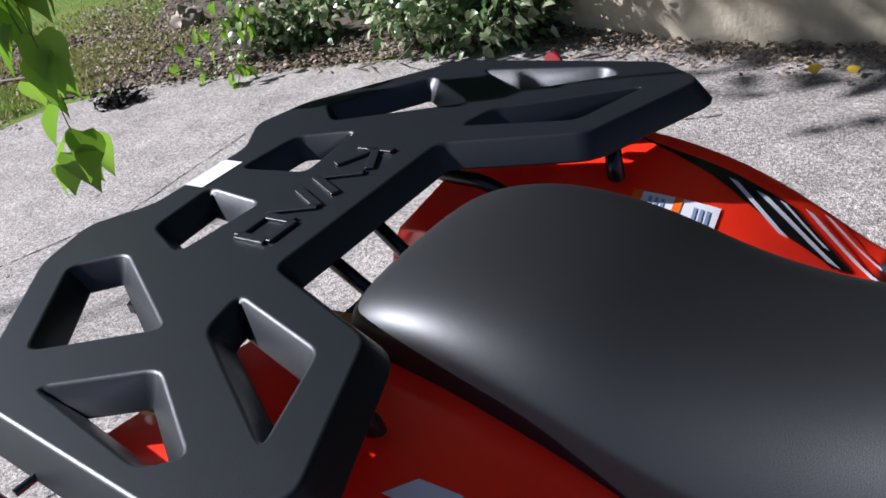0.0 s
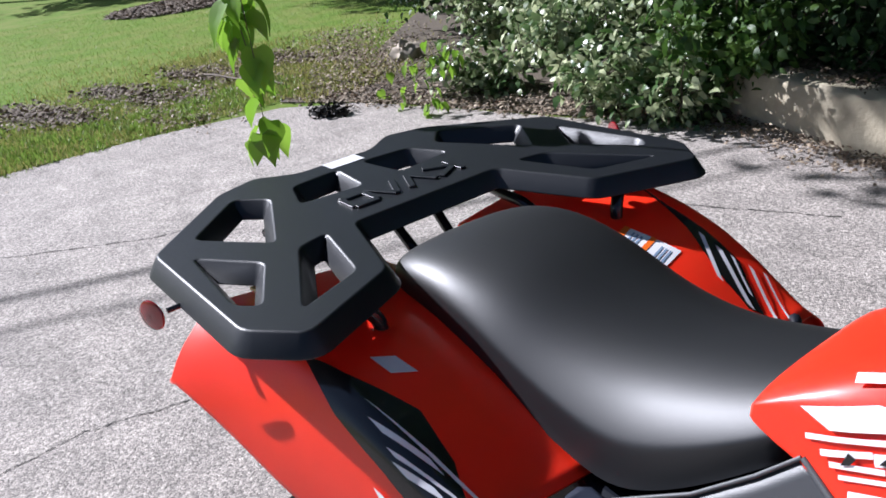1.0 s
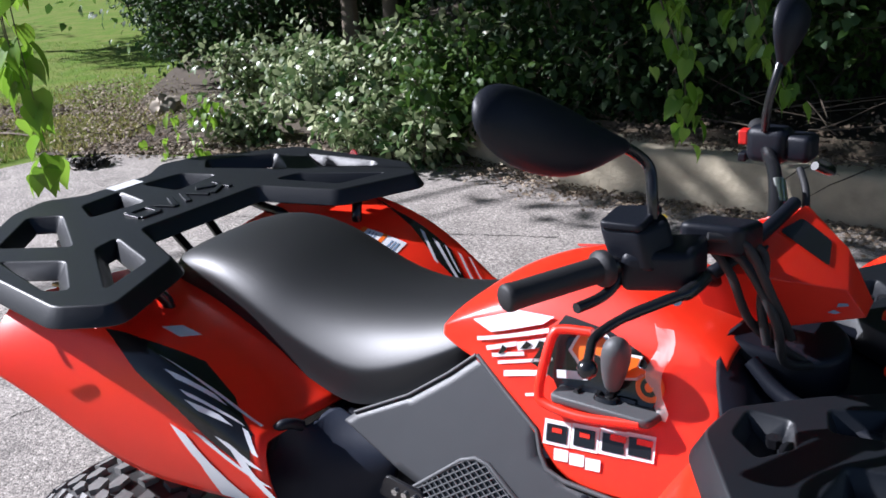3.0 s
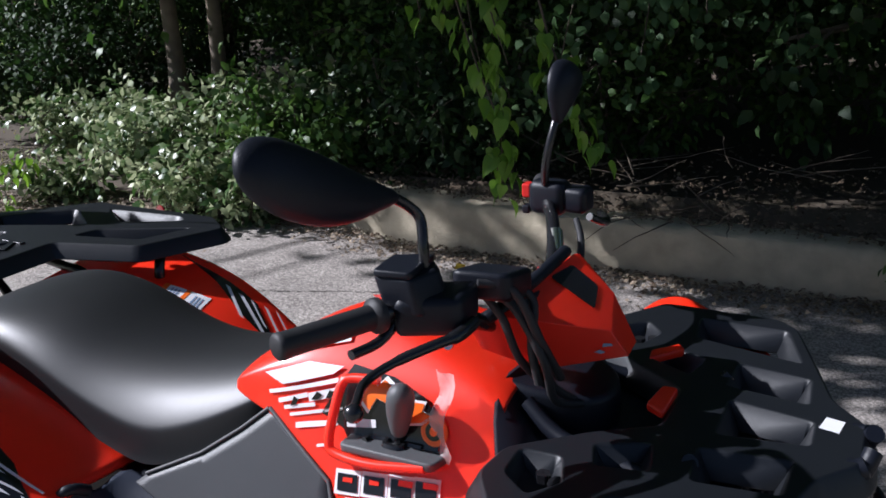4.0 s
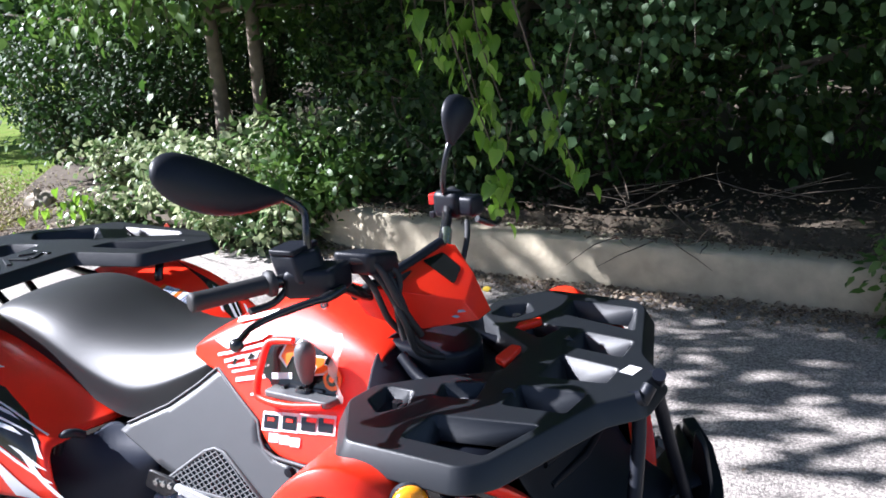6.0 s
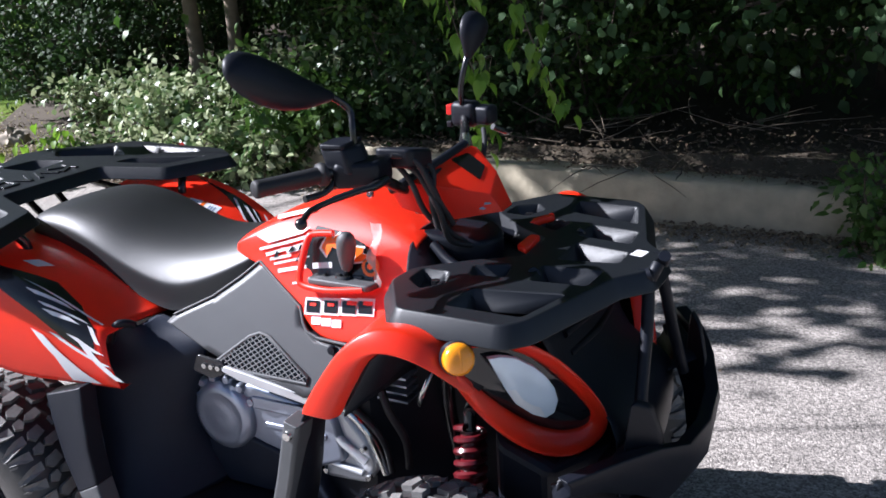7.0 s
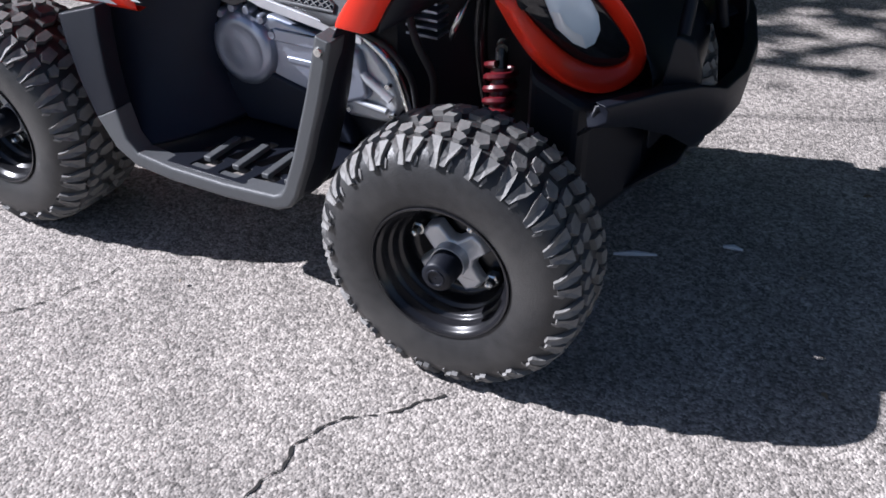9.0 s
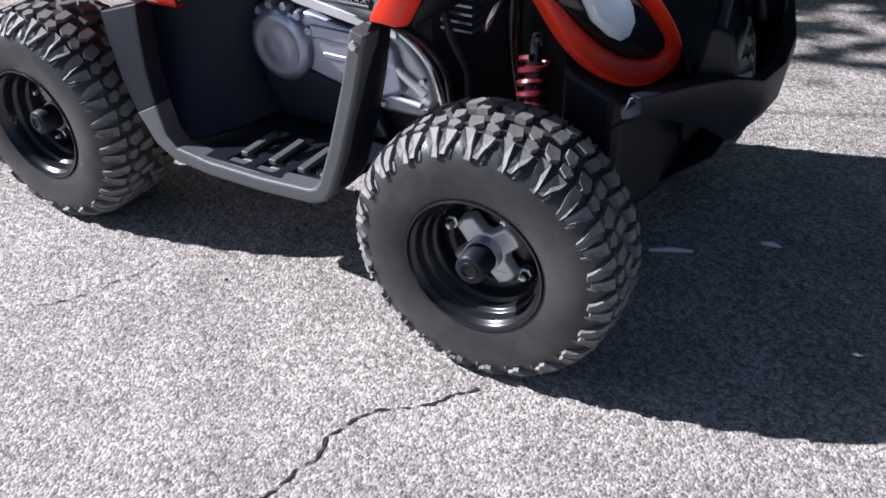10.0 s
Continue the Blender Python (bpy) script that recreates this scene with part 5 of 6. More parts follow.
part("thumb_lever", tube(smooth_line([(0.30, -0.27, 1.09), (0.285, -0.30, 1.065), (0.27, -0.345, 1.062)]), 0.007, 8), STEEL, bar)
for p in ((0.345, -0.262, 1.075), (0.365, -0.235, 1.072), (0.36, -0.26, 1.055)):
    part("screw", lathe([(-0.006, 0.001), (-0.006, 0.006), (0.005, 0.007)], Matrix.Translation(p) @ pose(0, 0, 0, -20, 0, 20), 10), CHROME, bar)
lever = part("brake_lever", tube(smooth_line([(0.385, -0.235, 1.080), (0.380, -0.275, 1.076), (0.364, -0.307, 1.074), (0.335, -0.352, 1.066), (0.323, -0.398, 1.060), (0.334, -0.435, 1.057), (0.343, -0.456, 1.055)]), [0.009] * 8 + [0.0068] * 10 + [0.0058] * 19, 10), STEEL, bar, "black brake lever")
bm = bmesh.new()
bmesh.ops.create_icosphere(bm, subdivisions=2, radius=0.0115, matrix=Matrix.Translation((0.344, -0.460, 1.054)))
part("lever_ball", bm, STEEL, bar)
# left: switch box
sw = part("switch_box", plate(rounded([(0.25, 0.29), (0.255, 0.335), (0.325, 0.328), (0.32, 0.28)], 0.016), [], 0.062, 0.014, lambda v: Vector((v.x, v.y, v.z + 1.135))), PLASTIC, bar, "black switch box", smooth=False)
part("switch", box(0.236, 0.252, 0.30, 0.325, 1.10, 1.125), REDSW, sw, smooth=False, bevel=0.003)
part("switch", box(0.236, 0.25, 0.30, 0.325, 1.07, 1.085), PLASTIC, sw, smooth=False, bevel=0.003)
part("reservoir", plate(rounded([(0.31, 0.29), (0.31, 0.335), (0.365, 0.33), (0.36, 0.28)], 0.012), [], 0.045, 0.01, lambda v: Vector((v.x, v.y, v.z + 1.125))), PLASTIC, bar, smooth=False)
part("brake_lever", tube(smooth_line([(0.37, 0.28, 1.08), (0.385, 0.32, 1.06), (0.37, 0.38, 1.05), (0.34, 0.44, 1.04)]), 0.0075, 10), STEEL, bar)
part("riser", tube([(0.352, -0.045, 0.96), (0.355, -0.045, 1.02)], 0.02, 14), STEEL, bar)
part("riser", tube([(0.352, 0.045, 0.96), (0.355, 0.045, 1.02)], 0.02, 14), STEEL, bar)
part("chrome_stem", tube([(0.352, 0.165, 1.045), (0.335, 0.205, 1.07)], 0.0125, 12), CHROME, bar)
for pts in ([(0.36, -0.14, 1.10), (0.39, -0.12, 1.085), (0.43, -0.125, 1.02), (0.44, -0.11, 0.95), (0.46, -0.07, 0.91)], [(0.355, -0.17, 1.10), (0.40, -0.15, 1.075), (0.445, -0.15, 1.0), (0.45, -0.12, 0.93), (0.47, -0.06, 0.90)],
            [(0.37, -0.19, 1.115), (0.41, -0.165, 1.10), (0.44, -0.15, 1.03), (0.455, -0.11, 0.96)], [(0.36, -0.15, 1.085), (0.385, -0.145, 1.05), (0.405, -0.135, 0.99), (0.43, -0.10, 0.94)], [(0.38, -0.13, 1.10), (0.415, -0.11, 1.07), (0.42, -0.13, 1.01), (0.43, -0.13, 0.955)], [(0.35, 0.27, 1.075), (0.375, 0.22, 1.05), (0.39, 0.16, 1.0), (0.40, 0.12, 0.95)]):
    part("cable", tube(smooth_line(pts), 0.0062, 8), GRIP, bar)

# mirrors
for s in (-1, 1):
    stem = smooth_line([(0.318, s * 0.235, 1.14), (0.316, s * 0.232, 1.175), (0.308, s * 0.222, 1.205), (0.298, s * 0.235, 1.225), (0.288, s * 0.262, 1.243)] if s < 0 else [(0.285, 0.29, 1.13), (0.288, 0.285, 1.165), (0.294, 0.288, 1.20), (0.299, 0.298, 1.23), (0.300, 0.312, 1.25)])
    mirror = part("mirror_stem", tube(stem, 0.0072, 10), STEEL, bar, "black rear-view mirror on a bent stem")
    a, b = (Vector((0.292, -0.252, 1.238)), Vector((0.234, -0.482, 1.321))) if s < 0 else (Vector((0.300, 0.303, 1.235)), Vector((0.300, 0.372, 1.335)))
    d = (b - a).normalized()
    nrm = Vector((-0.93, -0.12 * -s, -0.20)).normalized()
    side = nrm.cross(d).normalized()
    nrm = d.cross(side)
    rows = []
    for t, w, h, sh in ((0, 0.010, 0.010, 0), (0.08, 0.016, 0.013, -0.002), (0.2, 0.028, 0.018, -0.006), (0.35, 0.042, 0.024, -0.009), (0.55, 0.053, 0.029, -0.008), (0.72, 0.055, 0.029, -0.003), (0.86, 0.049, 0.026, 0.002), (0.95, 0.034, 0.018, 0.004), (1.0, 0.012, 0.007, 0.004)):
        c = a.lerp(b, t) + side * sh
        rows.append([c + side * w * 0.84 * math.cos(q) + nrm * (h * math.sin(q) if math.sin(q) < 0 else 0.35 * h * math.sin(q)) for q in (2 * math.pi * i / 18 for i in range(18))])
    part("mirror_body", grid(rows, True, True), PLASTIC, mirror, "black egg-shaped mirror shell", subdiv=1)

# instrument pod
P = dict(a=(0.325, -0.125, 1.022), b=(0.372, -0.128, 1.046), c=(0.418, 0.0, 1.078), d=(0.408, 0.112, 1.068), e=(0.335, 0.118, 1.035), f=(0.385, -0.105, 0.972), g=(0.435, -0.072, 0.956), h=(0.525, -0.02, 0.966), i=(0.522, 0.035, 0.966), j=(0.455, 0.082, 0.955), k=(0.40, 0.118, 0.975), m=(0.500, -0.03, 1.0053), n=(0.484, 0.045, 1.0344), o=(0.335, -0.11, 0.985), q=(0.335, 0.11, 0.985))
P["c"] = (0.412, 0.072, 1.080)
names = sorted(P)
ix = {k: i for i, k in enumerate(names)}
faces = ["abfo", "bmgf", "bcnm", "cdn", "mhg", "mnih", "nji", "dkjn", "deqk", "ghij"]
bm = bmesh.new()
pv = [bm.verts.new(P[k]) for k in names]
for f in faces:
    bm.faces.new([pv[ix[c]] for c in f])
bmesh.ops.recalc_face_normals(bm, faces=bm.faces)
if sum(f.normal.z * f.calc_area() for f in bm.faces) < 0:
    bmesh.ops.reverse_faces(bm, faces=bm.faces)
pod = part("instrument_pod", bm, RED, bike, "glossy red instrument pod with a black window", thick=0.004, bevel=0.016)
V = {k: Vector(p) for k, p in P.items()}


def pod_patch(name, corners, mat, label="", lift=0.004):
    """A thin film on the pod's front, each corner a mix of its corner points."""
    pts = [sum((V[k] * f for k, f in c.items()), Vector()) for c in corners]
    nrm = (pts[1] - pts[0]).cross(pts[2] - pts[0]).normalized()
    nrm = nrm if nrm.x > 0 else -nrm
    bm = bmesh.new()
    bm.faces.new([bm.verts.new(p + nrm * lift) for p in pts])
    part(name, bm, mat, pod, label, smooth=False)


bm = bmesh.new()
up = (V["m"] - V["b"]).cross(V["c"] - V["b"]).normalized()
up = up if up.z > 0 else -up
bm.faces.new([bm.verts.new(Vector((x, y, 1.046 - 0.5293 * (x - 0.372) + 0.2759 * (y + 0.128))) + up * 0.002) for x, y in rounded([(0.401, -0.004), (0.4175, 0.046), (0.461, 0.037), (0.471, -0.011)], 0.006)])
part("pod_window", bm, BLACKD, pod, "black pod window", smooth=False)
pod_patch("pod_mark", [dict(m=0.42, h=0.28, g=0.3), dict(m=0.30, h=0.45, g=0.25), dict(m=0.26, h=0.42, g=0.32), dict(m=0.36, h=0.24, g=0.4)], BLUEINK, "", 0.0035)
pod_patch("pod_mark", [dict(m=0.62, h=0.18, g=0.2), dict(m=0.58, h=0.32, g=0.1), dict(m=0.48, h=0.42, g=0.1), dict(m=0.50, h=0.25, g=0.25)], BLUEINK, "", 0.0035)
part("dash_rim", tube(smooth_line([(0.33, -0.135, 1.030), (0.362, -0.125, 1.047), (0.385, -0.03, 1.066), (0.400, 0.07, 1.084)]), 0.010, 10), PLASTIC, pod)
part("dash", plate(rounded([(0.335, -0.105), (0.335, 0.105), (0.40, 0.10), (0.40, -0.10)], 0.02), [], 0.03, 0.006, lambda v: Vector((v.x, v.y, v.z + 1.03 + 0.45 * (v.x - 0.335)))), PLASTIC, pod, "black instrument face", smooth=False)
part("pod_base", plate(rounded([(0.33, -0.09), (0.42, -0.09), (0.49, -0.06), (0.51, 0.0), (0.49, 0.06), (0.42, 0.10), (0.33, 0.10)], 0.03), [], 0.10, 0.01, lambda v: Vector((v.x, v.y, v.z + 0.938 - 0.2 * (v.x - 0.33)))), PLASTIC, pod, "black cowl under the pod", smooth=False)
part("brass_bracket", plate(rounded([(0, 0), (0.10, 0.005), (0.12, 0.03), (0.02, 0.03)], 0.005), [], 0.006, 0.001, lambda v: Vector((-0.87 + v.x * 0.7, -0.37 + v.y, 0.90 + v.z))), BRASS, rear_rack, smooth=False)


# ---- cracks, litter and grass on the ground ----
def ribbon(name, pts, widths, z, mat, label):
    left_side, right_side = [], []
    line = [Vector((*p, 0)) for p in pts]
    for i, p in enumerate(line):
        d = (line[min(i + 1, len(line) - 1)] - line[max(i - 1, 0)]).normalized()
        nn = Vector((-d.y, d.x, 0))
        left_side.append((*(p + nn * widths[i]).xy, z))
        right_side.append((*(p - nn * widths[i]).xy, z))
    ob = part(name, grid([left_side, right_side]), mat, road, label, smooth=False)
    return ob


def jagged(pts, step, wander, seed):
    rg = random.Random(seed)
    out = []
    for a, b in zip(pts, pts[1:]):
        k = max(1, int(math.dist(a, b) / step))
        for i in range(k):
            t = i / k
            out.append((a[0] + (b[0] - a[0]) * t + rg.uniform(-wander, wander), a[1] + (b[1] - a[1]) * t + rg.uniform(-wander, wander)))
    return out + [pts[-1]]


CRACKED = material("crack_shadow", (0.022, 0.020, 0.018), 1.0, spread=0.4, scale=60)
rg = random.Random(9)
for n_, (pts, wd) in enumerate((([(0.224, -1.155), (0.327, -1.076), (0.40, -0.972), (0.43, -0.822), (0.41, -0.776), (0.429, -0.716), (0.461, -0.667), (0.534, -0.598), (0.60, -0.51)], 0.0036),
                                ([(-0.42, -0.80), (-0.337, -0.677), (-0.30, -0.50)], 0.0016), ([(-3.3, 1.9), (-2.6, 2.2), (-2.1, 2.15), (-1.4, 2.4)], 0.004), ([(-4.4, -0.3), (-3.9, 0.4), (-3.6, 1.2), (-3.7, 2.0)], 0.004), ([(-2.2, -1.4), (-2.3, -0.4), (-2.0, 0.7)], 0.0025), ([(1.8, -1.4), (1.5, -0.9), (1.45, -0.2), (1.7, 0.8)], 0.0025))):
    line = jagged(jagged(pts, 0.045, 0.008, n_), 0.011, 0.0032, n_ + 20)
    ribbon("crack", line, [wd * rg.uniform(0.1, 1.35) for _ in line], 0.0022, CRACKED, "dark open crack in the asphalt")


def scatter_leaves(name, label, count, where, sizes, mat, seed, category="leaf litter", lift=0.004, flat=0.25, wide=0.6):
    g = np.random.default_rng(seed)
    xy = np.array([where(g) for _ in range(count)])
    pos = np.column_stack([xy[:, 0], xy[:, 1], xy[:, 2] + lift + g.random(count) * 0.015])
    a = g.random(count) * 2 * np.pi
    way = np.column_stack([np.cos(a), np.sin(a), g.normal(size=count) * flat])
    up = np.tile([0.0, 0.0, 1.0], (count, 1))
    ob = leaf_mesh(name, pos, way, g.uniform(*sizes, count), mat, seed=seed, wide=wide, fold=0.25, ups=up)
    return tagged(ob, label, category, kind="stuff")


def wall_line(x):
    return 3.07 + 0.02 * math.sin(x * 1.7) - 0.045 * min(x, 1.5) + max(0, -x - 1.8) * 0.24


def by_wall(g):
    x = g.uniform(-3.3, 4.5)
    d = abs(g.normal()) * 0.13
    return x, wall_line(x) - 0.01 - d, 0.012 * max(0, 1 - d / 0.2)


def by_edge(g):
    t = g.random()
    if g.random() < 0.45:
        x, y = -5.7 - 2.6 * t, 2.6 + 1.6 * t
        return x + g.normal() * 0.35, y + abs(g.normal()) * 0.5 - 0.1, 0.02
    x, y = -6.0 + 3.2 * t, 2.3 + 0.9 * t ** 0.7
    return x + g.normal() * 0.25, y + abs(g.normal()) * 0.35 - 0.05, 0.0


def behind_wall(g):
    x = g.uniform(-3, 6)
    return x, wall_line(x) + 0.24 + abs(g.normal()) * 0.7, 0.285


scatter_leaves("leaf_litter", "brown dead leaves heaped along the wall foot", 6000, by_wall, (0.012, 0.036), LITTER, 1)
scatter_leaves("leaf_litter", "brown dead leaves on the driveway edge", 6500, by_edge, (0.015, 0.045), LITTER, 2)
scatter_leaves("leaf_litter", "brown dead leaves among the grass of the verge", 6500, lambda g: (lambda a: (-6.15 - 1.9 * abs(math.sin(a * 5.3)) + g.normal() * 0.22, -2.5 + 6.5 * ((a * 3.77) % 1) + g.normal() * 0.16, 0.005))(float(g.integers(0, 34))), (0.015, 0.05), LITTER, 4)
scatter_leaves("leaf_litter", "dark dead leaves in patches on the verge", 5200, lambda g: (lambda a: (-7.1 - 2.0 * abs(math.sin(a * 3.1)) + g.normal() * 0.24, -1.2 + 4.6 * ((a * 2.83) % 1) + g.normal() * 0.13, 0.016))(float(g.integers(0, 16))), (0.02, 0.06), SHADELITTER, 7)
# bank and wall top: shade is put into the litter colour
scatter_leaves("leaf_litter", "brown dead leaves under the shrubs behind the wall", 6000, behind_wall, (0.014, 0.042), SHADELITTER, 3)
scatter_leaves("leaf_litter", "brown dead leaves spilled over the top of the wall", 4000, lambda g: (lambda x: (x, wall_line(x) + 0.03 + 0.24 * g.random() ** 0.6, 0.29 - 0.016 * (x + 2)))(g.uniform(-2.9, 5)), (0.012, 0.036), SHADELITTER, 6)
scatter_leaves("leaf_litter", "few pale leaves strewn over the asphalt", 70, lambda g: (g.uniform(-6, 3), g.uniform(-1.5, 2.8), 0), (0.012, 0.03), LITTER, 5)
for x, y, c in ((-1.21, 2.80, 0), (-1.02, 2.77, 40)):
    ob = leaf_mesh("fallen_leaf", np.array([[x, y, 0.02]]), np.array([[math.cos(c), math.sin(c), 0.35]]), np.array([0.062]), YELLOWLEAF, seed=3, wide=0.8)
    tagged(ob, "yellow fallen leaf lying by the wall", "leaf", "yellow leaves")
# two wood splinters; the third paints a sunlit spot inside the bike's shadow
for x, y, a, ln in ((0.762, 0.141, 0.45, 0.105), (0.963, 0.284, 0.15, 0.048), (1.38, 0.105, 0.4, 0.06)):
    ob = part("pale_sliver", tube([(x - ln / 2 * math.cos(a), y - ln / 2 * math.sin(a), 0.005), (x, y + 0.002, 0.007), (x + ln / 2 * math.cos(a), y + ln / 2 * math.sin(a), 0.005)], [0.004, 0.0075, 0.003], 6), WHITE)
    tagged(ob, "pale sliver on the asphalt, two of wood and one painted sunlit spot", "wood chip", "wood chips")
# dark clump of dry matter on the driveway
clump = thing("dark_clump", "dark clump of matted dry leaves on the asphalt", "clump", m=pose(-5.2, 2.28, 0.0, 0, 0, 20))
g = np.random.default_rng(8)
pts_ = np.column_stack([g.normal(size=260) * 0.07, g.normal(size=260) * 0.045, np.abs(g.normal(size=260)) * 0.03])
leaf_mesh("matted_leaves", pts_, g.normal(size=(260, 3)) * [1, 1, 0.5], g.uniform(0.03, 0.07, 260), leaf_material("blackened_leaf", (0.012, 0.011, 0.009), (0.03, 0.026, 0.02), 0.8, 0.05), clump, 8)

# grass
def blades(name, label, count, where, height, seed, mat=None):
    g = np.random.default_rng(seed)
    p = np.array([where(g) for _ in range(count)])
    pos = np.column_stack([p[:, 0], p[:, 1], np.full(count, -0.012)])
    way = np.column_stack([g.normal(size=count) * 0.45, g.normal(size=count) * 0.45, np.ones(count)])
    ob = leaf_mesh(name, pos, way, g.uniform(*height, count), mat or BLADE, seed=seed, wide=0.16, fold=0.1)
    return tagged(ob, label, "grass", kind="stuff")


blades("edge_grass", "rough yellowish grass along the driveway edge", 52000, lambda g: (-6.03 - abs(g.normal()) * 1.5, g.uniform(-3.0, 3.4) + g.normal() * 0.05), (0.018, 0.06), 11, DRYBLADE)
blades("edge_grass", "green tufts in the verge", 14000, lambda g: (lambda a, q: (-6.1 - 1.6 * abs(math.sin(a * 12.9)) ** 1.5 + g.normal() * 0.07, -3 + 5.6 * ((a * 7.31) % 1) + g.normal() * 0.07))(float(g.integers(0, 260)), 0), (0.02, 0.06), 14)
blades("edge_grass", "taller yellow-green tufts along the driveway edge", 9000, lambda g: (lambda a: (-6.06 - 0.75 * abs(math.sin(a * 7.7)) + g.normal() * 0.05, -3 + 5.8 * ((a * 5.17) % 1) + g.normal() * 0.05))(float(g.integers(0, 150))), (0.03, 0.085), 15)
blades("lawn_grass", "short green lawn grass", 80000, lambda g: (-6.3 - 10 * g.random() ** 1.5, g.uniform(-3.5, 7)), (0.014, 0.036), 12)
blades("edge_grass", "weeds between the driveway and the shrubs", 9000, lambda g: (g.uniform(-9.0, -5.7), 2.4 + abs(g.normal()) * 1.0), (0.02, 0.08), 13, DRYBLADE)


# ---- trees and shrubs ----
def branch_path(start, way, length, bend, rg, steps=5):
    p, d = Vector(start), Vector(way).normalized()
    out = [p.copy()]
    for _ in range(steps):
        d = (d + Vector((rg.uniform(-1, 1), rg.uniform(-1, 1), rg.uniform(-0.6, 0.6))) * bend).normalized()
        p = p + d * (length / steps)
        out.append(p.copy())
    return out


def join(parts):
    verts, faces = [], []
    for v, f in parts:
        k = len(verts)
        verts += v
        faces += [tuple(i + k for i in q) for q in f]
    return verts, faces


def plant(name, label, category, at, height, spread, stems, leaves, size, mat, seed, group="", bark=None, trunk=0.0, crown_from=0.15, droop=0.0, wide=0.55, clump_size=0.16, lean=(0, 0)):
    """A shrub (stems from the ground) or, with a trunk, a tree; leaves sit in clumps round the branch ends."""
    rg, g = random.Random(seed), np.random.default_rng(seed)
    top = thing(name, label, category, group, m=pose(*at))
    wood, tips = [], []
    if trunk:
        line = [Vector((lean[0] * t * height + 0.04 * math.sin(3 * t + seed), lean[1] * t * height + 0.03 * math.cos(4 * t + seed), height * 0.8 * t)) for t in (0, 0.12, 0.25, 0.4, 0.55, 0.7, 0.85, 1.0)]
        part("trunk", tube(line, [trunk * (1.25 if i == 0 else 1 - 0.1 * i) for i in range(8)], 12), bark or BARK, top)
        for i in range(stems):
            t = rg.uniform(max(0.2, crown_from), 1.0)
            k = min(int(t * 7), 6)
            base = line[k].lerp(line[k + 1], t * 7 - k) if k < 7 else line[-1]
            a = rg.uniform(0, 2 * math.pi)
            br = branch_path(base, (math.cos(a), math.sin(a), rg.uniform(0.1, 0.7) - droop), spread * rg.uniform(0.6, 1.1) * (1.15 - 0.5 * t), 0.25, rg)
            wood.append(tube(br, [trunk * 0.34 * (1 - 0.15 * j) for j in range(6)], 6))
            tips += br[2:]
            for q in br[2:]:
                tw = branch_path(q, (rg.uniform(-1, 1), rg.uniform(-1, 1), rg.uniform(-0.5, 0.6) - droop), spread * 0.3, 0.35, rg, 3)
                wood.append(tube(tw, [trunk * 0.1, trunk * 0.08, trunk * 0.06, trunk * 0.03], 5))
                tips += tw[1:]
    else:
        for i in range(stems):
            a, r = rg.uniform(0, 2 * math.pi), rg.uniform(0.0, 0.3)
            br = branch_path((math.cos(a) * r * spread, math.sin(a) * r * spread, 0), (math.cos(a) * 0.6, math.sin(a) * 0.6, rg.uniform(0.5, 1.3)), height * rg.uniform(0.6, 1.15), 0.22, rg)
            wood.append(tube(br, [0.012, 0.010, 0.008, 0.006, 0.005, 0.003], 5))
            tips += br[1:]
            for q in br[1:]:
                tw = branch_path(q, (rg.uniform(-1, 1), rg.uniform(-1, 1), rg.uniform(-0.4, 0.8)), spread * 0.35, 0.3, rg, 3)
                wood.append(tube(tw, [0.005, 0.004, 0.003, 0.002], 4))
                tips += tw[1:]
    tagged(part("branchwork" if trunk else "stemwork", join(wood), BARK if trunk else TWIG, top), kind="stuff")
    t = np.array([[*q] for q in tips])
    pick = g.integers(0, len(t), leaves)
    off = g.normal(size=(leaves, 3)) * clump_size
    pos = t[pick] + off
    pos[:, 2] = np.maximum(pos[:, 2], 0.02)
    way = off / clump_size * 0.5 + g.normal(size=(leaves, 3)) * 0.6 + [0, 0, -0.35 - droop]
    up = g.normal(size=(leaves, 3)) * 0.5 + [-0.2, -0.35, 0.9]
    leaf_mesh("crown" if trunk else "foliage", pos, way, g.uniform(size * 0.6, size * 1.25, leaves), mat, top, seed, wide, ups=up)
    return top


G1, G2, G3 = "shrubs along the driveway", "trees behind the wall", "vines over the wall"
# shrubs round the end of the wall, sun and shade set by leaf colour
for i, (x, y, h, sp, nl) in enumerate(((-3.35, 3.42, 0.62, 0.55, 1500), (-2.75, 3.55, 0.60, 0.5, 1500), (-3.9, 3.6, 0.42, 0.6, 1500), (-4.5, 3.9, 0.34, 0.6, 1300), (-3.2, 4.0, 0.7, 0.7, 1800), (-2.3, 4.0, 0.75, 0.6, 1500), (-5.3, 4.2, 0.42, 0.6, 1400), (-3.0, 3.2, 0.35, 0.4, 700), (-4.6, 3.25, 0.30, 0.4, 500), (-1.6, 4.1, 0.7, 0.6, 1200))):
    plant("shrub", "leafy shrub with pale sunlit leaves at the wall's end" if i < 8 else "low leafy shrub beside the wall", "shrub", (x, y, 0.0 if y < 3.5 else 0.16), h, sp, 11, int(nl * 1.4), 0.078, SHADELEAF if x > -2.5 else LEAF2 if i % 4 != 1 else LEAF, 100 + i, G1, clump_size=0.062)
plant("shrub", "green leafy shrub growing over the end of the wall", "shrub", (1.14, 2.84, 0.0), 0.40, 0.26, 9, 900, 0.062, LEAF, 131, G1, clump_size=0.06)
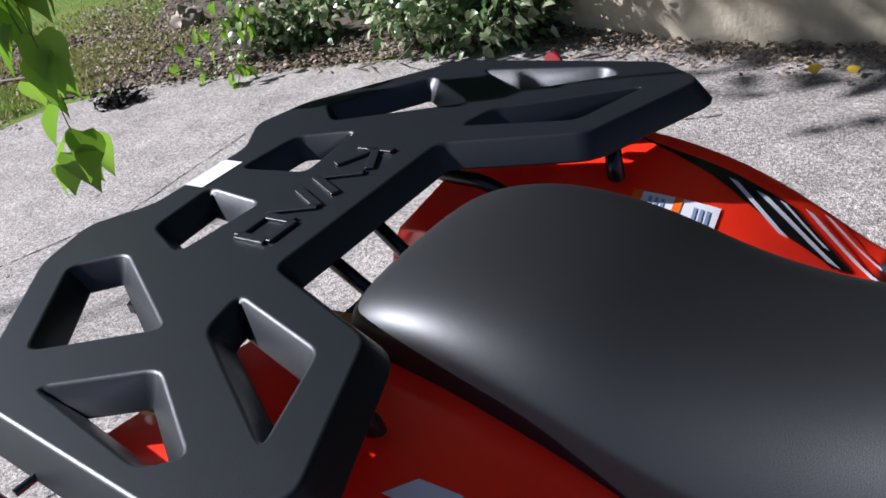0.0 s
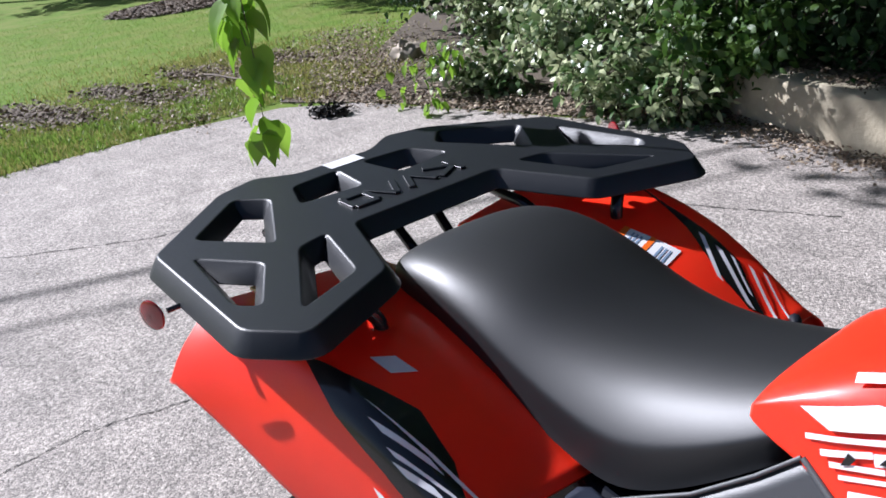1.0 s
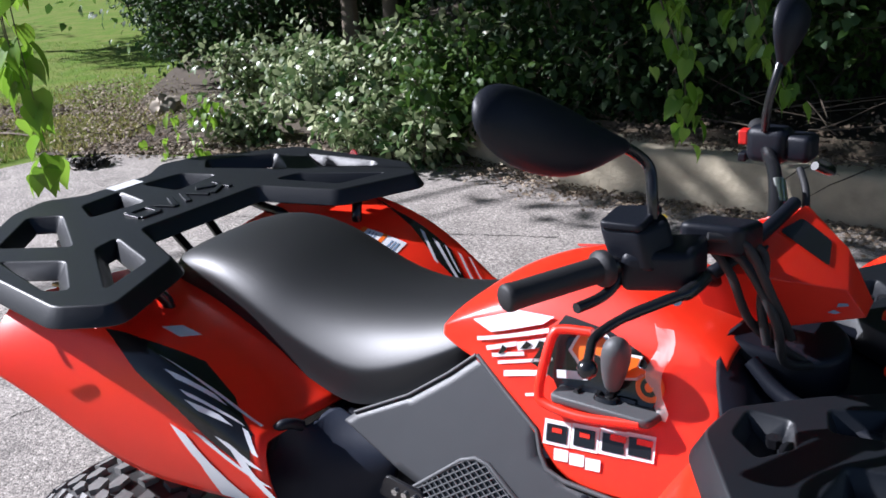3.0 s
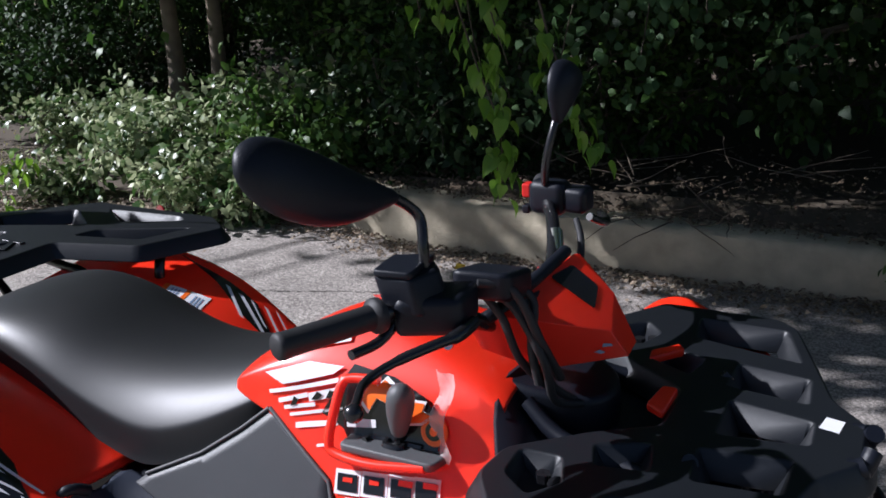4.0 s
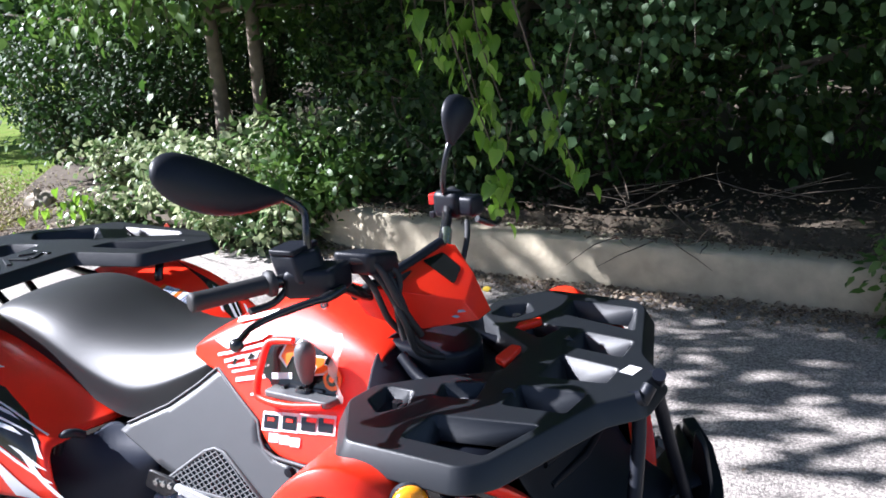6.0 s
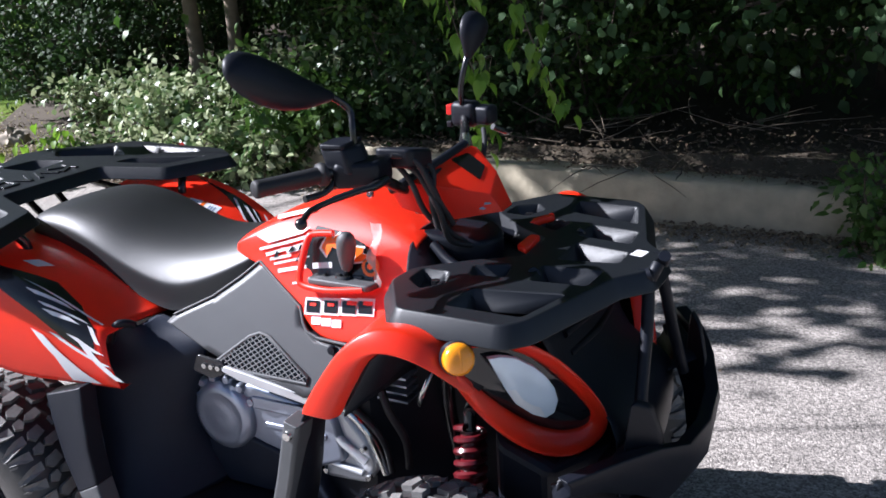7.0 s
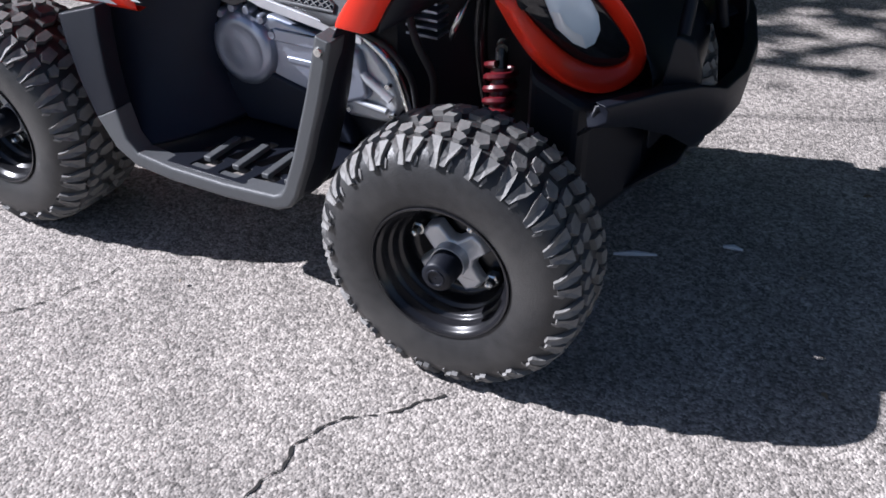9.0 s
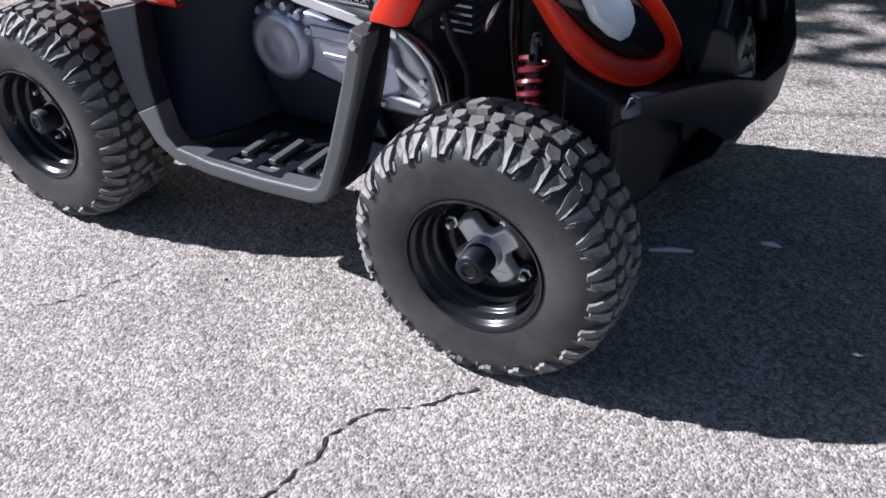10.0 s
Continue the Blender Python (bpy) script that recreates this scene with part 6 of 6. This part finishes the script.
# shrubs behind; the darkened leaf colour stands for the trees' shade
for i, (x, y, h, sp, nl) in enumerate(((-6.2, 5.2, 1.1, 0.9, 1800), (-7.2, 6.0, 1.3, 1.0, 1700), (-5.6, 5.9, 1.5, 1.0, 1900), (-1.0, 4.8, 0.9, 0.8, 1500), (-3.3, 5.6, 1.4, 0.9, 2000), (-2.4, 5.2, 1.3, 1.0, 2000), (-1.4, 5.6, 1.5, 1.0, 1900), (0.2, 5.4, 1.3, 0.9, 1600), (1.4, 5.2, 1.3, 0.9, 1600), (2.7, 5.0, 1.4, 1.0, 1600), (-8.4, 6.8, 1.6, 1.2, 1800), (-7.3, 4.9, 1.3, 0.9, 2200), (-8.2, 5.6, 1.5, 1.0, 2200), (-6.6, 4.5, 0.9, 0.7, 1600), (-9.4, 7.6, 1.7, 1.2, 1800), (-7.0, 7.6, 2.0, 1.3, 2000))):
    plant("shrub", "dark green leafy shrub under the trees", "shrub", (x, y, 0.3), h, sp, 10, int(nl * 1.5), 0.07, LEAF if i % 2 and x > -6.0 else SHADELEAF, 140 + i, G1, clump_size=0.10)
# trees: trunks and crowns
TREES = [(-5.10, 5.05, 5.2, 0.085, LEAF, 3600), (-4.72, 5.10, 5.6, 0.075, LEAF, 3200), (-5.9, 6.6, 6.0, 0.11, LEAF, 3600), (-2.6, 6.4, 6.0, 0.10, SHADELEAF, 3400), (-0.95, 5.9, 5.6, 0.10, SHADELEAF, 3600), (0.9, 6.2, 6.0, 0.12, SHADELEAF, 3600), (2.6, 6.2, 6.0, 0.11, SHADELEAF, 3400), (-7.8, 7.6, 6.5, 0.12, LEAF, 3400), (-3.9, 8.0, 7.0, 0.13, SHADELEAF, 3400), (-1.0, 8.2, 7.0, 0.13, SHADELEAF, 3400), (1.8, 8.4, 7.0, 0.13, SHADELEAF, 3400), (4.6, 6.4, 6.0, 0.12, SHADELEAF, 3200), (-10.2, 9.4, 7.0, 0.14, LEAF, 3200), (4.3, 9.0, 7.0, 0.14, SHADELEAF, 3000), (-7.4, 5.6, 5.0, 0.09, LEAF, 3600), (-9.2, 7.4, 6.0, 0.11, SHADELEAF, 3600), (-11.5, 10.5, 7.0, 0.13, SHADELEAF, 3400), (-12.8, 12.5, 7.5, 0.14, SHADELEAF, 3400)]
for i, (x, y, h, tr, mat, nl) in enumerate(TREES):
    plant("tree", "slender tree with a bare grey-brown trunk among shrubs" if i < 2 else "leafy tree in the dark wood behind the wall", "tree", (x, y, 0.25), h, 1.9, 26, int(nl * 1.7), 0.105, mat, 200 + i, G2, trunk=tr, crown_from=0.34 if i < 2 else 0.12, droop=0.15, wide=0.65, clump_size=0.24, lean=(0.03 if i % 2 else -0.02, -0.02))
# curtain of hanging vines over the wall
for i, (x, y, z) in enumerate(((0.75, 4.3, 2.0), (1.8, 3.75, 2.1), (-0.4, 4.5, 2.1), (2.4, 3.8, 2.1), (-1.1, 4.7, 2.2), (3.1, 3.7, 2.2), (1.25, 3.95, 2.0))):
    rg, g = random.Random(330 + i), np.random.default_rng(330 + i)
    vine = thing("hanging_vine", "hanging leafy vine in deep shade over the wall", "vine", G3, m=pose(x, y, 0.3))
    wood, tips = [], []
    for k in range(9):
        br = branch_path((rg.uniform(-0.4, 0.4), rg.uniform(-0.3, 0.3), z + 0.5), (rg.uniform(-0.25, 0.25), rg.uniform(-0.3, 0.1), -1), rg.uniform(1.2, z + 0.1), 0.10, rg, 7)
        wood.append(tube(br, 0.004, 4))
        tips += br
    tagged(part("stemwork", join(wood), TWIG, vine), kind="stuff")
    t = np.array([[*q] for q in tips])
    k = 1700
    pos = t[g.integers(0, len(t), k)] + g.normal(size=(k, 3)) * 0.10
    pos[:, 2] = np.maximum(pos[:, 2], 0.06)
    leaf_mesh("foliage", pos, g.normal(size=(k, 3)) * 0.5 + [0, -0.3, -0.9], g.uniform(0.05, 0.09, k), VINELEAF if x > -0.6 else SHADELEAF, vine, 300 + i, 0.8, ups=np.tile([0, -1.0, 0.3], (k, 1)))
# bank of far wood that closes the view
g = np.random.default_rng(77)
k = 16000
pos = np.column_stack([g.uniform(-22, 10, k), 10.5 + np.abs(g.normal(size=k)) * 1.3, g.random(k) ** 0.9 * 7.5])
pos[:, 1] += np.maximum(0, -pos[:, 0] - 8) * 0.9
ob = leaf_mesh("far_wood", pos, g.normal(size=(k, 3)) + [0, -0.3, -0.6], g.uniform(0.25, 0.55, k), SHADELEAF, None, 77, 0.75)
tagged(ob, "dense dark foliage of the wood farther back", "woodland", kind="stuff")
k = 9000
pos = np.column_stack([-36 - np.abs(g.normal(size=k)) * 2.0, g.uniform(-22, 34, k), g.random(k) ** 0.8 * 8.0])
ob = leaf_mesh("far_wood", pos, g.normal(size=(k, 3)) + [0, -0.3, -0.6], g.uniform(0.5, 1.0, k), SHADELEAF, None, 78, 0.75)
tagged(ob, "dark trees at the far side of the lawn", "woodland", kind="stuff")
# near-black sheet: the shade between far trees is painted as its colour
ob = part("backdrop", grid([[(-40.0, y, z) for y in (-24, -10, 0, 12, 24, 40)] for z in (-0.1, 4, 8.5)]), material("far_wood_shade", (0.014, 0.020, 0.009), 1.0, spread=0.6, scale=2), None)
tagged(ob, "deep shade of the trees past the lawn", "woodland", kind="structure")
# same behind the wall, the wood's shade as one dark sheet
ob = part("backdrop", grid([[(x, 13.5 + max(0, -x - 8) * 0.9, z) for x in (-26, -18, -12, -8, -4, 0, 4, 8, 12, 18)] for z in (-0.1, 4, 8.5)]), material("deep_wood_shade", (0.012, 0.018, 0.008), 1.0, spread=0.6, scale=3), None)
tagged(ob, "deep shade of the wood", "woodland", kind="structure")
# dead brush on the bank
brush = thing("brush_heap", "dry bare twigs and fallen branches on the bank", "brushwood", m=pose(0.2, 3.55, 0.31))
rg = random.Random(31)
for i in range(30):
    a = rg.uniform(0, math.pi)
    p = (rg.uniform(-1.4, 2.2), rg.uniform(-0.2, 0.5), rg.uniform(0.0, 0.12))
    part("twig", tube(branch_path(p, (math.cos(a), math.sin(a) * 0.4, rg.uniform(-0.05, 0.18)), rg.uniform(0.25, 0.8), 0.18, rg, 5), [0.005, 0.0042, 0.0036, 0.003, 0.0022, 0.0012], 5), TWIG, brush)
brush2 = thing("brush_heap", "dry twigs hanging over the low wall", "brushwood", m=pose(-0.15, 2.98, 0.0))
for i in range(14):
    part("twig", tube(branch_path((rg.uniform(-0.25, 0.25), rg.uniform(0.0, 0.2), 0.31), (rg.uniform(-0.8, 0.8), -0.5, rg.uniform(-0.5, 0.4)), rg.uniform(0.15, 0.4), 0.2, rg, 5), [0.004, 0.0035, 0.003, 0.0025, 0.002, 0.001], 5), TWIG, brush2)
brush3 = thing("brush_heap", "dry stalks and twigs at the driveway edge", "brushwood", m=pose(-5.0, 3.1, 0.0))
for i in range(40):
    a = rg.uniform(0, math.pi * 2)
    part("twig", tube(branch_path((rg.uniform(-1.2, 1.6), rg.uniform(-0.3, 0.5), 0.01), (math.cos(a), math.sin(a), rg.uniform(0.0, 0.35)), rg.uniform(0.2, 0.6), 0.2, rg, 5), [0.005, 0.0045, 0.004, 0.003, 0.002, 0.001], 5), TWIG, brush3)
stick = part("fallen_stick", tube(smooth_line([(-7.92, 2.44, 0.025), (-7.5, 2.46, 0.05), (-7.1, 2.50, 0.04), (-6.75, 2.55, 0.05), (-6.47, 2.63, 0.02)]), 0.010, 8), BARK)
tagged(stick, "long bare stick lying across the grass verge", "stick")
# pale stone among the shrubs
bm = bmesh.new()
bmesh.ops.create_icosphere(bm, subdivisions=3, radius=0.12)
for v in bm.verts:
    v.co *= 1 + 0.8 * noise.noise(v.co * 7) + 0.45 * noise.noise(v.co * 17)
    v.co.z = v.co.z * 0.8 + 0.1
stone = part("stone", bm, material("pale_stone", (0.34, 0.29, 0.23), 0.9, spread=0.5, scale=12, bump=0.6, bump_scale=40))
stone.matrix_basis = pose(-6.3, 3.75, -0.03)
tagged(stone, "pale weathered stone among the shrubs", "stone")
# lawn tree in its mulch ring
bm = bmesh.new()
bmesh.ops.create_circle(bm, cap_ends=True, segments=40, radius=1.05)
for v in bm.verts:
    v.co *= 1 + 0.12 * noise.noise(v.co * 2)
bmesh.ops.poke(bm, faces=bm.faces)
for v in bm.verts:
    if v.co.length < 0.3:
        v.co.z = 0.10
mulch = part("mulch_ring", bm, SOIL)
mulch.matrix_basis = pose(-14.7, 5.0, -0.005)
tagged(mulch, "ring of dark mulch round the lawn tree", "mulch")
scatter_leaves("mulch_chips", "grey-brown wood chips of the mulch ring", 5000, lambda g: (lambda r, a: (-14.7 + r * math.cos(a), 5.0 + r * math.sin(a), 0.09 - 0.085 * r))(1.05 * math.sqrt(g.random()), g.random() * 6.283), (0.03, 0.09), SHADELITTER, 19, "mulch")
plant("tree", "dark-trunked lawn tree standing in a mulch ring", "tree", (-15.05, 5.25, 0.0), 6.0, 2.2, 22, 3200, 0.16, LEAF, 401, "lawn trees", DARKBARK, trunk=0.13, crown_from=0.42)
plant("tree", "dark-trunked lawn tree farther off", "tree", (-24, 4.0, 0.0), 7.0, 2.6, 22, 3000, 0.2, LEAF, 402, "lawn trees", DARKBARK, trunk=0.16, crown_from=0.4)


# ---- overhanging branches ----
MIDLEAF = leaf_material("drooping_leaf", (0.12, 0.25, 0.025), (0.24, 0.42, 0.05), 0.36, 0.5)


def spray(name, label, start, hang, count, size, mat, seed, thick=0.004, spread=0.05):
    """Leafy twigs hanging from a place; hang: lists of (x, y, z) steps from it."""
    rg, g = random.Random(seed), np.random.default_rng(seed)
    top = thing(name, label, "branch", "overhanging branches", m=pose(*start))
    wood, tips, ways = [], [], []
    for pts in hang:
        line = smooth_line([(0, 0, 0)] + pts, 5)
        wood.append(tube(line, [thick * (1 - 0.75 * i / len(line)) for i in range(len(line))], 6))
        tips += line[2:]
    tagged(part("twigwork", join(wood), TWIG, top), kind="stuff")
    t = np.array([[*q] for q in tips])
    pos = t[g.integers(0, len(t), count)] + g.normal(size=(count, 3)) * spread * 0.5
    a = g.random(count) * 2 * np.pi
    way = np.column_stack([np.cos(a) * 0.55, np.sin(a) * 0.55, -1.0 + g.normal(size=count) * 0.25])
    fine_leaves("leaves", pos, way, g.uniform(size * 0.65, size * 1.2, count), mat, top, seed, 0.72, ups=np.column_stack([np.cos(a), np.sin(a), np.full(count, 0.4)]))
    return top


spray("hanging_branch", "thin hanging twig with bright green leaves", (-1.64, 0.09, 1.64), [[(0.0, 0.0, -0.17), (-0.01, 0.0, -0.35), (0.03, 0.0, -0.52), (0.05, -0.005, -0.70)], [(-0.03, 0.01, -0.17), (-0.04, 0.01, -0.36), (0.0, 0.0, -0.58)], [(0.04, 0.0, -0.17), (0.045, 0.0, -0.36), (0.06, 0.0, -0.62)]], 48, 0.095, LEAFNEAR, 51, 0.003, 0.04)
part("twig", tube(smooth_line([(-1.64, 0.09, 1.63), (-1.6, 0.15, 2.2), (-1.5, 0.5, 3.0), (-1.8, 1.4, 3.9)]), [0.003 + 0.0006 * i for i in range(19)], 6), TWIG, bpy.data.objects["hanging_branch"]).matrix_parent_inverse = pose(-1.64, 0.09, 1.64).inverted()
spray("hanging_branch", "drooping leafy branch in half shade before the wall", (-1.2, 2.80, 2.3), [[(0.05, 0, -0.4), (0.02, 0.0, -0.8), (0.12, 0.02, -1.2), (0.25, 0.02, -1.55), (0.24, 0.05, -1.85)], [(-0.12, 0.02, -0.4), (-0.18, 0.02, -0.75), (-0.14, 0.0, -1.05)], [(0.15, 0.0, -0.45), (0.2, 0.0, -0.9), (0.3, 0.02, -1.25)], [(0.1, 0.1, -0.5), (0.05, 0.12, -0.95), (0.12, 0.12, -1.3)], [(0.35, 0.05, -0.7), (0.5, 0.05, -1.15), (0.62, 0.05, -1.45), (0.72, 0.06, -1.68)]], 230, 0.10, MIDLEAF, 52, 0.008, 0.10)
spray("hanging_branch", "drooping leafy branch in half shade before the wall", (1.15, 2.75, 2.0), [[(0.1, 0, -0.5), (0.25, 0.0, -1.0), (0.2, 0.02, -1.4), (0.12, 0.0, -1.65)], [(0.3, 0.05, -0.4), (0.5, 0.05, -0.9), (0.6, 0.03, -1.5)]], 80, 0.10, LEAF, 58, 0.006, 0.12)
spray("hanging_branch", "drooping tree branch with bright green leaves over the shrubs", (-3.55, 3.3, 2.2), [[(-0.3, 0, -0.2), (-0.55, 0.0, -0.5), (-0.7, 0.0, -0.75)], [(-0.1, 0.05, -0.3), (-0.15, 0.05, -0.6)], [(0.3, 0.0, -0.2), (0.55, 0.0, -0.45)], [(-0.6, 0.1, -0.1), (-1.1, 0.1, -0.35), (-1.4, 0.1, -0.65)], [(0.5, 0.05, -0.05), (0.95, 0.05, -0.25)]], 170, 0.12, LEAF, 56, 0.008, 0.16)
spray("hanging_branch", "low leafy twig with bright leaves over the edge", (-4.5, 2.95, 0.42), [[(-0.2, -0.2, -0.2), (-0.35, -0.35, -0.4)], [(0.1, -0.25, -0.25), (0.1, -0.4, -0.45)], [(-0.5, -0.1, -0.2), (-0.75, -0.2, -0.4)]], 60, 0.085, LEAFNEAR, 55, 0.005, 0.09)
# the crown overhead, which shades the bank and dapples the driveway
g = np.random.default_rng(61)
over = thing("overhanging_tree", "leafy limbs of a tree reaching high over the driveway edge", "tree", G2, m=pose(0, 0, 0))
centres = []
rg = random.Random(62)
limbs = []
for i in range(290):
    # each clump is set by the place on the ground that it shades
    gx, gy, z = rg.uniform(-1.6, 8.0), rg.uniform(1.45, 7.5), rg.uniform(3.2, 5.4)
    if i >= 250:
        gx, gy = rg.uniform(-2.5, 8.0), rg.uniform(3.9, 8.0)
    elif i % 8 == 0:
        gx, gy = rg.uniform(0.3, 6.0), rg.uniform(3.05, 3.5)
    if gy < 3.0 and (gx < 0.1 or rg.random() < 0.72):
        continue
    c = Vector((gx - z * CAST_X, gy - z * CAST_Y, z))
    root = Vector((c.x * 0.6 - 1.2, 6.2, 4.2))
    if i % 5 == 0:
        limbs.append(tube(branch_path(root, c - root, (c - root).length, 0.04, rg, 6), [0.04, 0.034, 0.028, 0.022, 0.017, 0.012, 0.006], 6))
    centres.append(c)
tagged(part("limbwork", join(limbs), BARK, over), kind="stuff")
cc = np.array([[*c] for c in centres])
k = 25000
pos = cc[g.integers(0, len(cc), k)] + g.normal(size=(k, 3)) * [0.34, 0.26, 0.16]
leaf_mesh("crown", pos, g.normal(size=(k, 3)) + [0, 0, -0.4], g.uniform(0.10, 0.19, k), LEAF, over, 61, 0.7)

# overhead cables between two poles, whose shadows cross the driveway
line = thing("overhead_line", "two overhead cables strung between wooden poles", "power line", m=pose(0, 0, 0))
for gx, gy, z, r in ((-3.62, -0.07, 5.0, 0.020), (-3.20, 0.0, 5.3, 0.013)):
    c = Vector((gx - z * CAST_X, gy - z * CAST_Y, z))
    way = Vector((0.396, 0.918, 0)) * 26
    part("cable", tube([c - way, c, c + way], r, 8), GRIP, line)
for s in (-26, 26):
    part("pole", tube([(-9.55 + 0.396 * s, -2.35 + 0.918 * s, -0.1), (-9.55 + 0.396 * s, -2.35 + 0.918 * s, 6.0)], [0.13, 0.10], 12), BARK, line, "weathered wooden pole")
